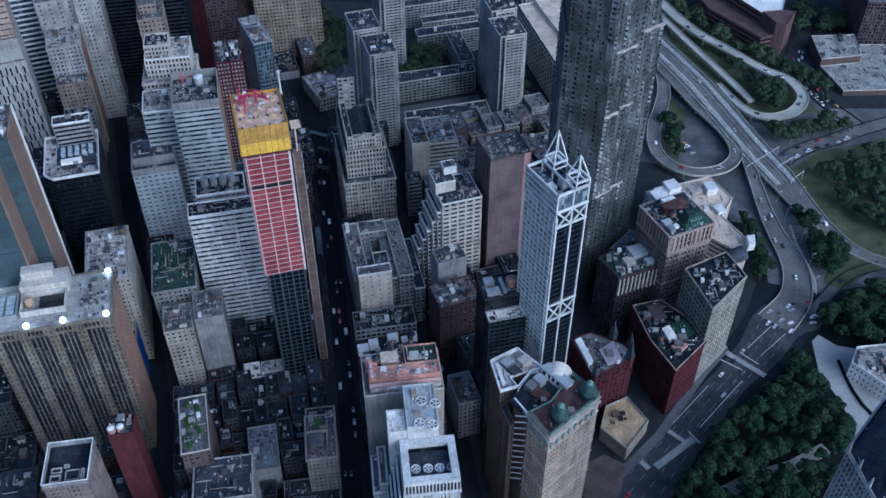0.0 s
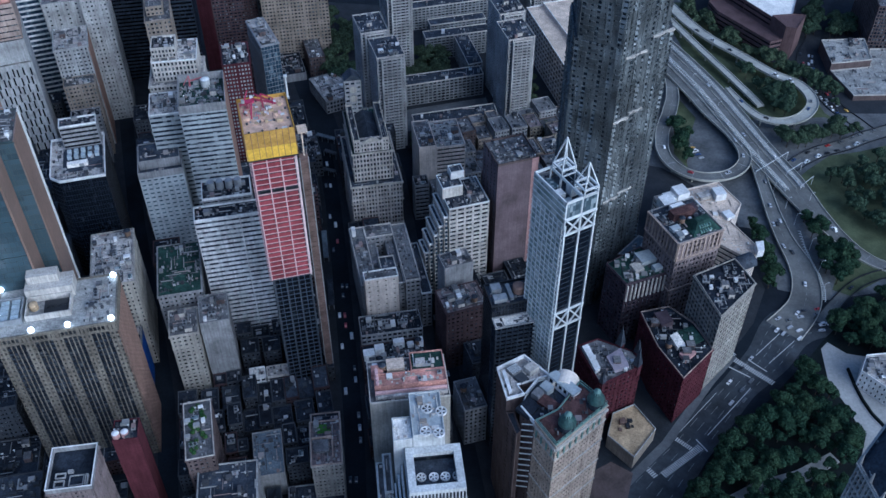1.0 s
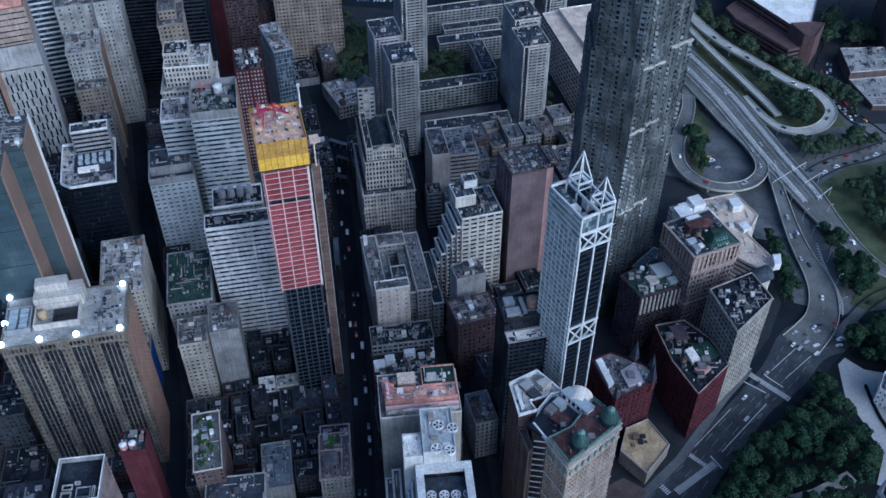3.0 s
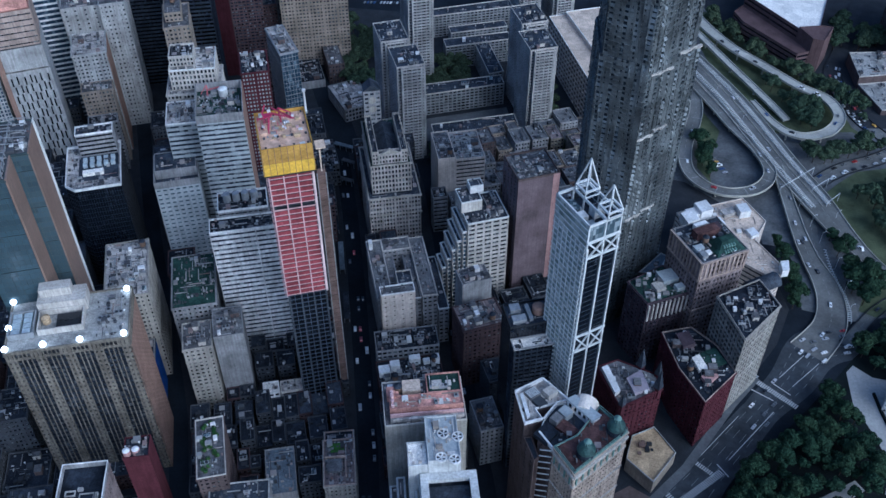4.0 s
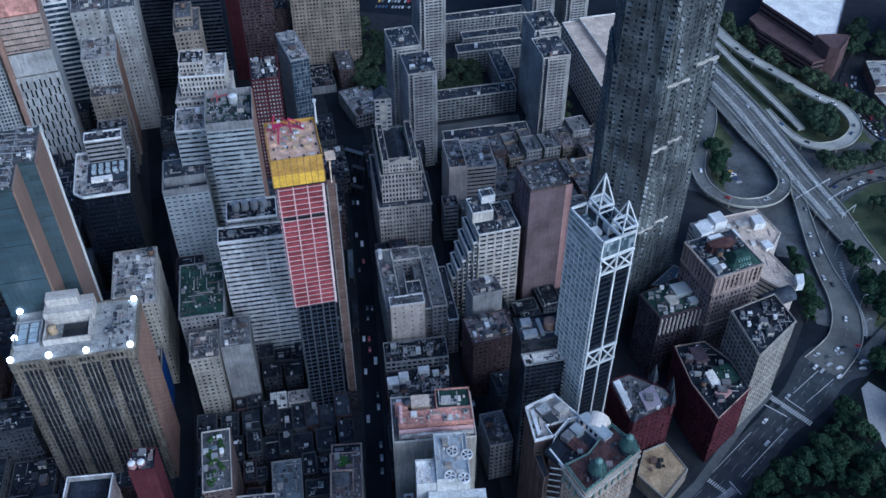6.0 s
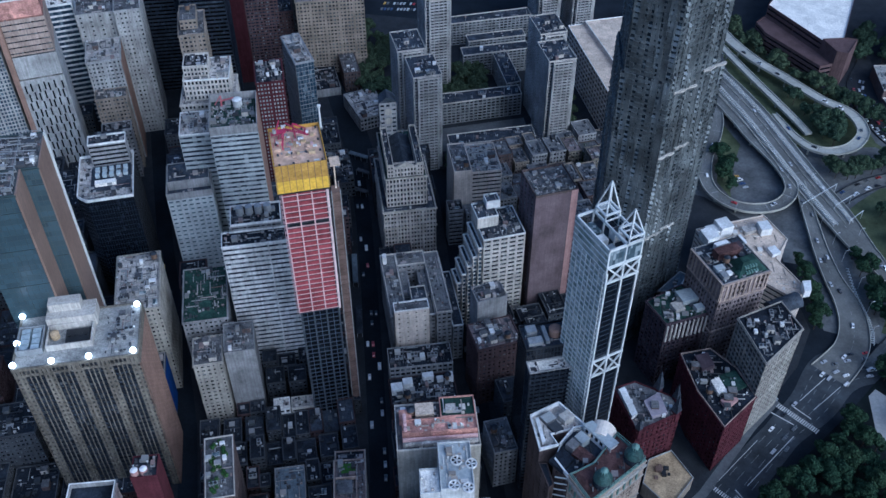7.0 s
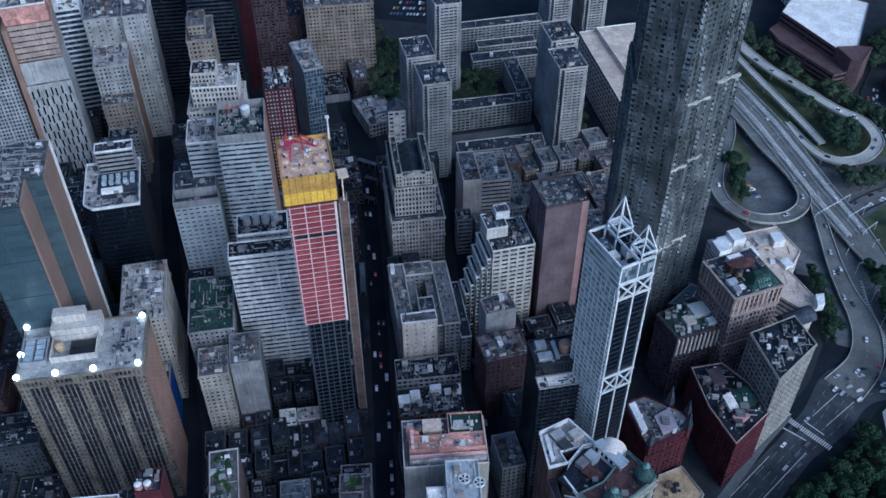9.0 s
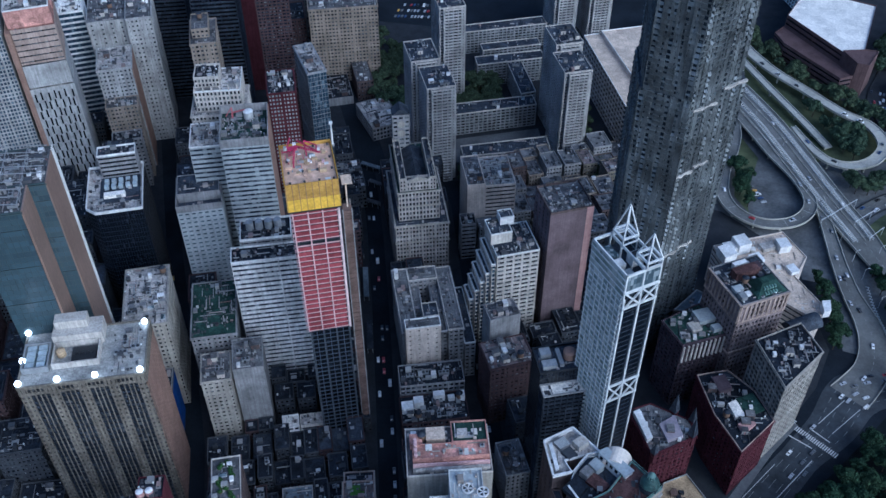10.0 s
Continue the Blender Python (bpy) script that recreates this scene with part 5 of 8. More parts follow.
def pink_top_building():
    b = building("pink_topped_building", (-38.9, 291.3), 8.0, "white walled building with a pink tiled penthouse", "office building")
    mass(b, rect(40, 27), 0, 109, style("blank", wall="limestone"), "gravel", coping="pale_stone")
    mass(b, rect(36, 8, 3, 6), 108.2, 114, style("blank", wall="pink_roof"), "pink_roof")
    mass(b, rect(17, 12, 22, 14.1), 108.2, 114, style("blank", wall="pink_roof"), "green_roof", coping="pink_roof")
    for x, y, w, d, z, m, text in ((10, 17, 9, 7, 113, "cream_roof", "pale square roof house"), (2, 15, 6, 6, 112.5, "pink_roof", "pink roof house"), (24.5, 16.5, 5, 4, 115.5, "pale_roof", "small pale roof hut"), (3, 2, 36, 1.2, 110.4, "pale_roof", "long pale ledge"), (3, 4, 36, 0.9, 111.6, "pale_red", "long pink ledge")):
        g = Geo()
        g.prism(rect(w, d, x, y), 108.15, z)
        g.make("roof_house", M[m], b, text)
    for k in range(5):
        g = Geo()
        g.drum(4.5, 16.2 - k * 2.1, 108.2, 116.5 - abs(k - 2) * 0.8, 1.1, 0.8, 10)
        g.make("round_stack", M["pale_red"], b, "rounded pink roof stack")


def cooling_fan(x, y, z, r):
    o = thing("cooling_fan", (x, y, z), 0, "large round cooling fan in a pale metal ring", "fan", "cooling fans")
    g = Geo()
    n = 18
    for k in range(n):
        c, d = math.cos(6.28319 * k / n), math.sin(6.28319 * k / n)
        g.v += [(r * c, r * d, 0), (r * c, r * d, 1.0), (0.82 * r * c, 0.82 * r * d, 1.0), (0.82 * r * c, 0.82 * r * d, 0)]
    for k in range(n):
        for e in range(4):
            i, j = 4 * k + e, 4 * k + (e + 1) % 4
            g.f.append((j, i, (i + 4) % (4 * n), (j + 4) % (4 * n)))
    g.make("ring", M["white_paint"], o)
    g = Geo()
    g.drum(0, 0, 0, 0.3, 0.81 * r, n=18)
    g.make("well", M["dark_metal"], o)
    hub = Geo()
    hub.drum(0, 0, 0.3, 0.9, 0.35, n=8)
    hub = hub.make("hub", M["white_paint"], o)
    for k in range(5):
        a = k * 1.2566
        g = Geo()
        g.hexa([(0.2, -0.25, 0.5), (0.2, 0.25, 0.6), (0.75 * r, 0.55, 0.75), (0.75 * r, -0.45, 0.5)], [(0.2, -0.25, 0.55), (0.2, 0.25, 0.65), (0.75 * r, 0.55, 0.8), (0.75 * r, -0.45, 0.55)])
        blade = g.make("blade", M["white_paint"], hub)
        blade.rotation_euler = (0, 0, a)


def white_plant_tower():
    b = building("white_plant_topped_tower", (-17.6, 238.8), 7.0, "white ribbed tower with cooling fans sunk in its roof", "office tower")
    st = style("piers", wall="cool_white", bay=2.0, pw=0.95, sh=0.5, dep=0.9)
    mass(b, rect(26, 24.5), 0, 103, st, "tar")
    for a in (rect(26, 3.6), rect(26, 4, 0, 20.5), rect(3.6, 16.8, 0, 3.65), rect(3.6, 16.8, 22.4, 3.65)):
        low = Geo()
        low.prism(inset(a, 0.35), 102.9, 109.5)
        low.make("recess", M["glass_dark"], b, "dark recess behind the ribs")
        rim = Geo()
        rim.prism(a, 109.5, 112)
        rim.make("plant_wall", M["cool_white"], b, "thick white wall round the plant well")
    ribs = Geo()
    for k in range(17):
        x = 0.1 + k * 1.6
        ribs.box(x, -0.05, 96.0, min(x + 0.62, 26.0), 0.4, 109.5)
        ribs.box(-0.05, x * 0.94, 96.0, 0.4, x * 0.94 + 0.6, 109.5)
    ribs.make("rib", M["cool_white"], b, "white ribs under the rim", "stuff")
    deck = Geo()
    deck.box(3.6, 3.6, 103.0, 22.4, 20.5, 106.4)
    deck.make("fan_deck", M["slate"], b, "dark deck of the plant well")
    mass(b, rect(15, 25, 4, 24.6), 0, 121, style("blank", wall="cool_white"), "blue_panel", coping="cool_white")
    mass(b, rect(9, 13, -5.1, 25), 0, 118, style("blank", wall="cool_white"), "white_roof")
    for k in range(4):
        mass(b, rect(3.4, 22, -3.45 * (k + 1), 24.6 if k < 2 else 20), 0, 98 - k * 7 - (0 if k > 1 else 4), style("piers", wall="cool_white", bay=2.0, pw=1.0, dep=0.7), "gravel") if k > 1 else None
    for k in range(8):
        g = Geo()
        x = -1.5 - 1.75 * k
        g.box(x - 0.95, 1.5 + 0.5 * k, 0, x, 24.0 - 0.5 * k, 99 - 6.5 * k)
        g.make("fin", M["cool_white"], b, "tall white stepped fin")
    for x, y in ((-13.4, 251.7), (-7.6, 252.0), (-2.3, 252.3), (3.3, 252.9)):
        cooling_fan(x + 0.8, y - 1.2, 106.55, 2.3)
    for x, y in ((-10.5, 279.5), (-3.7, 278.1), (-4.6, 265.6), (-10.8, 266.4)):
        cooling_fan(x, y, 120.25, 2.7)


twin_cupola_tower()
pink_top_building()
white_plant_tower()


# ---- the low blocks in front ----
def simple(name, at, rot, w, d, h, label, st, roof="tar", coping=None, category="building", par=0.9):
    b = building(name, at, rot, label, category)
    mass(b, rect(w, d), 0, h, st, roof, par, coping=coping)
    return b


corner_tower = simple("stone_corner_tower", (-195.5, 256.2), 9.0, 22, 25, 84, "grey stone office tower with a white-edged dark roof", style("punched", wall="mauve_stone", bay=2.4, floor=3.4), "tar", "grey_stone", par=3.2)
for _q in (rect(22.3, 0.5, -0.15, -0.15), rect(22.3, 0.5, -0.15, 24.65), rect(0.5, 24.3, -0.15, 0.35), rect(0.5, 24.3, 21.65, 0.35)):
    g = Geo()
    g.prism(_q, 84.0, 84.35)
    g.make("coping", M["white_paint"], corner_tower, "thin white coping")
for _x0, _y0, _x1, _y1, _z in ((3.0, 2.5, 8.0, 6.5, 82.2), (3.0, 8.0, 8.0, 11.0, 81.8), (10.0, 3.0, 17.0, 9.0, 81.6), (18.0, 2.0, 19.5, 8.0, 83.0), (9.0, 10.5, 11.5, 12.0, 82.4)):
    for _q in ((_x0, _y0, _x1, _y0 + 0.4), (_x0, _y1 - 0.4, _x1, _y1), (_x0, _y0 + 0.4, _x0 + 0.4, _y1 - 0.4), (_x1 - 0.4, _y0 + 0.4, _x1, _y1 - 0.4)):
        g = Geo()
        g.box(_q[0], _q[1], 80.75, _q[2], _q[3], _z)
        g.make("roof_kerb", M["concrete"], corner_tower, "pale kerb round a roof pit")
simple("red_brick_tower", (-172.5, 288.4), 10.0, 13, 13, 80, "narrow plain red brick tower with rounded roof tanks", style("blank", wall="red_brick"), "tar")
simple("roof_garden_building", (-137.0, 286.7), 14.0, 15, 38, 66, "narrow building with a planted roof terrace", style("punched", wall="brown_brick"), "gravel", "pale_stone")
simple("blue_roofed_building", (-129.5, 266.2), 9.0, 31, 26, 53, "grey building with a blue-grey cluttered roof", style("punched", wall="grey_stone"), "slate", "concrete")
simple("small_pale_building", (-109.7, 305.7), 12.0, 17, 31, 22, "small grey walled building with a blue-grey roof", style("blank", wall="grey_stone"), "blue_roof")
planted = simple("planted_loft_building", (-75.2, 300.0), 8.0, 17, 30, 42, "loft building with cream walls and a green roof patch", style("punched", wall="limestone", bay=2.6, floor=3.4), "brown_roof", "pink_stone")
mass(planted, rect(16.4, 10, 0.3, 30.05), 0, 36, style("punched", wall="limestone"), "tar", coping="pink_stone")
g = Geo()
g.box(4, 21.5, 41.2, 11.5, 27.5, 41.7)
g.make("lawn_patch", M["turf"], planted, "bright green roof lawn")
for _x0, _y0, _x1, _y1, _z in ((0.8, 17.2, 11.8, 17.9, 43.6), (11.8, 5.0, 12.4, 17.9, 43.6), (2.0, 8.0, 10.0, 16.0, 43.2)):
    g = Geo()
    g.box(_x0, _y0, 41.15, _x1, _y1, _z)
    g.make("roof_wall", M["pink_stone" if _x1 - _x0 < 1 or _y1 - _y0 < 1 else "gravel"], planted, "low cream roof wall" if _x1 - _x0 < 1 or _y1 - _y0 < 1 else "grey roof house")
simple("low_flat_shop", (-89.6, 290.0), 8.0, 32, 17, 11, "low flat-roofed shop building", style("blank", wall="grey_stone"), "slate")
simple("cream_apartment_building", (-167.6, 379.3), 14.0, 17, 22, 58, "cream walled apartment building with rows of windows", style("punched", wall="limestone", bay=3.2, floor=3.4, pw=1.8, sh=1.9), "gravel")
simple("cream_rear_wing", (-151.0, 388.0), 14.0, 18, 24, 60, "blank grey rear wing with a flat roof", style("blank", wall="grey_stone"), "lilac_felt")
simple("green_tarred_block", (-180.6, 408.6), 13.4, 27, 47, 62, "old block with a green-tarred roof and plant", style("punched", wall="grey_stone"), "green_roof")
simple("cluttered_old_tower", (-216.8, 401.7), 15.0, 26, 50, 76, "old stone tower with a bare cluttered roof", style("punched", wall="limestone"), "pale_roof")



_v = Geo()
_ring = [(math.cos(math.pi * k / 10), math.sin(math.pi * k / 10)) for k in range(11)]
_a, _c = (Vector(q) for q in world_poly(college, [(187.5, 466.5), (208.5, 477.0)]))
_d = (_c - _a).normalized()
_n = Vector((-_d.y, _d.x))
_v.hexa([(_a.x + _n.x * 6 * r, _a.y + _n.y * 6 * r, 31.5 + 6 * h) for r, h in _ring], [(_c.x + _n.x * 6 * r, _c.y + _n.y * 6 * r, 31.5 + 6 * h) for r, h in _ring])
_v.make("vaulted_glass_roof", M["slate"], college, "dark vaulted roof")
for _q in ([(212.8, 489.0), (218.5, 490.0), (217.0, 480.5), (212.2, 479.2)], [(156, 541), (166, 545), (168, 537), (159, 533)], [(194, 548), (202, 550), (204, 541), (196, 539)], [(172, 530), (180, 534), (183, 526), (175, 522)]):
    g = Geo()
    g.prism(ccw(world_poly(college, _q)), 32.0, 38.0)
    g.make("roof_house", M["white_paint"], college, "white roof house")

# hipped green roof, plant and terraces along the avenue row
def hip(b, x0, y0, x1, y1, z0, z1, run):
    g = Geo()
    g.hexa([(x, y, z0) for x, y in ((x0, y0), (x1, y0), (x1, y1), (x0, y1))], [(x, y, z1) for x, y in ((x0 + run, y0 + run), (x1 - run, y0 + run), (x1 - run, y1 - run), (x0 + run, y1 - run))])
    g.make("hipped_roof", M["green_roof"], b, "dark green hipped roof")
    for r in range(2):
        for k in range(5):
            x, y, z = x0 + run * 0.9 + 1.0 + k * (x1 - x0 - 1.8 * run - 3) / 4, y0 + run * (0.3 + 0.36 * r), z0 + (z1 - z0) * (0.3 + 0.36 * r)
            g = Geo()
            g.hexa([(x - 0.5, y - 1.1, z - 0.9), (x + 0.5, y - 1.1, z - 0.9), (x + 0.5, y + 0.8, z - 0.2), (x - 0.5, y + 0.8, z - 0.2)], [(x - 0.45, y - 1.0, z + 0.55), (x + 0.45, y - 1.0, z + 0.55), (x + 0.3, y + 0.9, z + 0.7), (x - 0.3, y + 0.9, z + 0.7)])
            g.make("dormer", M["copper"], b, "small green copper dormer")


hip(green_top, 11.5, 0.9, 32.6, 17.5, 87.1, 93.5, 6.0)
for _r, _z0, _z, _m, _l in ((rect(10.5, 16, 0.6, 0.8), 87.05, 87.6, "slate", "dark tarred roof"), (rect(4, 5, 2, 3), 87.5, 90.2, "grey_metal", "grey plant box"), (rect(3, 3, 6.8, 5), 87.5, 89.5, "white_paint", "small white plant box"), (rect(6, 4, 2, 10), 87.5, 89.8, "blue_panel", "pale blue plant box")):
    g = Geo()
    g.prism(_r, _z0, _z)
    g.make("roof_plant", M[_m], green_top, _l)
for _p, _u, _L in (((0, 0), (1, 0), 33.3), ((0, 34), (0, -1), 34.0)):
    _n = Vector((_u[1], -_u[0]))
    for _out, _z0, _z1 in ((1.0, 86.6, 87.9), (0.8, 72.6, 73.5), (0.5, 46.0, 46.8)):
        g = Geo()
        g.along(_p, _u, _n, 0, _L, -0.3, _out, _z0, _z1)
        g.make("cornice", M["pink_stone"], green_top, "pale stone cornice")
    for _k in range(int(_L / 3.3) + 1):
        g = Geo()
        g.along(_p, _u, _n, min(_k * 3.3, _L - 1.2), min(_k * 3.3 + 1.2, _L), -0.3, 0.55, 73.5, 86.6)
        g.make("half_column", M["pink_stone"], green_top, "pale stone half column")
for _r, _z, _m, _l in ((rect(16, 6, 8, 18.6), 93.0, "rust_roof", "red-brown plant house"), (rect(9, 3, 12, 26.5), 92.0, "white_paint", "white plant box"), (rect(7, 5, 21, 21), 91.5, "plum_brick", "dark plant house")):
    g = Geo()
    g.prism(_r, 87.1, _z)
    g.make("roof_house", M[_m], green_top, _l)

for _pts, _z, _m, _l in (([(120, 452), (130, 456), (134, 447), (124, 443)], 61.0, "blue_panel", "pale blue roof house"), ([(116, 443), (122, 446), (125, 439), (119, 436.5)], 59.6, "pale_stone", "low pale roof box"), ([(130, 442), (135, 444), (137, 440), (132, 438)], 60.2, "blue_panel", "pale blue roof box")):
    g = Geo()
    g.prism(ccw(world_poly(columned, _pts)), 57.1, _z)
    g.make("roof_house", M[_m], columned, _l)
p0, q0 = (Vector(v) for v in world_poly(columned, [(112.1, 426.5), (140.3, 438.0)]))
_u = (q0 - p0).normalized()
for k in range(10):
    g = Geo()
    c = p0 + _u * (1.4 + k * 3.0) + Vector((_u.y, -_u.x)) * 0.35
    g.drum(c.x, c.y, 42, 55.5, 0.75, 0.6, 10)
    g.make("column", M["pale_stone"], columned, "pale stone column")

for _pts, _z0, _z, _m, _l in (
        ([(140, 398), (152, 404), (157, 392), (146, 386)], 43.2, 44.4, "green_roof", "green planted terrace"),
        ([(136, 394), (141, 397), (144, 388), (139, 384)], 43.2, 46.0, "white_roof", "pale roof house"),
        ([(139.5, 380), (147, 386), (150, 381), (142.5, 374)], 43.2, 45.4, "rose_panel", "pink roof house"),
        ([(129, 412), (137, 415), (140, 405), (132, 401)], 43.2, 47.0, "plum_brick", "dark brick roof house")):
    g = Geo()
    g.prism(ccw(world_poly(red_block, _pts)), _z0, _z)
    g.make("roof_house", M[_m], red_block, _l)

for _pts, _z, _m, _l in (
        ([(152, 536), (161, 541), (165, 530), (156, 525)], 39, "white_paint", "white roof house"),
        ([(163, 545), (172, 549), (176, 539), (167, 535)], 41, "white_paint", "tall white roof house"),
        ([(160, 520), (178, 529), (180, 525), (162, 516)], 35, "rust", "red-brown strip of roof plant"),
        ([(183, 545), (192, 549), (194, 543), (185, 539)], 35, "pale_roof", "low pale roof house"),
        ([(197, 524), (203, 527), (206, 520), (200, 517)], 35, "white_paint", "small white roof house")):
    g = Geo()
    g.prism(ccw(world_poly(college, _pts)), 32.0, _z)
    g.make("roof_house", M[_m], college, _l)

# round tanks on the narrow brick tower
for _x, _y in ((-171.0, 291.5), (-166.6, 292.6)):
    tank = thing("round_tank", (_x, _y, 79.25), 0, "round pinkish rooftop tank", "tank", "round tanks")
    g = Geo()
    g.drum(0, 0, 0, 3.4, 2.0, n=14)
    g.make("drum", M["rose_panel"], tank)
    g = Geo()
    g.drum(0, 0, 3.4, 4.0, 1.9, 0.6, 14)
    g.make("lid", M["white_paint"], tank)

# blue debris netting on a narrow facade
net_house = building("netted_building", (-201.0, 378.0), 13.5, "narrow old building wrapped in dark blue netting", "building")
mass(net_house, rect(13, 22), 0, 42, style("punched", wall="grey_brick"), "tar", coping="grey_stone")
for _a in ((-0.25, -0.3, 13.2, -0.15), (13.12, -0.15, 13.3, 22)):
    g = Geo()
    g.box(_a[0], _a[1], 2, _a[2], _a[3], 40)
    g.make("netting", M["blue_net"], net_house, "dark blue netting")

for _k, (_x, _y, _w, _d, _h) in enumerate(((104, 352, 4, 3, 2.2), (107.5, 349, 2.5, 4, 1.6), (103, 347, 2, 2, 1.2), (109, 353.5, 3, 2, 1.8), (106, 355.5, 2, 1.5, 1.0), (111, 350, 1.5, 1.5, 0.9))):
    g = Geo()
    g.prism(world_poly(corner_low, rect(_w, _d, _x, _y)), 11.1, 11.1 + _h)
    g.make("roof_unit", M["dark_metal" if _k % 2 else "rust"], corner_low)

# ---- pavements of the city blocks ----
FULTON = [(-48, 220), (-53, 302), (-58, 351), (-69, 426), (-79, 492), (-93, 576), (-108, 651), (-122, 693), (-190, 900)]
JOHN = [(-140, 220), (-162, 302), (-181, 378), (-205, 447), (-239, 541), (-262, 612), (-302, 738), (-350, 900)]
ANN = [(24, 220), (18, 302), (6, 378), (-7, 447), (-19, 529), (-32, 612)]


def shifted(line, dx):
    return [(x + dx, y) for x, y in line]


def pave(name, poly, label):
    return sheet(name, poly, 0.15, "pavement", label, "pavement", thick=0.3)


pave("pavement_west", shifted(JOHN, -6) + [(-900, 900), (-900, 220)], "concrete pavement of a city block, coloured dark for canyon shade")
pave("pavement_middle", shifted(JOHN, 6) + shifted(FULTON, -6)[::-1], "concrete pavement of a city block, coloured dark for canyon shade")
pave("pavement_centre", shifted(FULTON[:7], 6) + [(-45, 640)] + shifted(ANN, -5)[::-1], "concrete pavement of a city block, coloured dark for canyon shade")
pave("pavement_avenue", shifted(ANN, 5) + [(-20, 640), (110, 640), (175, 620), (222, 570), (222, 516), (226, 480), (210, 447), (188, 419), (168, 397), (131, 348), (98, 315), (85, 296), (62, 262), (50, 220)], "concrete pavement of a city block, coloured dark for canyon shade")
pave("pavement_far", [(-88, 645), (172, 645), (172, 700), (160, 860), (-150, 900), (-118, 740)], "concrete pavement round the apartment blocks, coloured dark for canyon shade")
pave("pavement_corner", [(125, 140), (215, 140), (215, 245), (178, 245), (150, 219), (125, 219)], "concrete pavement under the gothic tower, coloured dark for canyon shade")
pave("pavement_civic", [(345, 700), (520, 700), (520, 1000), (235, 1000), (240, 905), (318, 760)], "concrete pavement round the civic buildings, coloured dark for canyon shade")


def ribbon(name, line, z, widths, material, label, category="road", thick=0.9, rail="concrete_deck", posts=False):
    """A road deck along a line: slab, edge walls and, where it stands free, piers."""
    pts, hs, ws = [], [], []
    n = len(line)
    for i in range(n - 1):
        p0, p1, p2, p3 = (Vector(line[max(0, min(n - 1, k))]) for k in (i - 1, i, i + 1, i + 2))
        for s in range(8):
            t = s / 8
            pts.append(0.5 * (2 * p1 + (p2 - p0) * t + (2 * p0 - 5 * p1 + 4 * p2 - p3) * t * t + (3 * p1 - p0 - 3 * p2 + p3) * t ** 3))
            hs.append(z[i] * (1 - t) + z[i + 1] * t)
            ws.append(widths[i] * (1 - t) + widths[i + 1] * t)
    pts.append(Vector(line[-1]))
    hs.append(z[-1])
    ws.append(widths[-1])
    side = []
    for i in range(len(pts)):
        d = (pts[min(len(pts) - 1, i + 1)] - pts[max(0, i - 1)]).normalized()
        side.append(Vector((-d.y, d.x)))
    road = thing(name, (0, 0, 0), 0, label, category)

    def strip(g, o0, o1, dz0, dz1):
        k0 = len(g.v)
        for k in range(len(pts)):
            for o, dz in ((o0, dz0), (o0, dz1), (o1, dz1), (o1, dz0)):
                q = pts[k] + side[k] * (ws[k] * 0.5 * o[0] + o[1])
                g.v.append((q.x, q.y, hs[k] + dz))
        for k in range(len(pts) - 1):
            for e in range(4):
                a, b = k0 + 4 * k + e, k0 + 4 * k + (e + 1) % 4
                g.f.append((b, a, a + 4, b + 4))
        n = k0 + 4 * (len(pts) - 1)
        g.f += [(k0, k0 + 1, k0 + 2, k0 + 3), (n + 3, n + 2, n + 1, n)]
    g = Geo()
    strip(g, (-1, 0), (1, 0), -thick, 0)
    g.make("deck", M[material], road)
    if rail:
        for o in (-1, 1):
            g = Geo()
            strip(g, (o, -0.25), (o, 0.25), -thick - 0.1, 1.0)
            g.make("edge_wall", M[rail], road)
    if posts:
        for i in range(4, len(pts) - 2, 7):
            if hs[i] > 3:
                g = Geo()
                g.drum(pts[i].x, pts[i].y, 0, hs[i] - thick, 0.9, n=8)
                g.make("pier", M["concrete_deck"], road)
    lines = Geo()
    lanes = max(1, round(min(ws) / 4.2))
    for k in range(1, lanes):
        o = -1 + 2 * k / lanes
        for i in range(0, len(pts) - 1, 2):
            a, b = pts[i] + side[i] * ws[i] * 0.5 * o, pts[i + 1] + side[i + 1] * ws[i + 1] * 0.5 * o
            s = side[i] * 0.12
            lines.v += [(a.x - s.x, a.y - s.y, hs[i] + 0.012), (a.x + s.x, a.y + s.y, hs[i] + 0.012), (b.x + s.x, b.y + s.y, hs[i + 1] + 0.012), (b.x - s.x, b.y - s.y, hs[i + 1] + 0.012)]
            m = len(lines.v)
            lines.f.append((m - 1, m - 2, m - 3, m - 4))
    lines.make("lane_line", M["faded_paint"], road, "white lane dashes", "stuff")
    return road, pts, hs, ws, side


AVENUE = ribbon("avenue", [(60, 220), (82, 262), (111, 302), (146, 343), (187, 390), (212, 415), (234, 443), (262, 452)], [0.03] * 8, [36, 38, 39, 26, 22, 28, 34, 30], "avenue_asphalt", "broad grey asphalt avenue beside the park", thick=0.02, rail=None)
sheet("interchange_paving", [(160, 560), (235, 545), (235, 480), (268, 470), (520, 520), (520, 1000), (160, 1000)], 0.02, "worn_paving", "worn grey paving below the ramps", "pavement", thick=0.018)
BRIDGE = ribbon("bridge_approach", [(150, 905), (178, 850), (207, 790), (230, 730), (245, 681), (258, 637), (272, 596), (282, 563), (291, 541), (298.5, 526), (306.5, 514.5), (318, 505), (345, 493), (420, 470)], [9, 9, 8, 8, 7, 6, 5, 3.6, 2.4, 1.5, 0.8, 0.4, 0.2, 0.2], [24, 25, 26, 27, 27, 26, 25, 19, 14, 12, 11, 10, 10, 10], "road", "wide elevated bridge approach with several carriageways", posts=True)
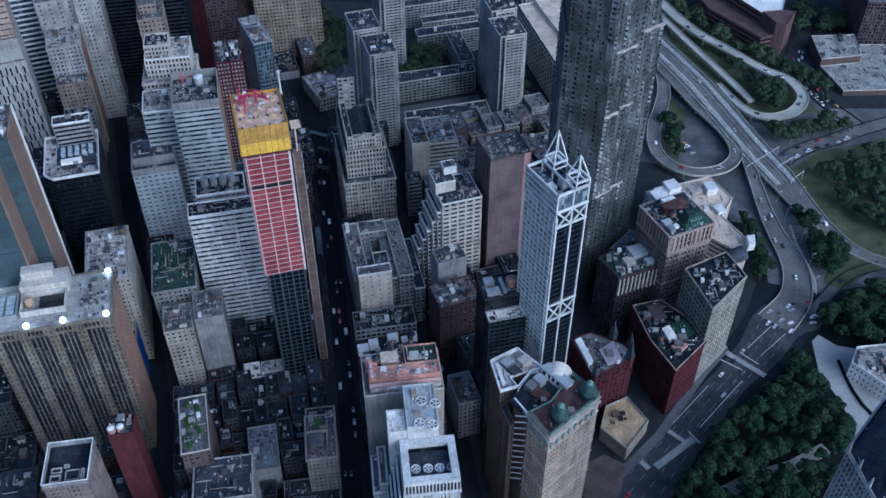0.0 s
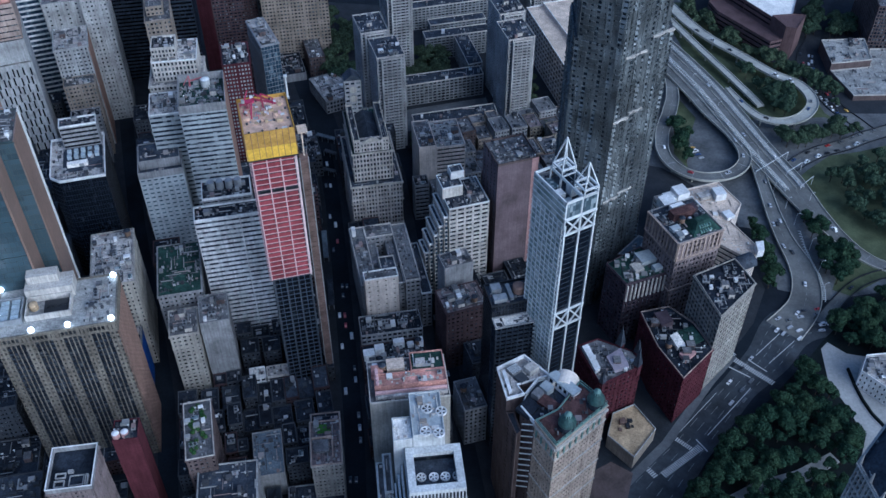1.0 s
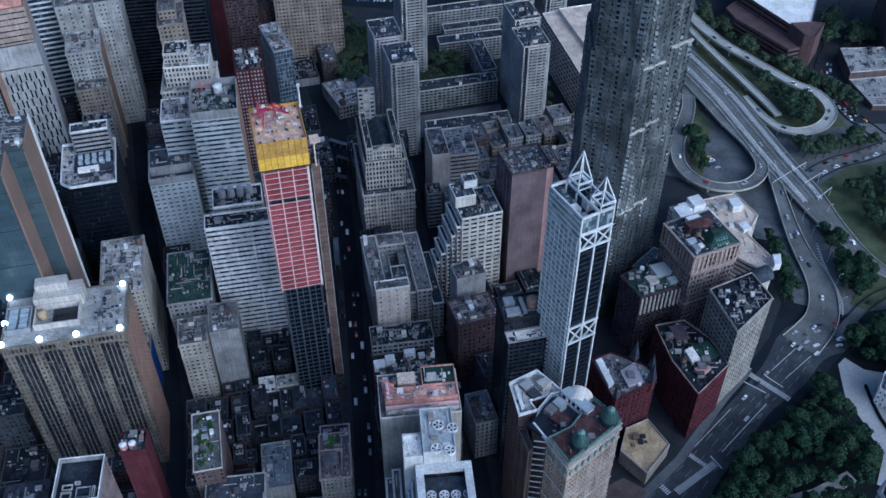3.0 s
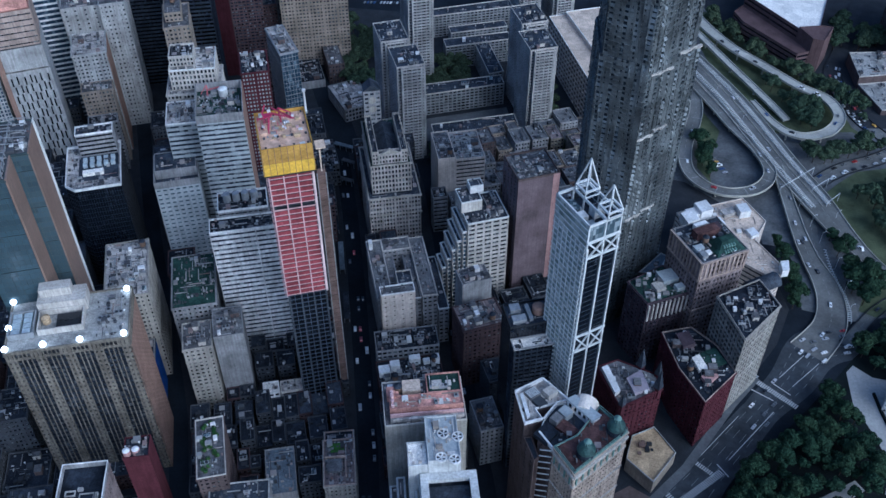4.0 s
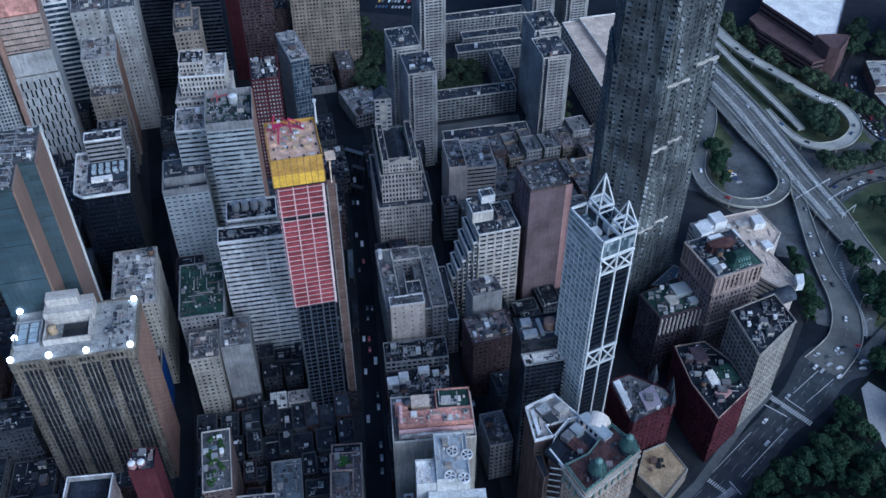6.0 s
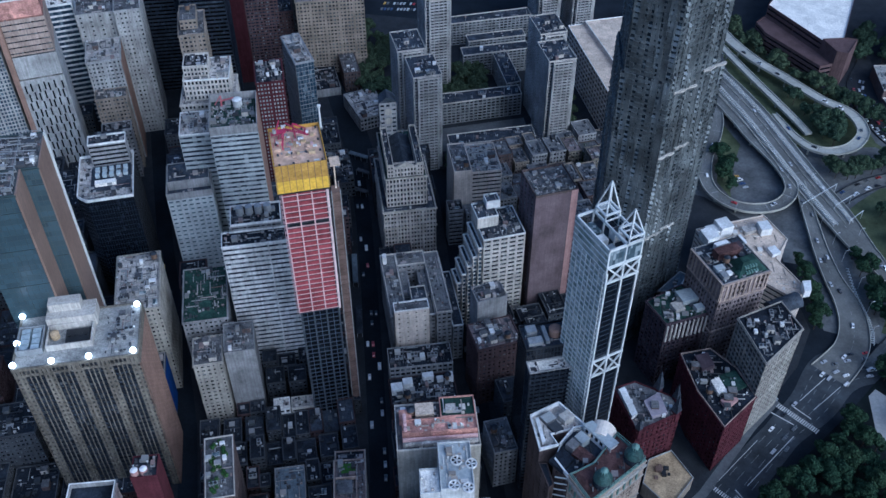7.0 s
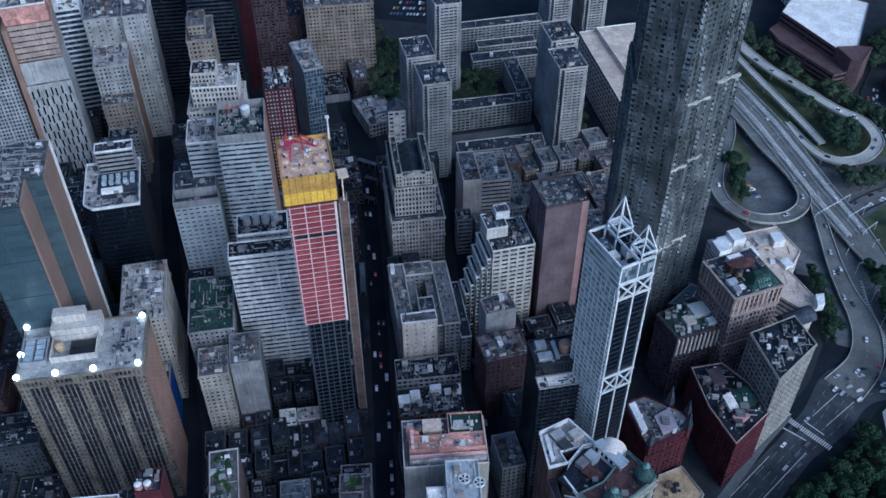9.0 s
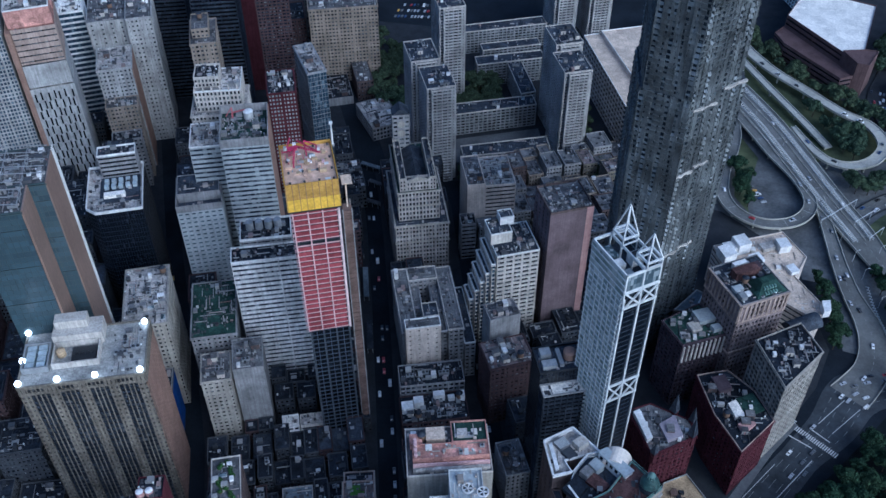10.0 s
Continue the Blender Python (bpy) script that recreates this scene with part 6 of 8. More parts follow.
LOOP_A = ribbon("upper_loop_ramp", [(205, 912), (221.6, 879), (235, 843), (251, 812), (272, 784), (295.6, 751), (316, 731), (320, 704.5), (306, 683), (286, 675), (271, 680), (262, 692), (256, 708), (250, 728)], [9, 9, 9, 9, 9, 9, 9, 9, 8.6, 8.3, 8.1, 8.0, 7.9, 7.9], [11, 11, 11, 10, 9.5, 9.5, 10, 10, 10, 9, 8, 7, 6, 4], "concrete_deck", "pale looping concrete ramp", posts=True)
SPUR = ribbon("ramp_spur", [(203, 888), (220, 847), (238, 798), (255.5, 754), (267, 727), (276, 706)], [8.6, 7.6, 7.2, 6.4, 5.0, 3.0], [6.5] * 6, "concrete_deck", "narrow pale ramp between the bridge and the loop", posts=True)
LOOP_B = ribbon("lower_loop_ramp", [(196, 790), (201, 751), (199, 718), (192, 692), (181, 662), (177, 632), (185, 611), (204, 600), (228, 605), (243, 625), (240, 654), (224, 692), (213.5, 722), (190, 784), (161, 842), (138, 884)], [6.2, 6.4, 6.6, 6.8, 6.9, 7, 7, 7, 6.8, 6.6, 6.8, 7.2, 7.6, 8.2, 8.6, 8.8], [7, 9, 11, 12, 11, 10, 10, 10, 10, 10, 9, 8.5, 8, 8, 8, 8], "road", "horseshoe ramp that loops back under the bridge", posts=True)
RAMP = ribbon("down_ramp", [(251.4, 637), (251, 607), (250.6, 579), (250.6, 556), (252.4, 530), (257, 503), (255.6, 481), (247.7, 461), (229, 440)], [5.6, 5.2, 4.6, 3.9, 3.0, 2.0, 1.3, 0.6, 0.06], [9, 9, 10, 11, 13, 18, 20, 22, 26], "road", "wide ramp that curves down to the avenue")
LANE = ribbon("under_ramp_road", [(256, 628), (262, 597), (264, 573), (261, 550), (264, 520), (270, 492), (268, 470)], [0.06] * 7, [7, 8, 8, 9, 9, 8, 8], "road", "grey road at ground level beside the ramp", thick=0.04, rail=None)
ROAD_E = ribbon("side_road", [(270, 610), (286, 626), (309, 642), (335, 653), (362, 667), (420, 690), (500, 715)], [0.05] * 7, [12, 13, 14, 14, 14, 14, 14], "road", "grey side road with parked cars", thick=0.03, rail="pavement")
ROAD_P = ribbon("park_road", [(256, 448), (277, 471), (294, 486), (309, 494), (322, 498)], [0.06] * 5, [9, 8, 8, 8, 8], "road", "narrow grey road past the park", thick=0.04, rail="pavement")
ROAD_S = ribbon("civic_street", [(400, 920), (378, 872), (358, 828), (338, 786), (338, 748), (343, 712), (355, 687), (362, 672)], [0.04] * 8, [15, 15, 15, 16, 18, 15, 14, 14], "road", "grey street past the civic buildings", thick=0.02, rail="pavement")

# white posts beside the ramp
for x, y in ((263, 569), (265, 550), (269, 522), (269, 498), (265, 475), (259, 590), (243, 640), (262, 640), (283, 575), (236, 700), (222, 745)):
    lamp = thing("street_lamp", (x, y, 0.05), 0, "tall pale steel street lamp beside the ramp", "street lamp", "street lamps")
    g = Geo()
    g.drum(0, 0, 0, 11.0, 0.16, 0.1, n=8)
    g.make("pole", M["white_steel"], lamp)
    g = Geo()
    g.bar((0, 0, 11.0), (2.2, 0.7, 11.3), 0.14)
    arm = g.make("arm", M["white_steel"], lamp)
    g = Geo()
    g.box(1.9, 0.45, 11.2, 2.8, 0.95, 11.45)
    g.make("lamp_head", M["white_steel"], arm)

_fence = thing("ramp_fence", (0, 0, 0.05), 0, "row of leaning white posts along the ramp edge", "fence")
_line = [Vector(v) for v in ((267.0, 540.0), (266.0, 522.0), (267.0, 506.0), (268.5, 492.0), (268.0, 478.0), (265.0, 466.0))]
for _i in range(30):
    _t = _i / 30 * 5
    _k = min(4, int(_t))
    _q = _line[_k].lerp(_line[_k + 1], _t - _k)
    g = Geo()
    g.bar((_q.x, _q.y, 0.0), (_q.x, _q.y, 2.4), 0.35)
    g.bar((_q.x, _q.y, 2.3), (_q.x - 2.0, _q.y + 0.9, 2.0), 0.4)
    g.make("post", M["white_steel"], _fence)

# sign gantries over the bridge lanes
for (x0, y0), (x1, y1) in (((247, 605.5), (280, 632)), ((272, 605), (288, 618)), ((279, 588), (292, 600))):
    gan = thing("sign_gantry", (0, 0, 0), 0, "pale steel sign gantry over the bridge lanes", "gantry", "sign gantries")
    for x, y in ((x0, y0), (x1, y1)):
        g = Geo()
        g.drum(x, y, 0, 8.6, 0.2, n=8)
        g.make("post", M["white_steel"], gan)
    for h in (8.4,):
        g = Geo()
        g.bar((x0, y0, h), (x1, y1, h), 0.4)
        g.make("beam", M["white_steel"], gan)

# pale joints across the decks
for _r, step in ((LOOP_A, 9), (LOOP_B, 8), (SPUR, 10), (BRIDGE, 11)):
    road, pts, hs, ws, side = _r
    for i in range(5, len(pts) - 3, step):
        d = Vector((side[i].y, -side[i].x)) * 0.3
        e = side[i] * (ws[i] * 0.5 - 0.3)
        c = [pts[i] - e - d, pts[i] + e - d, pts[i] + e + d, pts[i] - e + d]
        g = Geo()
        g.prism([tuple(x) for x in c], min(hs[i], hs[i + 1]) - 0.05, max(hs[i], hs[i + 1]) + 0.03)
        g.make("expansion_joint", M["faded_paint"], road)

# footway and tracks along the bridge approach
for o, mat, h in ((0.42, "white_steel", 1.3), (0.66, "white_steel", 1.6), (0.1, "concrete_deck", 1.0), (-0.45, "white_steel", 1.4), (-0.75, "white_steel", 1.6)):
    _, pts, hs, ws, side = BRIDGE
    fence = thing("bridge_fence", (0, 0, 0), 0, "long pale steel fence along the bridge roadway", "fence", "bridge fences")
    g = Geo()
    for i in range(10, 50):
        a, b = pts[i] + side[i] * ws[i] * 0.5 * o, pts[i + 1] + side[i + 1] * ws[i + 1] * 0.5 * o
        g.bar((a.x, a.y, hs[i] + h), (b.x, b.y, hs[i + 1] + h), 0.22)
        g.bar((a.x, a.y, hs[i] + 0.3), (b.x, b.y, hs[i + 1] + 0.3), 0.22)
    g.make("rail", M[mat], fence, kind="stuff")
    g = Geo()
    for i in range(10, 50):
        for t in (0.0, 0.5):
            a = pts[i].lerp(pts[i + 1], t) + side[i] * ws[i] * 0.5 * o
            g.box(a.x - 0.12, a.y - 0.12, hs[i] - 0.02 - 0.2, a.x + 0.12, a.y + 0.12, hs[i] + h)
    g.make("post", M[mat], fence, kind="stuff")

# open steel walkway cages beside the carriageways
for o0, o1 in ((0.42, 0.66), (-0.45, -0.75)):
    _, pts, hs, ws, side = BRIDGE
    cage = thing("walkway_cage", (0, 0, 0), 0, "pale steel lattice beside the bridge carriageway", "lattice", "walkway lattices")
    g = Geo()
    for i in range(10, 50):
        for t in (0.0, 0.33, 0.67):
            a = pts[i].lerp(pts[i + 1], t) + side[i] * ws[i] * 0.5 * o0
            b2 = pts[i].lerp(pts[i + 1], t + 0.2) + side[i] * ws[i] * 0.5 * o1
            g.bar((a.x, a.y, hs[i] + 1.3), (b2.x, b2.y, hs[i] + 1.3), 0.4)
    g.make("cross_bar", M["paint"], cage, kind="stuff")

# crossings
def crossing(p, q, w, label="white painted zebra crossing on the avenue"):
    p, q = Vector(p), Vector(q)
    L = (q - p).length
    u = (q - p) / L
    v = Vector((-u.y, u.x))
    cr = thing("zebra_crossing", (0, 0, 0), 0, label, "crossing", "zebra crossings")
    for k in range(int(L / 1.4)):
        a = p + u * (k * 1.4)
        g = Geo()
        c = [a - v * w / 2, a + u * 0.75 - v * w / 2, a + u * 0.75 + v * w / 2, a + v * w / 2]
        g.prism([tuple(x) for x in c], 0.025, 0.045)
        g.make("stripe", M["paint"], cr)


crossing((187, 417), (212, 393), 4.0)
crossing((128, 324), (155, 345), 4.5)
crossing((112, 338), (124, 322), 3.5)
crossing((137, 353), (150, 341), 3.0)
crossing((176, 404), (192, 421), 3.0)

# builders' sheds over the pavement beside the unfinished tower
for _x, _y, _rot, _L, _m in ((-84, 470, 8, 26, "slate"), (-93, 520, 9, 30, "blue_roof"), (-102, 560, 10, 24, "slate"), (-110, 590, 12, 20, "blue_roof"), (-101, 610, 70, 16, "gravel"), (-97, 632, 65, 18, "gravel"), (-106, 655, 68, 18, "blue_roof")):
    _shed = thing("pavement_shed", (_x, _y, 0.15), _rot, "long flat builders' shed over the pavement", "shed", "pavement sheds")
    g = Geo()
    g.box(-1.9, -_L / 2, 4.2, 1.9, _L / 2, 4.8)
    g.make("shed_roof", M[_m], _shed)
    for _k in range(4):
        for _sx in (-1.7, 1.7):
            g = Geo()
            g.bar((_sx, -_L / 2 + 0.4 + _k * (_L - 0.8) / 3, 0), (_sx, -_L / 2 + 0.4 + _k * (_L - 0.8) / 3, 4.2), 0.25)
            g.make("post", M["grey_metal"], _shed)

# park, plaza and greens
sheet("park_lawn", [(100, 220), (118, 270), (133, 302), (160, 339), (205, 381), (234, 410), (258, 436), (275, 452), (292, 470), (324, 484), (400, 494), (460, 500), (460, 220)], 0.1, "soil", "park ground under trees, their shade put into its dark colour", "lawn", thick=0.1)
sheet("park_plaza", [(250, 424), (256, 430), (266, 420), (285, 416), (330, 424), (300, 372), (262, 326), (247, 332), (257, 352), (252, 379), (247, 397)], 0.14, "plaza", "pale paved plaza in the park", "plaza", thick=0.06)
sheet("park_path", [(148, 262), (166, 302), (186, 312), (212, 320), (236, 334), (232, 341), (208, 328), (182, 320), (160, 308), (142, 262)], 0.14, "plaza", "pale grey park path", "path", thick=0.06)
sheet("interchange_green", [(214, 900), (226, 800), (240, 740), (250, 700), (262, 650), (268, 625), (276, 600), (284, 574), (300, 530), (274, 480), (285, 474), (324, 498), (460, 512), (460, 660), (400, 664), (345, 644), (318, 638), (296, 620), (282, 606), (272, 640), (262, 690), (330, 694), (352, 672), (332, 700), (326, 760), (330, 790), (348, 828), (368, 872), (380, 900)], 0.08, "grass", "rough green grass among the ramps", "lawn", thick=0.08)
sheet("loop_lawn", [(188, 640), (197, 690), (206, 722), (216, 692), (206, 664), (198, 640), (196, 620)], 0.1, "grass", "worn grass inside the horseshoe ramp", "lawn", thick=0.1)
sheet("brown_plaza", [(74, 290), (81, 298), (86, 326), (98, 333), (110, 325), (104, 306), (92, 288), (82, 276), (78, 280)], 0.2, "brown_paving", "brown brick paving beside the avenue", "plaza", thick=0.06)

sheet("avenue_footway", [(62, 262), (85, 296), (98, 315), (131, 348), (168, 397), (188, 419), (192, 416), (172, 393.5), (135.5, 345), (102.5, 311.5), (89.5, 293), (67, 260)], 0.19, "footway", "pale concrete footway along the avenue", "pavement", thick=0.06)
_wall = thing("plaza_wall", (0, 0, 0.14), 0, "low dark clipped hedge across the pale plaza", "hedge")
_line = [Vector(v) for v in ((262.5, 406.5), (262.8, 392.0), (264.0, 380.5), (266.5, 370.0), (271.5, 359.0))]
for _p, _q in zip(_line, _line[1:]):
    _n = (_q - _p).normalized()
    _v = Vector((-_n.y, _n.x)) * 0.9
    g = Geo()
    g.hexa([(*(_p - _v), 0), (*(_q - _v), 0), (*(_q + _v), 0), (*(_p + _v), 0)], [(*(_p - _v * 0.7), 1.6), (*(_q - _v * 0.7), 1.6), (*(_q + _v * 0.7), 1.6), (*(_p + _v * 0.7), 1.6)])
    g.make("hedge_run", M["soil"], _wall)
# painted lines on the avenue
def painted_line(p, q, w):
    p, q = Vector(p), Vector(q)
    u = (q - p).normalized()
    v = Vector((-u.y, u.x)) * w / 2
    g = Geo()
    g.prism([tuple(p - v), tuple(q - v), tuple(q + v), tuple(p + v)], 0.02, 0.05)
    tagged(g.make("road_line", M["paint"]), "long worn white road line on the avenue", "road line", "road lines")


for _p, _q, _w in (((160, 353), (195, 390), 0.5), ((152.3, 349.8), (157.7, 341.0), 0.8), ((184.0, 408.5), (197.0, 399.0), 0.7), ((205, 418), (226, 438), 0.4), ((212, 411), (234, 431), 0.4), ((199, 414), (209, 404), 0.7), ((140, 352), (172, 386), 0.35)):
    painted_line(_p, _q, _w)

# ---- far blocks ----
def tower(name, at, rot, w, d, h, label, st, roof="tar", coping=None, category="tower", extra=()):
    b = building(name, at, rot, label, category)
    mass(b, rect(w, d), 0, h, st, roof, coping=coping)
    for x, y, ww, dd, z0, z1, s2 in extra:
        mass(b, rect(ww, dd, x, y), z0, z1, s2, roof)
    return b


tower("greenish_grid_tower", (-379, 586), 24, 34, 60, 158, "tall grey-green tower with a fine window grid", style("grid", wall="concrete", glass="glass_blue", bay=2.4, floor=3.2, pw=0.8), category="apartment tower")
b = building("slotted_white_tower", (-344, 598), 22, "pale concrete tower with narrow window slots", "tower")
mass(b, rect(34, 40), 0, 104, style("blank", wall="concrete"), "pale_roof", 1.5)
g = Geo()
g.box(-0.55, -0.06, 0, 0.55, 0.3, 6.6)
_slot = g.make("window_slot", M["glass_black"], b, "tall narrow dark window slot")
_slot.location = (5.6, -0.02, 3.0)
for _k in range(7):
    for _r in range(13):
        if _k or _r:
            _o = _slot.copy()
            scene.collection.objects.link(_o)
            _o.location = (5.6 + _k * 4.1 + (1.15 if (_r + _k // 2) % 2 else 0.0), -0.02, 3.0 + _r * 7.5 + (1.2 if _k % 2 else 0.0))
# Tan strip for an edge lit orange; the glow is its colour.
g = Geo()
g.box(-0.5, -0.3, 0, 3.2, 39, 150)
g.make("end_wall", M["terracotta"], b, "end strip tinted with warm sun glow")
mass(b, rect(33, 38, 0.5, 2), 104.1, 122, style("blank", wall="concrete"), "gravel")
mass(b, rect(32, 36, 1, 4), 122.1, 150, style("ribbon", wall="pink_stone", sh=3.4, floor=4.6), "pink_roof")
mass(b, rect(30, 33, 2, 6), 150.1, 164, style("blank", wall="pink_roof"), "pale_roof", coping="white_paint")
tower("banded_glass_tower", (-357, 690), 22, 24, 40, 114, "blue glass tower banded in white", style("ribbon", wall="white_paint", glass="glass_blue", sh=1.5, floor=4.6), "white_roof")
b = building("grey_windowed_slab", (-326, 680), 17, "tall grey slab with a near-blank wall and small windows", "office building")
mass(b, rect(30, 40), 0, 113, style("punched", wall="concrete", bay=7.5, floor=4.0, pw=6.0, sh=2.6), "gravel")
mass(b, rect(20, 46, 30.05, -6), 0, 116, style("punched", wall="concrete", bay=3.6, floor=4.0, pw=2.2, sh=2.4), "gravel")
b = building("stepped_brick_loft", (-309, 641), 18, "tan brick loft building stepping down to the street", "office building")
mass(b, rect(26, 34), 0, 95, style("punched", wall="concrete", bay=3.2, pw=1.7), "pale_roof")
mass(b, rect(24, 14, 1, -14.05), 0, 70, style("punched", wall="tan_brick", bay=3), "gravel")
mass(b, rect(22, 12, 1, -26.1), 0, 48, style("punched", wall="grey_stone", bay=3), "tar")
# Right side faced in tan to paint the orange light on it.
g = Geo()
g.box(26.0, 0.3, 0, 26.5, 33.7, 94)
g.make("side_wall", M["terracotta"], b, "side wall tinted with warm sun glow")
tower("dark_banded_block", (-306, 745), 12, 36, 60, 104, "dark banded office block", style("ribbon", wall="slate", glass="glass_black"), "tar")
tower("beige_grid_tower", (-237, 654), 15, 20, 38, 113, "beige tower with square windows", style("punched", wall="tan_brick", bay=3.2, floor=3.6, pw=1.7, sh=1.9), "gravel", extra=((2, 8, 13, 24, 113.1, 121, style("punched", wall="tan_brick", bay=3.2)),))
tower("dark_striped_tower", (-252, 712), 12, 36, 45, 126, "dark striped office tower", style("ribbon", wall="slate", glass="glass_black", sh=1.4), "slate")
tower("dark_red_slab", (-238, 762), 12, 25, 40, 128, "dark red brick slab", style("blank", wall="red_brick"), "tar")
tower("brown_balcony_tower", (-194, 694), 14, 26, 34, 132, "brown brick apartment tower with many balconies", style("balcony", wall="dark_brick", bay=3.4), "gravel", category="apartment tower")
tower("red_scaffold_tower", (-166, 594), 14, 20, 30, 112, "dark red brick tower with rows of pale windows", style("grid", wall="red_brick", bay=2.6, floor=3.3, pw=1.2, sh=1.4, glass="glass_milky"), "tar")
tower("glass_sliver_tower", (-144, 629.5), 25, 14, 42, 107, "slim grey-blue glass tower with a white roof", style("curtain", glass="glass_blue", wall="grey_metal", bay=2.4), "pale_roof")
tower("tan_apartment_tower", (-173, 780), 12, 61, 30, 75, "tan brick apartment tower", style("punched", wall="tan_brick", bay=3.2), "gravel", category="apartment tower")
tower("small_brick_block", (-130, 754), 17, 15, 36, 20, "small brown brick block with a pale roof strip", style("punched", wall="brown_brick"), "gravel", category="building")
tower("low_apron_block", (-158, 742), 17, 26, 40, 8, "low grey walled yard building", style("blank", wall="grey_stone"), "tar", category="building")
tower("flat_white_roofed_block", (-108.7, 694), 28, 28, 42, 13, "low block with a pale patched roof", style("loft", wall="grey_stone"), "pale_roof", category="building")
tower("dark_site_block", (-128, 600), 16, 26, 34, 22, "low dark block by the building yard", style("loft", wall="grey_brick"), "tar", category="building")

for x, y, h in ((-57.9, 642.4, 89), (-72.7, 674.6, 92), (46.7, 675.8, 86), (40.8, 713.8, 88), (-56, 752, 96), (46, 862, 92), (80, 872, 90)):
    b = building("balcony_apartment_tower", (x, y), 17, "grey concrete apartment tower ringed by balconies", "apartment tower", "balcony towers")
    st = style("balcony", wall="tower_wall", bay=3.8, floor=2.85, pw=0.45, sh=0.95, dep=1.5)
    mass(b, rect(23, 31), 0, h, st, "slate", coping="pale_stone")
    mass(b, rect(17, 3, 3, -3.05), 0, h - 0.6, st, "slate", coping="pale_stone")


def low_slab(pts, h, label="low grey apartment range with a tarred roof"):
    b = building("low_apartment_range", pts[0], 0, label, "apartment building", "low apartment ranges")
    mass(b, world_poly(b, pts), 0, h, style("balcony", wall="range_wall", bay=4, floor=2.9, sh=1.0), "slate", coping="pale_stone")


low_slab([(-42.3, 706), (29.5, 727), (26, 741), (-46, 722)], 22)
low_slab([(-29.9, 651.9), (40.4, 667.8), (37, 684), (-33, 666)], 20)
low_slab([(16, 742), (29, 747), (15, 800), (2, 796)], 22)
low_slab([(-23.9, 783), (37, 800), (34, 813), (-27, 797)], 24)
low_slab([(-44, 838), (40, 862), (36, 876), (-48, 851)], 24)
low_slab([(-20, 815), (34, 830), (31, 842), (-23, 827)], 20)
sheet("court_paving", [(-40, 668), (38, 690), (32, 722), (-44, 700)], 0.22, "footway", "grey paved court between the ranges", "court", thick=0.05)
sheet("garden_court", [(-44, 728), (2, 741), (-8, 792), (-60, 775)], 0.22, "grass", "dark green garden court", "lawn", thick=0.05)


def hospital():
    b = building("long_pale_building", (99.5, 676), 0, "long pale low-rise with gridded walls and a flat cream roof", "hospital")
    st = style("grid", wall="cream_wall", bay=6.0, floor=4.6, pw=1.0, sh=1.1, dep=0.9)
    mass(b, world_poly(b, [(103.5, 684), (131, 706), (128, 825), (71, 807)]), 0, 44, st, "cream_roof", coping="white_paint")
    mass(b, world_poly(b, [(117.5, 706), (129.6, 714), (127, 822), (86.5, 810)]), 43.2, 47.5, style("blank", wall="cream_wall"), "cream_roof", coping="white_paint")


hospital()

# civic buildings beyond the ramps
b = building("brown_courthouse", (270, 880), 0, "massive dark brown brick civic building with a white roof", "civic building")
mass(b, world_poly(b, [(270, 880), (306, 815), (327, 818), (360, 904), (300, 935)]), 0, 31, style("ribbon", wall="civic_brick", sh=2.6, floor=4.6, glass="glass_black"), "white_roof", par=1.2)
mass(b, world_poly(b, [(258, 866), (263, 846), (301, 788), (313, 793), (305.5, 814), (269.5, 879)]), 0, 20, style("ribbon", wall="civic_brick", sh=2.6, floor=4.6, glass="glass_black"), "civic_brick", par=1.2)
mass(b, world_poly(b, [(313.5, 793), (323, 790), (338, 815), (328, 817.5), (306, 814.5)]), 0, 33, style("blank", wall="civic_brick"), "civic_brick")
b = building("brick_civic_hall", (352.7, 760), 0, "low brown brick hall with pale grey roof", "civic building")
mass(b, world_poly(b, [(352.7, 762), (392, 769), (397, 807), (355, 804)]), 0, 13, style("blank", wall="brown_brick"), "dusty_roof", coping="pale_stone")
mass(b, world_poly(b, [(362, 720), (420, 722), (440, 800), (402, 800), (392.5, 768), (353, 761)]), 0, 6, style("blank", wall="brown_brick"), "dusty_roof", coping="pale_stone")
b = building("brown_police_block", (395, 815), 0, "dark brown brick block with a grid of windows", "civic building")
mass(b, world_poly(b, [(400, 805), (470, 800), (480, 880), (410, 880)]), 0, 48, style("grid", wall="brown_brick", bay=3.0), "gravel")
b = building("white_pier_block", (300, 935), 15, "pale office block with tall white piers", "office building")
mass(b, rect(46, 40), 0, 60, style("piers", wall="white_paint", bay=5, pw=1.6, glass="glass_black"), "gravel")


def city_hall():
    b = building("white_city_hall", (262, 386), 0, "white marble hall with rows of windows and a grey roof", "hall")
    st = style("punched", wall="white_paint", bay=3.2, floor=5, pw=2.1, sh=2.6)
    mass(b, world_poly(b, [(263, 393), (281, 372), (320, 385), (315, 412), (270.5, 406.5)]), 0, 15, st, "pale_roof", coping="white_paint")


city_hall()


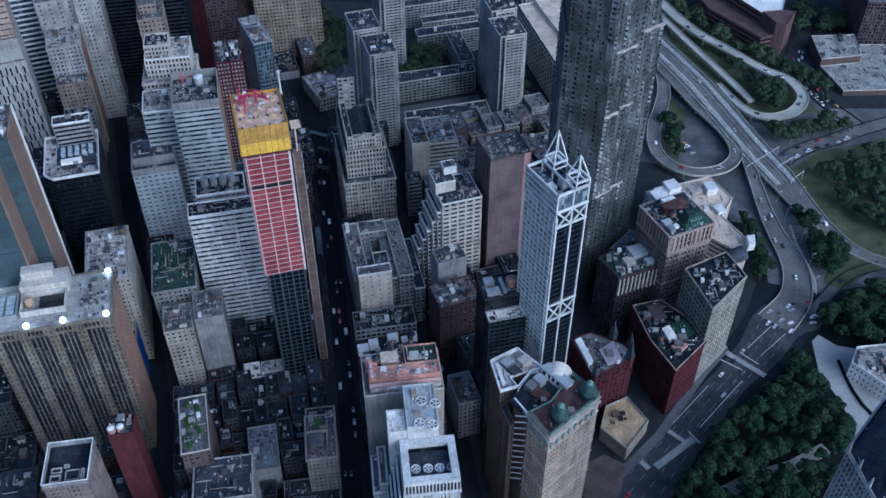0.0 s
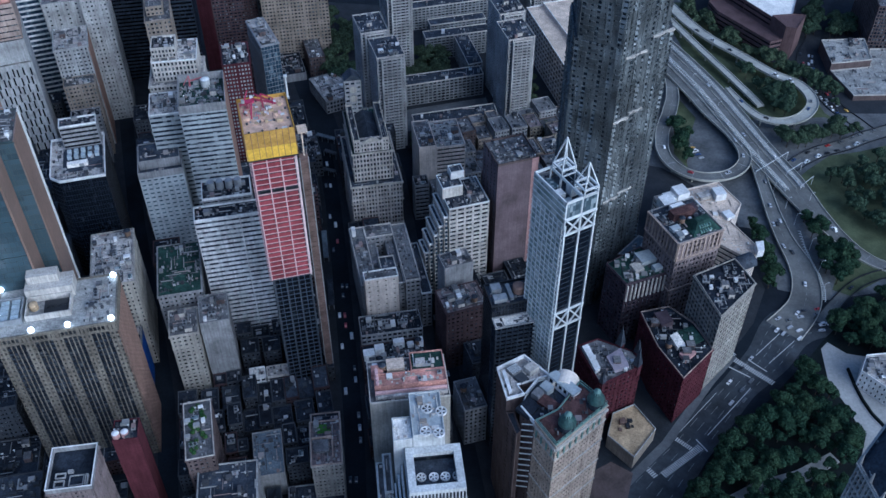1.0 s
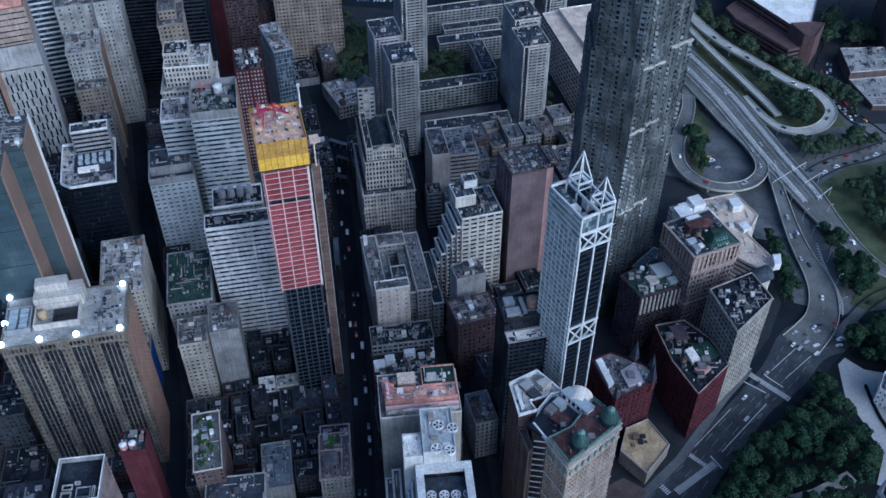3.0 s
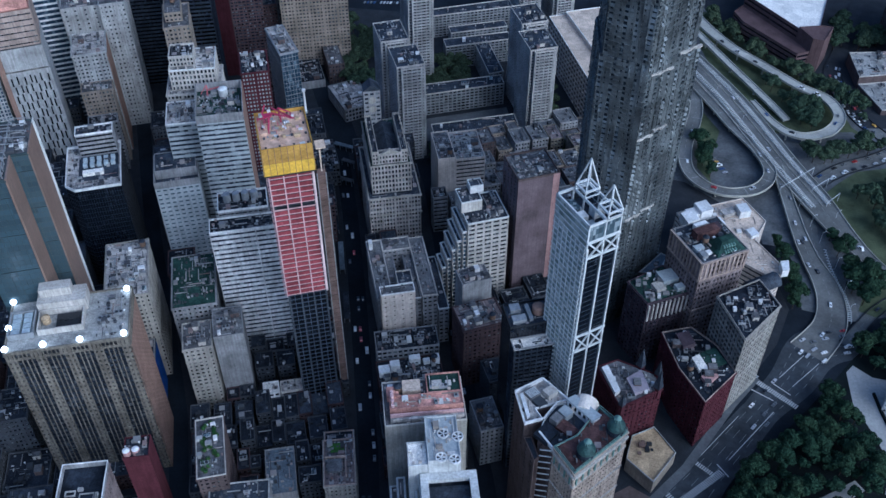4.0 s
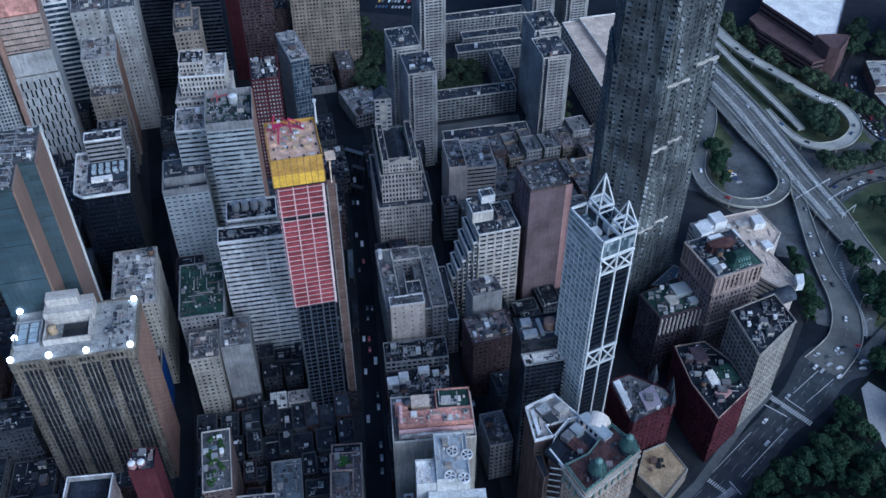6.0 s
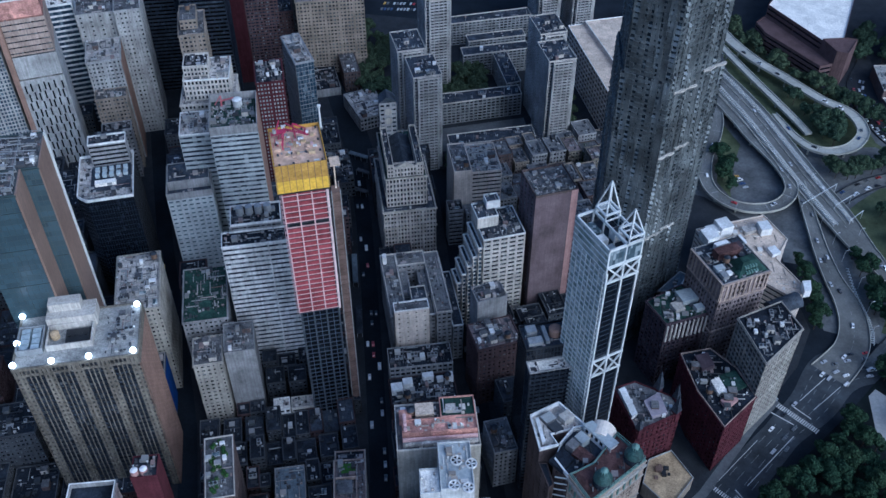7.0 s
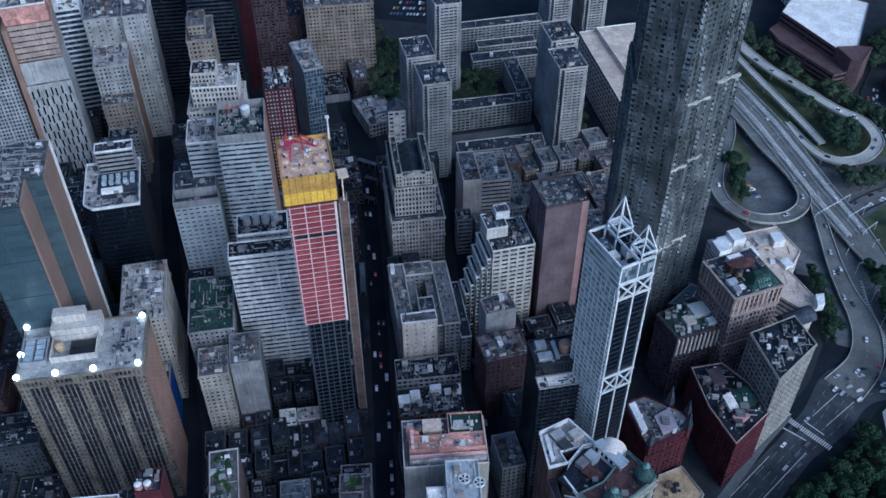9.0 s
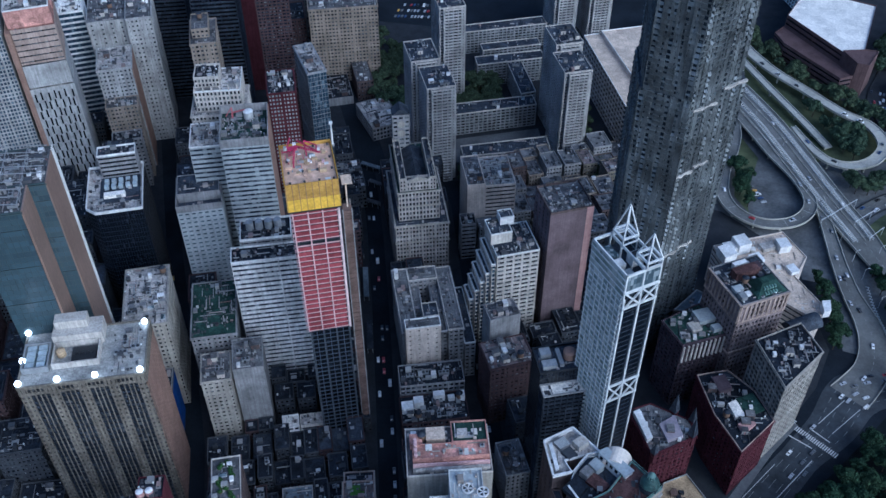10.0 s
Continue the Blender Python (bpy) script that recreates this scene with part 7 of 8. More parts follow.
def gothic_corner():
    """The corner of a tall white gothic tower at the edge of the view."""
    b = building("white_gothic_tower", (156.3, 213.4), 0, "tall cream gothic tower with a dark green steep roof", "tower")
    st = style("piers", wall="pale_stone", bay=2.2, pw=0.9, sh=1.0, dep=0.8)
    mass(b, world_poly(b, [(160.5, 186), (156.3, 213.4), (181, 240), (205, 225), (200, 190)]), 0, 176, st, "slate", coping="pale_stone")
    o = world_poly(b, [(161.8, 187.5), (157.8, 213.0), (181, 238.4), (203, 224), (198.5, 191.5)])
    c = world_poly(b, [(176, 204), (175, 212), (182, 219), (188, 214), (187, 205)])
    g = Geo()
    g.hexa([(x, y, 175.2) for x, y in ccw(o)], [(x, y, 205) for x, y in ccw(c)])
    g.make("steep_roof", M["slate"], b, "steep dark roof")
    for p in world_poly(b, [(157.0, 213.2), (158.2, 205), (159.4, 197), (160.6, 189)]):
        g = Geo()
        g.drum(*p, 174, 181, 1.1, 0.2, 6)
        g.make("pinnacle", M["pale_stone"], b, "cream stone pinnacle")


gothic_corner()

# ---- low lots between the towers ----
def inside(p, poly):
    c = False
    for (x0, y0), (x1, y1) in zip(poly, poly[1:] + poly[:1]):
        if (y0 > p[1]) != (y1 > p[1]) and p[0] < (x1 - x0) * (p[1] - y0) / (y1 - y0) + x0:
            c = not c
    return c


def line_x(line, y):
    for (x0, y0), (x1, y1) in zip(line, line[1:]):
        if y0 <= y <= y1:
            return x0 + (x1 - x0) * (y - y0) / (y1 - y0)
    return line[-1][0]


def clear(quad):
    k = 6
    qx, qy = [p[0] for p in quad], [p[1] for p in quad]
    near = [r[1] for r in ROOFS if max(p[0] for p in r[1]) > min(qx) and min(p[0] for p in r[1]) < max(qx) and max(p[1] for p in r[1]) > min(qy) and min(p[1] for p in r[1]) < max(qy)]
    for i in range(k + 1):
        for j in range(k + 1):
            a = Vector(quad[0]).lerp(Vector(quad[1]), i / k)
            c = Vector(quad[3]).lerp(Vector(quad[2]), i / k)
            p = tuple(a.lerp(c, j / k))
            if any(inside(p, r) for r in near):
                return False
    for r in near:
        if any(inside(p, quad) for p in r):
            return False
    return True


# Walls and roofs picked dark, so their colours paint in canyon shade.
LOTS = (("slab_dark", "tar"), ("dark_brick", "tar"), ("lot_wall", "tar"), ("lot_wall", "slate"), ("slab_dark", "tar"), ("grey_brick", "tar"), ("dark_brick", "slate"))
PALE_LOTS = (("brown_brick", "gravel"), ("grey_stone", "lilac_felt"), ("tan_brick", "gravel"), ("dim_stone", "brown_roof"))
LOT_NAMES = {"tan_brick": "tan brick", "grey_stone": "grey stone", "dark_brick": "dark brick", "brown_brick": "brown brick", "grey_brick": "grey brick", "lot_wall": "shade-darkened grey brick", "dim_stone": "dull stone", "red_brick": "red brick", "slab_dark": "dark concrete"}


def lot(x, y, rot, w, d, h, rng):
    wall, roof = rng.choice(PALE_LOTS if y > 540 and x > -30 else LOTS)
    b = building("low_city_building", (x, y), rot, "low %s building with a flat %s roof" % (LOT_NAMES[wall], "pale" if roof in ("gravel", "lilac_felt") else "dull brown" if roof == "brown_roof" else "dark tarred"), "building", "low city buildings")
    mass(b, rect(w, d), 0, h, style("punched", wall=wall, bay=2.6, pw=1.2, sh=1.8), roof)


def fill(left, right, y0, y1, rot, lo, hi, rng, wmin=6, wmax=11, dmin=13, dmax=19, gap=1.5):
    """Rows of lots, wall to wall, between two street lines; a lot that would run into a tower is left out or shortened."""
    y = y0
    while y < y1:
        d = rng.uniform(dmin, dmax)
        x = line_x(left, y) + 9.5
        while x < line_x(right, y) - 9.5 - wmin:
            w = rng.uniform(wmin, wmax)
            done = False
            for dd, ww in ((d, w), (d * 0.6, w), (d * 0.6, w * 0.6)):
                yy = y + (x - line_x(left, y)) * math.tan(radians(rot)) * 0.9
                m = pose(x, yy, 0, 0, 0, rot)
                quad = [tuple((m @ Vector((a, b, 0))).xy) for a, b in rect(ww, dd)]
                grow_q = [tuple((m @ Vector((a, b, 0))).xy) for a, b in rect(ww + 0.3, dd + 0.3, -0.15, -0.15)]
                if max(p[0] - line_x(right, p[1]) for p in quad) > -7.5 or min(p[0] - line_x(left, p[1]) for p in quad) < 7.5 or not clear(grow_q):
                    continue
                lot(x, yy, rot, ww, dd, rng.uniform(lo, hi), rng)
                x += (ww + 0.2) * math.cos(radians(rot))
                done = True
                break
            if not done:
                x += 2.0
        y += d + gap


# a small white house and its neighbours beside the parking lot
simple("small_white_house", (-125.5, 381.5), 13, 10, 9, 16, "small white house with dark windows and a flat roof", style("punched", wall="white_paint", bay=3.0, pw=1.2, sh=1.6), "white_roof")
simple("small_pale_house", (-115.0, 384.0), 13, 14, 9, 15, "low pale house with a flat roof", style("ribbon", wall="pale_stone"), "pale_roof")
rng = random.Random(7)
fill(JOHN, FULTON, 318, 425, 13, 10, 21, rng, 7, 12)
fill(JOHN, FULTON, 235, 318, 11, 12, 26, rng, 9, 15)
fill(JOHN, FULTON, 432, 640, 14, 18, 42, rng, 14, 24, 20, 30)
fill(FULTON, ANN, 225, 480, 12, 12, 26, rng, 9, 15)
fill(FULTON, ANN, 480, 620, 12, 18, 34, rng, 10, 16)
fill(ANN, [(70, 300), (75, 352), (84, 390), (105, 420), (145, 500), (150, 640)], 318, 640, 18, 12, 32, rng, 11, 18, 16, 24)
fill([(-420, 150), (-420, 900)], JOHN, 222, 300, 12, 9, 20, rng, 18, 30, 20, 30, 3)
fill([(-420, 200), (-420, 900)], JOHN, 300, 640, 15, 25, 60, rng, 18, 30, 22, 34, 5)
fill([(-430, 200), (-430, 1200)], [(-110, 200), (-135, 900), (-190, 1200)], 740, 960, 14, 18, 60, rng, 24, 40, 26, 40, 12)

# unseen plain blocks to the south, added to keep light off the near streets
for _x, _y, _w, _d, _h in ((-330, 90, 70, 90, 80), (-235, 110, 60, 80, 70), (-125, 120, 62, 80, 60), (-36, 110, 40, 80, 75), (30, 120, 40, 70, 70)):
    _b = building("southern_block", (_x, _y), 8.0, "plain unseen block added to shade the near streets", "building", "southern blocks")
    mass(_b, rect(_w, _d), -0.16, _h, style("blank", wall="lot_wall"), "tar")

# ---- things on the roofs ----
def hvac(size, fans):
    w, d, h = size
    o = thing("air_conditioner", (0, 0, 0), 0, "grey metal rooftop air conditioner with fan grilles", "air conditioner", "rooftop units")
    g = Geo()
    g.box(-w / 2, -d / 2, 0.25, w / 2, d / 2, h)
    casing = g.make("casing", M["grey_metal"], o)
    for k in range(fans):
        g = Geo()
        x = (k + 0.5) / fans * w - w / 2
        r = min(w / fans, d) * 0.4
        g.drum(x, 0, h, h + 0.22, r, r * 0.9, 10)
        g.make("fan", M["dark_metal"], casing)
    g = Geo()
    g.box(-w * 0.42, -d * 0.42, 0, w * 0.42, d * 0.42, 0.25)
    g.make("base", M["dark_metal"], o)
    return o


def bulkhead(w, d, h, mat, text):
    o = thing("stair_bulkhead", (0, 0, 0), 0, text + " stair bulkhead with a metal door", "bulkhead", "roof bulkheads")
    g = Geo()
    g.box(-w / 2, -d / 2, 0, w / 2, d / 2, h)
    wall = g.make("wall", M[mat], o)
    g = Geo()
    g.box(-w / 2 - 0.15, -d / 2 - 0.15, h, w / 2 + 0.15, d / 2 + 0.15, h + 0.25)
    g.make("cap", M["gravel"], o)
    g = Geo()
    g.box(-0.5, -d / 2 - 0.06, 0.05, 0.5, -d / 2 + 0.02, 2.1)
    g.make("door", M["dark_metal"], wall)
    return o


def water_tank():
    o = thing("water_tank", (0, 0, 0), 0, "wooden rooftop water tank on steel legs", "water tank", "water tanks")
    for x in (-1.2, 1.2):
        for y in (-1.2, 1.2):
            g = Geo()
            g.bar((x, y, 0), (x, y, 2.6), 0.22)
            g.make("leg", M["dark_metal"], o)
    g = Geo()
    g.drum(0, 0, 2.6, 6.2, 1.95, 1.85, 16)
    g.make("barrel", M["old_wood"], o)
    g = Geo()
    g.drum(0, 0, 6.2, 7.6, 2.15, 0.1, 16)
    g.make("cone_roof", M["slate"], o)
    return o


def duct(L):
    o = thing("roof_duct", (0, 0, 0), 0, "bent sheet-metal roof duct", "duct", "roof ducts")
    g = Geo()
    g.box(-L / 2, -0.45, 0.35, L / 2, 0.45, 1.2)
    g.box(L / 2 - 0.9, 0.45, 0.35, L / 2, 3.2, 1.2)
    g.make("duct_run", M["grey_metal"], o)
    for k in range(3):
        g = Geo()
        x = -L / 2 + 0.5 + k * (L - 1) / 2
        g.box(x - 0.1, -0.4, 0, x + 0.1, 0.4, 0.35)
        g.make("support", M["dark_metal"], o)
    return o


def skylight():
    o = thing("skylight", (0, 0, 0), 0, "pitched glass skylight on a metal kerb", "skylight", "skylights")
    g = Geo()
    g.box(-2, -1.3, 0, 2, 1.3, 0.5)
    g.make("kerb", M["white_steel"], o)
    g = Geo()
    g.hexa([(-1.9, -1.2, 0.5), (1.9, -1.2, 0.5), (1.9, 1.2, 0.5), (-1.9, 1.2, 0.5)], [(-1.5, -0.05, 1.3), (1.5, -0.05, 1.3), (1.5, 0.05, 1.3), (-1.5, 0.05, 1.3)])
    g.make("pane", M["glass_pale"], o)
    return o


def vent():
    o = thing("vent_stack", (0, 0, 0), 0, "short metal vent stack with a cowl", "vent", "vent stacks")
    g = Geo()
    g.drum(0, 0, 0, 1.5, 0.35, n=8)
    g.make("pipe", M["grey_metal"], o)
    g = Geo()
    g.drum(0, 0, 1.5, 1.95, 0.6, 0.25, 8)
    g.make("cowl", M["white_steel"], o)
    return o


def pale_box(w, d, h):
    o = thing("plant_box", (0, 0, 0), 0, "white rooftop plant box with louvres", "plant box", "plant boxes")
    g = Geo()
    g.box(-w / 2, -d / 2, 0, w / 2, d / 2, h)
    casing = g.make("casing", M["white_paint"], o)
    for k in range(2):
        g = Geo()
        g.box(-w * 0.4, -d / 2 - 0.07, h * (0.2 + 0.35 * k), w * 0.4, -d / 2 + 0.02, h * (0.42 + 0.35 * k))
        g.make("louvre", M["dark_metal"], casing)
    return o


KINDS = (
    (lambda: hvac((2.2, 1.6, 1.4), 1), 1.6, 5), (lambda: hvac((4.4, 2.2, 2.0), 2), 2.6, 5), (lambda: hvac((6.5, 2.6, 2.3), 3), 3.6, 2),
    (lambda: bulkhead(3.4, 3.0, 3.0, "grey_stone", "grey"), 2.6, 2), (lambda: bulkhead(5.0, 4.0, 3.6, "brown_brick", "brown brick"), 3.4, 2), (lambda: bulkhead(4.2, 3.4, 3.2, "pale_stone", "pale"), 2.9, 2),
    (lambda: duct(7.0), 4.0, 3), (lambda: skylight(), 2.4, 2), (lambda: vent(), 0.7, 6), (lambda: pale_box(2.6, 2.0, 2.2), 1.8, 3), (lambda: pale_box(4.0, 3.0, 2.8), 2.7, 2), (lambda: water_tank(), 2.4, 1),
)
PROTO = {}
PLACED = []


def put(kind, x, y, z, rot):
    """Sets a thing of that kind down; the first of each kind is built, the rest are copies."""
    m = pose(x, y, z, 0, 0, rot)
    if kind in PROTO:
        return copy_thing(PROTO[kind], m)
    o = KINDS[kind][0]()
    o.matrix_basis = m
    PROTO[kind] = o
    return o


BARE = ("dark_glass_block", "southern_block", "brick_civic_hall", "blue_roofed_building", "pale_college_building", "green_tarred_block", "grey_office_block", "white_court_building", "stone_corner_tower", "small_pale_building", "planted_loft_building", "podium_building", "tower_under_construction", "rippled_steel_tower", "lattice_apartment_tower", "twin_cupola_tower", "white_plant_topped_tower", "black_office_tower", "striped_office_slab", "gothic_stone_tower", "brown_courthouse", "long_pale_building", "low_tan_roofed_building")


def dress_roofs(rng, limit, low):
    bag = [k for k, (_, _, w) in enumerate(KINDS) for _ in range(w)]
    count = 0
    for owner, poly, z, top, turn in sorted(ROOFS, key=lambda r: min(p[1] for p in r[1])):
        xs, ys = [p[0] for p in poly], [p[1] for p in poly]
        area = abs(sum(p[0] * q[1] - q[0] * p[1] for p, q in zip(poly, poly[1:] + poly[:1]))) / 2
        if owner.split(".")[0] in BARE or area < 30 or (owner.startswith("low_city") != low):
            continue
        far = min(ys) > 640
        here = []
        want = min(3 if low else 20, int(area / (130 if far else 80)) + 1)
        higher = [r[1] for r in ROOFS if r[3] > z + 1.5 and r[1] is not poly]
        for _ in range(want * 4):
            if len(here) >= want or count >= limit:
                break
            k = rng.choice(bag)
            r = KINDS[k][1]
            x, y = rng.uniform(min(xs), max(xs)), rng.uniform(min(ys), max(ys))
            ring = [(x + r * 1.15 * math.cos(a), y + r * 1.15 * math.sin(a)) for a in (0, 0.785, 1.571, 2.356, 3.142, 3.927, 4.712, 5.498)]
            if not all(inside(p, poly) for p in ring) or any(inside(p, h) for h in higher for p in ring + [(x, y)]):
                continue
            if any((x - a) ** 2 + (y - c) ** 2 < (r + s) ** 2 * 0.7 for a, c, s in here):
                continue
            here.append((x, y, r))
            put(k, x, y, z, math.degrees(turn) + rng.choice((0, 90, 180, 270)))
            count += 1


dress_roofs(random.Random(11), 505, False)
dress_roofs(random.Random(12), 150, True)


PLAIN = ("dark_glass_block", "twin_cupola_tower", "blue_roofed_building", "roof_garden_building", "grey_office_block", "white_court_building", "green_roofed_tower", "small_pale_building", "podium_building", "green_tarred_block", "stone_office_tower", "pale_college_building", "pink_topped_building", "white_plant_topped_tower", "brick_civic_hall")


def roof_bits(rng):
    """Pipes, hatches, kerbs, felt patches and other small stuff, one joined part for each roof."""
    for owner, poly, z, top, turn in ROOFS:
        kind = owner.split(".")[0]
        if kind in ("southern_block", "stone_corner_tower", "long_pale_building", "low_tan_roofed_building", "brown_courthouse", "tower_under_construction", "rippled_steel_tower", "lattice_apartment_tower"):
            continue
        b = bpy.data.objects[owner]
        inv = b.matrix_basis.inverted()
        mine = ccw([tuple((inv @ Vector((x, y, 0))).xy) for x, y in poly])
        xs, ys = [p[0] for p in mine], [p[1] for p in mine]
        area = abs(sum(p[0] * q[1] - q[0] * p[1] for p, q in zip(mine, mine[1:] + mine[:1]))) / 2
        far = min(p[1] for p in poly) > 640
        if area < 14:
            continue
        low = kind == "low_city_building"
        want = int(min(190, area / (14 if far else 9 if low or kind in PLAIN else 5.0)))
        wx, wy = [p[0] for p in poly], [p[1] for p in poly]
        higher = [r[1] for r in ROOFS if r[3] > top + 1.0 and r[1] is not poly and max(p[0] for p in r[1]) > min(wx) and min(p[0] for p in r[1]) < max(wx) and max(p[1] for p in r[1]) > min(wy) and min(p[1] for p in r[1]) < max(wy)]
        g = Geo()
        zl = z - 0.15
        for _ in range(want):
            x, y = rng.uniform(min(xs), max(xs)), rng.uniform(min(ys), max(ys))
            t = rng.random()
            if t < 0.08:                                        # felt patch
                w, d, h = rng.uniform(1.5, 4.0), rng.uniform(1.5, 4.0), rng.uniform(0.03, 0.07)
            elif t < 0.42:                                      # pipe, cable tray or kerb
                w, d, h = rng.uniform(3, 11), rng.uniform(0.2, 0.45), rng.uniform(0.2, 0.7)
            elif t < 0.93:                                      # small unit
                w, d, h = rng.uniform(0.4, 1.7), rng.uniform(0.4, 1.7), rng.uniform(0.3, 1.6)
            else:                                               # plant house
                w, d, h = rng.uniform(1.8, 4.0), rng.uniform(1.8, 3.6), rng.uniform(1.2, 3.0)
            if rng.random() < 0.5:
                w, d = d, w
            ring = [(x - w / 2 - 0.5, y - d / 2 - 0.5), (x + w / 2 + 0.5, y - d / 2 - 0.5), (x + w / 2 + 0.5, y + d / 2 + 0.5), (x - w / 2 - 0.5, y + d / 2 + 0.5), (x, y)]
            if not all(inside(p, mine) for p in ring):
                continue
            if higher:
                out = [tuple((b.matrix_basis @ Vector((*p, 0))).xy) for p in ring]
                if any(inside(p, h) for h in higher for p in out):
                    continue
            g.box(x - w / 2, y - d / 2, zl, x + w / 2, y + d / 2, zl + h)
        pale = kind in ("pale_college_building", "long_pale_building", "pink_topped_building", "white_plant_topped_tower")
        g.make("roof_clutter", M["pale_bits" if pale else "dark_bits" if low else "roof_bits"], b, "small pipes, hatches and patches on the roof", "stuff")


roof_bits(random.Random(19))

# ---- trees ----
def leaf_material(name, rgb):
    m, nt, bsdf, n, l = nodes_of(name)
    geo = n.new("ShaderNodeNewGeometry")
    oi = n.new("ShaderNodeObjectInfo")
    c = _ramp(n, l, geo.outputs["Random Per Island"], ((0.0, tuple(v * 0.55 for v in rgb)), (1.0, tuple(v * 1.45 for v in rgb))))
    c = _mix(n, l, 'MULTIPLY', 0.7, c, _ramp(n, l, oi.outputs["Random"], ((0.0, (0.65, 0.75, 0.75)), (1.0, (1.1, 1.0, 0.85)))))
    l.new(c, bsdf.inputs["Base Color"])
    bsdf.inputs["Roughness"].default_value = 1.0
    bsdf.inputs["Specular IOR Level"].default_value = 0.1
    return m


M["leaf"] = leaf_material("leaf", (0.031, 0.056, 0.034))
# Paler copy of the leaf colour: distance haze painted into the far woods.
M["leaf_dusty"] = leaf_material("leaf_dusty", (0.058, 0.082, 0.052))


def tree(seed, height, spread):
    r = random.Random(seed)
    o = thing("tree", (0, 0, 0), 0, "full-leaved dark green broadleaf tree", "tree", "trees")
    g = Geo()
    g.drum(0, 0, 0, height * 0.45, 0.36, 0.2, 7)
    lobes = [(Vector((0, 0, height * 0.80)), spread * 0.46)]
    for k in range(8):
        a = k * 2.4 + r.uniform(-0.4, 0.4)
        q = spread * r.uniform(0.35, 0.72)
        c = Vector((math.cos(a) * q, math.sin(a) * q, height * (0.88 - 0.34 * q / spread) * r.uniform(0.85, 1.05)))
        lobes.append((c, spread * r.uniform(0.26, 0.42)))
        g.bar((0, 0, height * r.uniform(0.25, 0.4)), tuple(c), 0.16)
    g.make("trunk", M["bark"], o)
    crown = Geo()
    for c, rad in lobes:
        for _ in range(int(34 * rad * rad) + 40):
            d = Vector((r.gauss(0, 1), r.gauss(0, 1), r.gauss(0.25, 1)))
            d.normalize()
            p = c + d * rad * r.uniform(0.62, 1.1)
            p.z = c.z + (p.z - c.z) * 0.85
            tip = (d + Vector((r.gauss(0, 0.42), r.gauss(0, 0.42), r.gauss(0, 0.42)))).normalized()
            u = tip.cross(Vector((r.gauss(0, 1), r.gauss(0, 1), r.gauss(0, 1))))
            if u.length < 0.1:
                continue
            u.normalize()
            v = tip.cross(u)
            w = r.uniform(0.4, 0.85)
            k = len(crown.v)
            crown.v += [tuple(p - u * w), tuple(p - v * w * 0.6), tuple(p + u * w), tuple(p + v * w * 0.6)]
            crown.f.append((k, k + 1, k + 2, k + 3))
    crown.make("crown", M["leaf"], o)
    return o


def wood(protos, poly, spacing, rng, label, z=0.1, most=100):
    """A far wood as one thing: crowns and trunks of many trees in two meshes."""
    xs, ys = [p[0] for p in poly], [p[1] for p in poly]
    done = []
    for _ in range(most * 12):
        p = (rng.uniform(min(xs), max(xs)), rng.uniform(min(ys), max(ys)))
        if len(done) < most and inside(p, poly) and all((p[0] - q[0]) ** 2 + (p[1] - q[1]) ** 2 > spacing ** 2 for q in done):
            done.append(p)
    o = thing("wood", (0, 0, 0), 0, label, "trees")
    o["kind"] = "stuff"
    for key, mat in (("crown", "leaf_dusty"), ("trunk", "bark")):
        g = Geo()
        for k, p in enumerate(done):
            src = [c for c in protos[k % len(protos)][0].children if c.name.startswith(key)][0].data
            a = k * 2.399
            ca, sa, n0 = math.cos(a), math.sin(a), len(g.v)
            g.v += [(p[0] + v.co.x * ca - v.co.y * sa, p[1] + v.co.x * sa + v.co.y * ca, z + v.co.z) for v in src.vertices]
            g.f += [tuple(n0 + i for i in f.vertices) for f in src.polygons]
        g.make(key, M[mat], o, kind="stuff")


def grow(protos, poly, spacing, rng, holes=(), z=0.1, most=400):
    xs, ys = [p[0] for p in poly], [p[1] for p in poly]
    done = []
    for _ in range(most * 12):
        if len(done) >= most:
            break
        p = (rng.uniform(min(xs), max(xs)), rng.uniform(min(ys), max(ys)))
        if not inside(p, poly) or any(inside(p, h) for h in holes) or any((p[0] - q[0]) ** 2 + (p[1] - q[1]) ** 2 < spacing ** 2 for q in done):
            continue
        done.append(p)
        k = rng.randrange(len(protos))
        if protos[k][1]:
            copy_thing(protos[k][0], pose(*p, z, 0, 0, rng.uniform(0, 360)))
        else:
            protos[k][0].matrix_basis = pose(*p, z, 0, 0, rng.uniform(0, 360))
            protos[k][1] = True


TREES = [[tree(s, h, w), False] for s, h, w in ((1, 15.0, 6.6), (2, 18.5, 8.0), (3, 12.5, 5.6), (4, 16.5, 8.4), (5, 9.5, 4.6))]
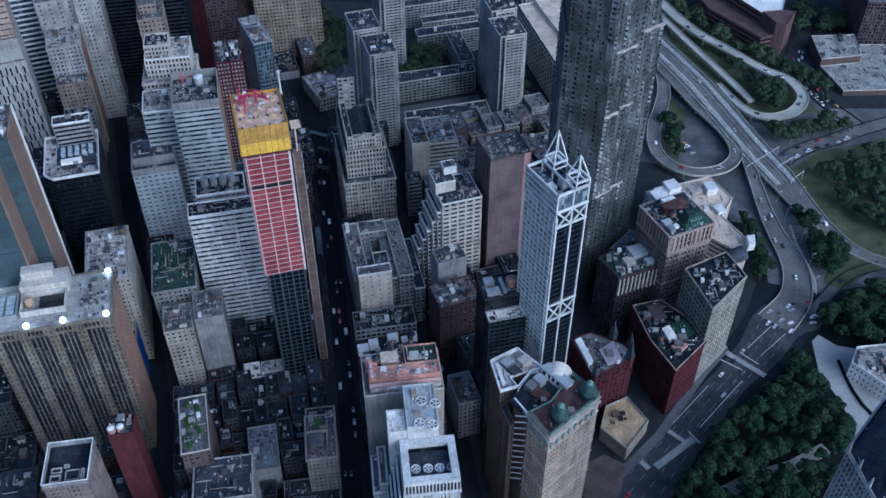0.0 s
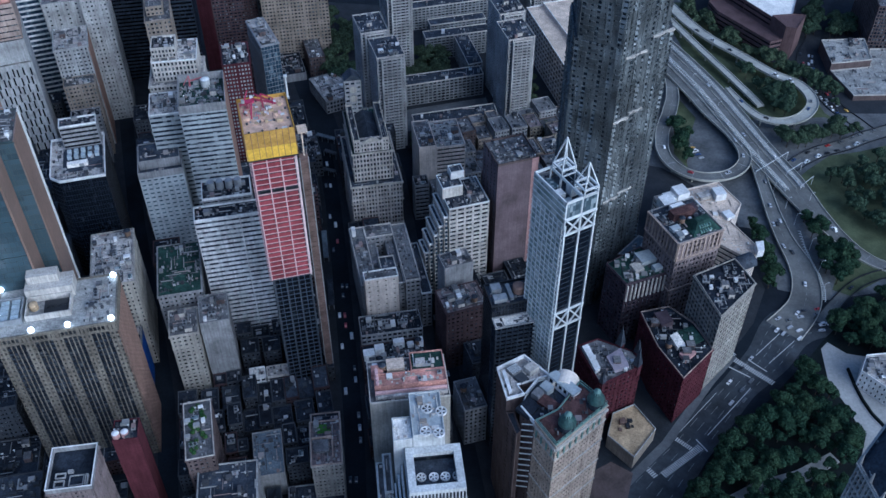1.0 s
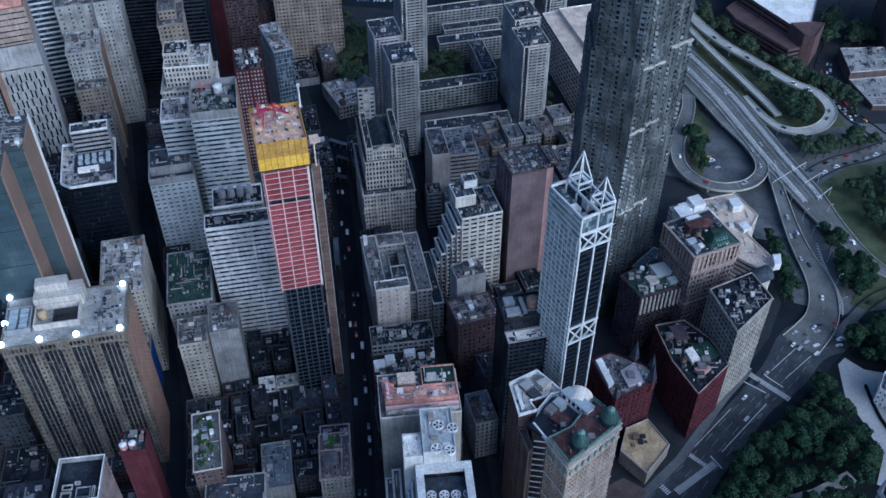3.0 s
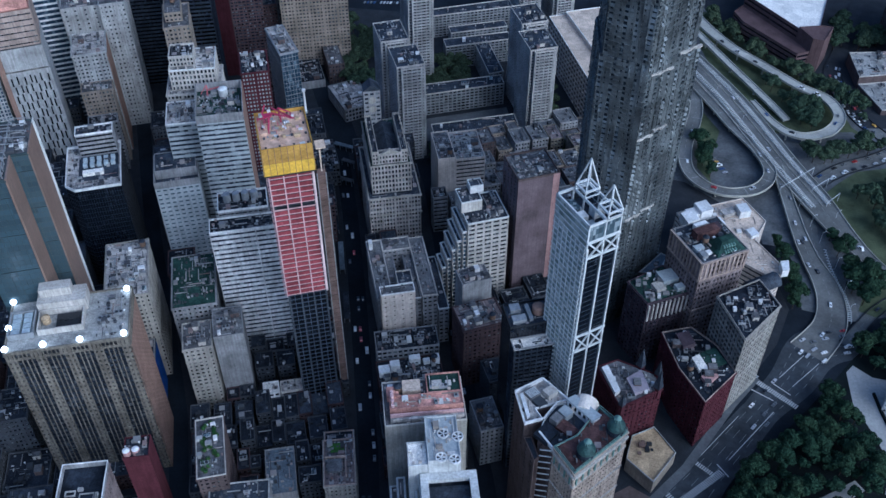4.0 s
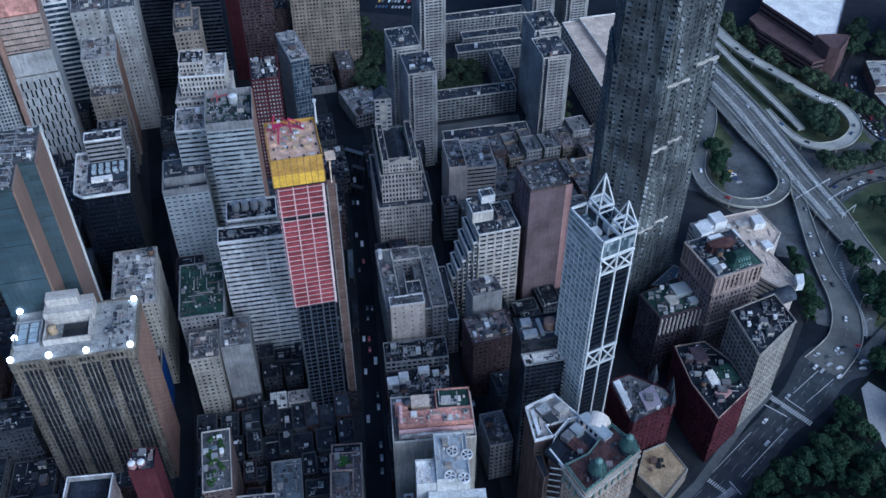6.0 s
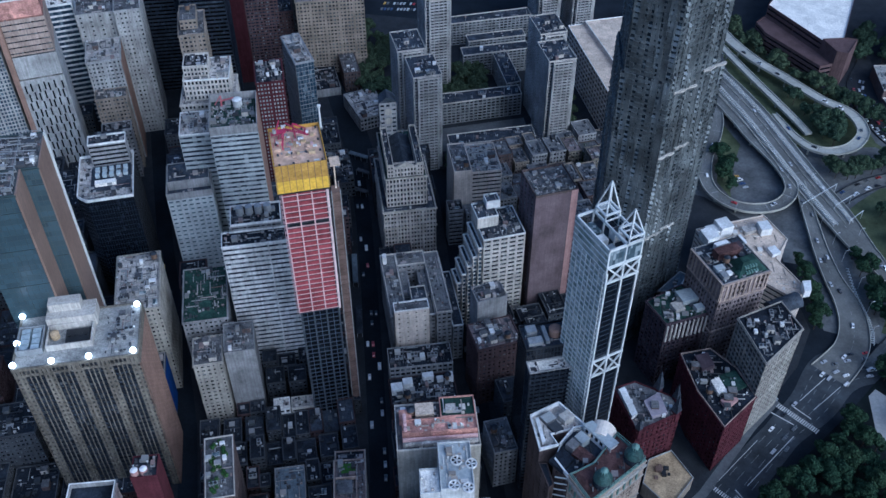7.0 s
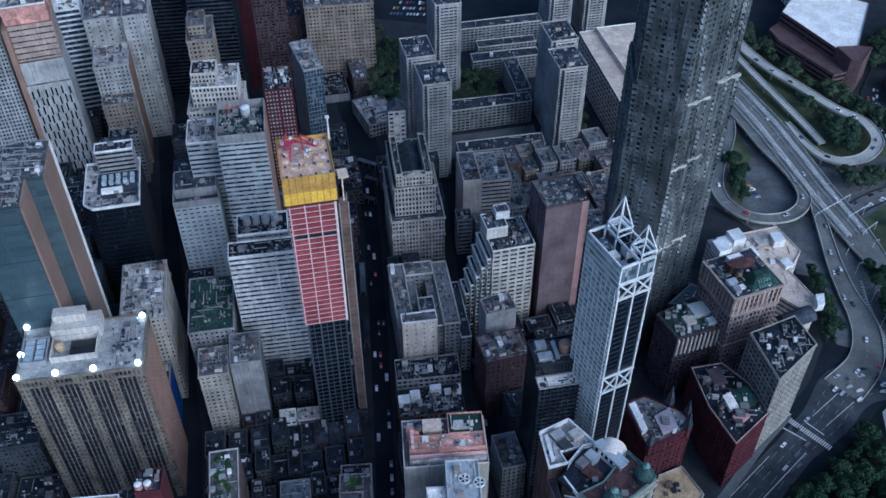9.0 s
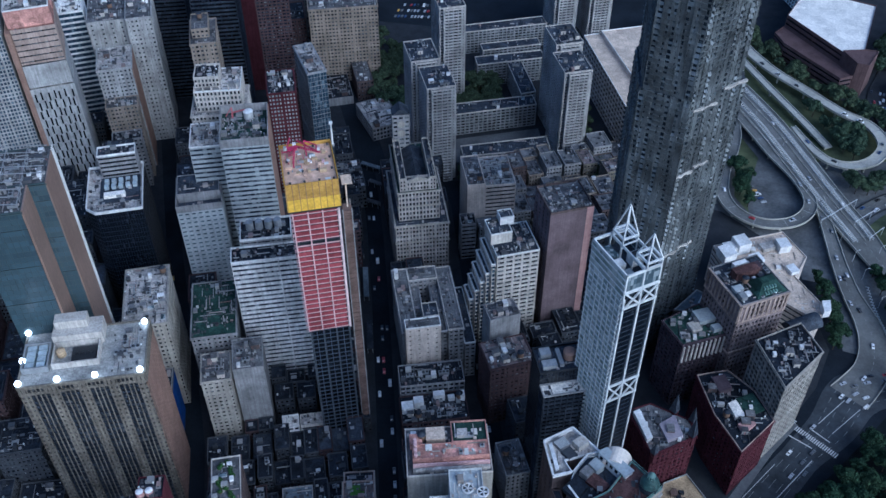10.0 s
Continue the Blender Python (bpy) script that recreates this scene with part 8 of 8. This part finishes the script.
def shrub(seed):
    r = random.Random(seed)
    o = thing("shrub", (0, 0, 0), 0, "leafy green shrub in a roof planter", "shrub", "roof shrubs")
    g = Geo()
    g.box(-0.9, -0.9, 0, 0.9, 0.9, 0.6)
    g.make("planter", M["old_wood"], o)
    g = Geo()
    for _ in range(150):
        d = Vector((r.gauss(0, 1), r.gauss(0, 1), abs(r.gauss(0, 1)))).normalized()
        p = Vector((0, 0, 0.7)) + d * r.uniform(0.5, 1.7)
        u = d.cross(Vector((r.gauss(0, 1), r.gauss(0, 1), r.gauss(0, 1)))).normalized() * 0.35
        v = d.cross(u).normalized() * 0.25
        k = len(g.v)
        g.v += [tuple(p - u), tuple(p - v), tuple(p + u), tuple(p + v)]
        g.f.append((k, k + 1, k + 2, k + 3))
    g.make("foliage", M["garden_leaf"], o)
    return o


M["garden_leaf"] = leaf_material("garden_leaf", (0.05, 0.10, 0.035))
_bush, _rr = shrub(3), random.Random(4)
_bed = pose(-137.0, 286.7, 65.25, 0, 0, 14.0)
_spots = [(2.5 + _rr.uniform(0, 9), 4 + _k * 1.45) for _k in range(22)]
for _k, (_x, _y) in enumerate(_spots):
    _m = _bed @ pose(_x, _y, 0, 0, 0, _rr.uniform(0, 360))
    if _k:
        copy_thing(_bush, _m)
    else:
        _bush.matrix_basis = _m
rng = random.Random(21)
PATH_HOLE = [(152, 262), (164, 304), (186, 313), (212, 321), (236, 335), (232, 340), (208, 327), (182, 319), (160, 307), (146, 262)]
grow(TREES, [(112, 262), (140, 303), (167, 340), (209, 378), (232, 402), (240, 402), (243, 380), (250, 352), (238, 328), (225, 300), (205, 262)], 7.6, rng, (PATH_HOLE,), most=150)
grow(TREES, [(273, 556), (277, 550), (283, 532), (290, 516), (296, 505), (290, 494), (277, 483), (273, 500)], 6.5, rng, most=22)
grow(TREES, [(246, 425), (262, 440), (290, 462), (330, 478), (370, 484), (400, 470), (400, 400), (330, 445), (300, 454), (262, 434)], 6.5, rng, most=40)
grow(TREES, [(259, 437), (268, 425), (286, 420), (326, 428), (330, 446), (300, 455)], 7.0, rng, most=24)
grow(TREES, [(228, 478), (236, 500), (236, 556), (231, 556), (230, 520)], 5.5, rng, most=9, z=0.02)
grow(TREES, [(187, 640), (194, 676), (199, 690), (203, 660), (198, 622)], 5.5, rng, most=9)
for poly, gap, most, text in (
        ([(306, 604), (330, 622), (420, 652), (430, 512), (352, 512), (326, 545), (314, 566)], 8.6, 85, "dense dark green wood beside the ramps"),
        ([(282, 660), (316, 668), (340, 674), (346, 664), (318, 657), (290, 642), (280, 640)], 6.5, 26, "dark green trees inside the bend of a road"),
        ([(270, 768), (284, 742), (304, 722), (308, 704), (300, 694), (290, 692), (280, 730)], 6.5, 26, "dark green trees inside the looping ramp"),
        ([(232, 876), (262, 816), (296, 768), (324, 738), (328, 760), (300, 790), (262, 845), (245, 890)], 7.0, 46, "row of dark green trees along the ramp"),
        ([(348, 828), (362, 832), (376, 872), (368, 880), (354, 850)], 5.6, 16, "dark street trees beside the civic building"),
        ([(372, 826), (396, 834), (398, 852), (382, 860)], 5.6, 16, "clump of dark trees by the civic street"),
        ([(-44, 730), (0, 742), (-10, 790), (-58, 774)], 7.2, 32, "dense dark green trees in a garden court"),
        ([(-124, 750), (-98, 760), (-92, 850), (-124, 860)], 7.2, 26, "dark green trees between the apartment towers"),
        ([(-100, 720), (-78, 728), (-84, 760), (-110, 756)], 6.0, 14, "dark green trees beside the apartment towers"),
        ([(74, 640), (96, 655), (76, 690), (74, 740), (66, 740), (70, 690), (58, 662)], 5.5, 26, "dark green trees beside the long pale building"),
        ([(-34, 636), (-30, 648), (44, 664), (56, 658), (10, 640)], 5.5, 26, "dark green trees before the low range"),
        ([(310, 765), (345, 700), (352, 715), (322, 772)], 5.5, 10, "street trees by the civic buildings")):
    wood(TREES, poly, gap, rng, text, z=0.15, most=most)

# ---- cars ----
def paint_coat(name, rgb):
    m, nt, bsdf, n, l = nodes_of(name)
    bsdf.inputs["Base Color"].default_value = (*rgb, 1)
    bsdf.inputs["Roughness"].default_value = 0.3
    bsdf.inputs["Coat Weight"].default_value = 0.6
    return m


def car(coat, text, L=4.7, W=1.85, H=1.45):
    o = thing("car", (0, 0, 0), 0, text, "car", "cars")
    g = Geo()
    prof = [(-L / 2, 0.35), (-L / 2, 0.85), (-L * 0.22, 0.95), (L * 0.4, 0.95), (L / 2, 0.75), (L / 2, 0.35)]
    g.hexa([(x, W / 2, z) for x, z in prof], [(x, -W / 2, z) for x, z in prof])
    roof = [(-L * 0.36, 0.95), (-L * 0.24, H), (L * 0.1, H), (L * 0.24, 0.95)]
    g.hexa([(x, W * 0.42, z) for x, z in roof], [(x, -W * 0.42, z) for x, z in roof])
    body = g.make("body", coat, o)
    g = Geo()
    for a, b2 in (((L * 0.115, H - 0.06), (L * 0.255, 0.97)),):
        d = Vector((b2[0] - a[0], 0, b2[1] - a[1])).normalized()
        nx, nz = (-d.z * 0.02, d.x * 0.02)
        g.hexa([(a[0], W * 0.38, a[1]), (b2[0], W * 0.38, b2[1]), (b2[0] + nx, W * 0.38, b2[1] + nz), (a[0] + nx, W * 0.38, a[1] + nz)], [(a[0], -W * 0.38, a[1]), (b2[0], -W * 0.38, b2[1]), (b2[0] + nx, -W * 0.38, b2[1] + nz), (a[0] + nx, -W * 0.38, a[1] + nz)])
    g.make("windscreen", M["car_glass"], body)
    for s in (-1, 1):
        g = Geo()
        g.hexa([(-L * 0.3, s * W * 0.425, 1.0), (L * 0.18, s * W * 0.425, 1.0), (L * 0.07, s * W * 0.425, H - 0.1), (-L * 0.22, s * W * 0.425, H - 0.1)],
               [(-L * 0.3, s * W * 0.43, 1.0), (L * 0.18, s * W * 0.43, 1.0), (L * 0.07, s * W * 0.43, H - 0.1), (-L * 0.22, s * W * 0.43, H - 0.1)])
        g.make("side_window", M["car_glass"], body)
    for x in (-L * 0.31, L * 0.31):
        for s in (-1, 1):
            g = Geo()
            c = [(x + 0.33 * math.cos(k * 0.785), 0.33 + 0.33 * math.sin(k * 0.785)) for k in range(8)]
            g.hexa([(a, s * (W / 2 - 0.1) + 0.11, z) for a, z in c], [(a, s * (W / 2 - 0.1) - 0.11, z) for a, z in c])
            g.make("wheel", M["rubber"], o)
    return o


COATS = [(paint_coat("coat_white", (0.75, 0.75, 0.74)), "white parked saloon car"), (paint_coat("coat_silver", (0.42, 0.43, 0.45)), "silver saloon car on asphalt"),
         (paint_coat("coat_black", (0.015, 0.015, 0.018)), "black saloon car on asphalt"), (paint_coat("coat_grey", (0.12, 0.125, 0.13)), "dark grey saloon car"),
         (paint_coat("coat_taxi", (0.5, 0.31, 0.04)), "yellow taxi cab on asphalt"), (paint_coat("coat_red", (0.30, 0.02, 0.02)), "dark red saloon car"), (paint_coat("coat_blue", (0.03, 0.06, 0.16)), "dark blue saloon car")]
CARS = [[car(*c), False] for c in COATS] + [[car(COATS[0][0], "white delivery van on asphalt", 6.2, 2.2, 2.6), False], [car(COATS[1][0], "tall silver van on asphalt", 5.6, 2.1, 2.2), False]]
CAR_BAG = [0, 0, 1, 1, 1, 2, 2, 2, 2, 3, 3, 3, 3, 3, 4, 5, 6, 7, 8]


def park(x, y, z, rot, rng):
    k = rng.choice(CAR_BAG)
    m = pose(x, y, z, 0, 0, rot)
    if CARS[k][1]:
        return copy_thing(CARS[k][0], m)
    CARS[k][0].matrix_basis = m
    CARS[k][1] = True


def traffic(ribbon_data, offsets, share, rng, i0=0, i1=None, lift=0.0):
    _, pts, hs, ws, side = ribbon_data
    for o in offsets:
        s, i = 0.0, i0
        last = None
        while i < (i1 or len(pts) - 1):
            a, b = pts[i], pts[i + 1]
            p = a + side[i] * ws[i] * 0.5 * o
            if (last is None or (p - last).length > 7.5) and rng.random() < share:
                d = b - a
                park(p.x, p.y, hs[i] + lift + 0.015, math.degrees(math.atan2(d.y, d.x)) + (180 if o > 0 else 0), rng)
                last = p
            i += 1


rng = random.Random(33)
traffic(AVENUE, (-0.7, -0.25, 0.2, 0.6), 0.15, rng, 12, 42)
traffic(AVENUE, (-0.62, -0.32, 0.0, 0.3, 0.6), 0.36, rng, 46)
traffic(BRIDGE, (-0.58, -0.2, 0.25, 0.54), 0.07, rng, 14, 66)
traffic(LOOP_A, (-0.3,), 0.08, rng, 6)
traffic(LOOP_B, (0.3,), 0.06, rng, 8)
traffic(RAMP, (-0.6, -0.1, 0.45), 0.07, rng)
traffic(ROAD_E, (-0.6, 0.6), 0.5, rng, 6, 34)
traffic(ROAD_S, (-0.7, -0.3, 0.3, 0.7), 0.6, rng, 22, 46)
traffic(ROAD_P, (0.1,), 0.15, rng)


def street_cars(line, offs, gap, share, rng, y0, y1):
    for o in offs:
        y = y0
        while y < y1:
            if rng.random() < share:
                x0, x1 = line_x(line, y), line_x(line, y + 4)
                park(x0 + o, y, 0.005, math.degrees(math.atan2(4, x1 - x0)), rng)
            y += gap


street_cars(FULTON, (-3.4, 0.2, 3.6), 9.5, 0.15, rng, 290, 690)
street_cars(JOHN, (-3.4, 3.4), 9.5, 0.13, rng, 300, 700)
street_cars(ANN, (-2.6, 2.6), 10.0, 0.2, rng, 330, 600)
# parked rows
for k in range(5):
    park(203 + k * 1.7, 652 - k * 4.6, 0.02, 20, rng)
for r in range(3):
    for k in range(11):
        if rng.random() < 0.75:
            park(-112 + k * 3.4 + r * 2, 908 + r * 12, 0.005, 75, rng)
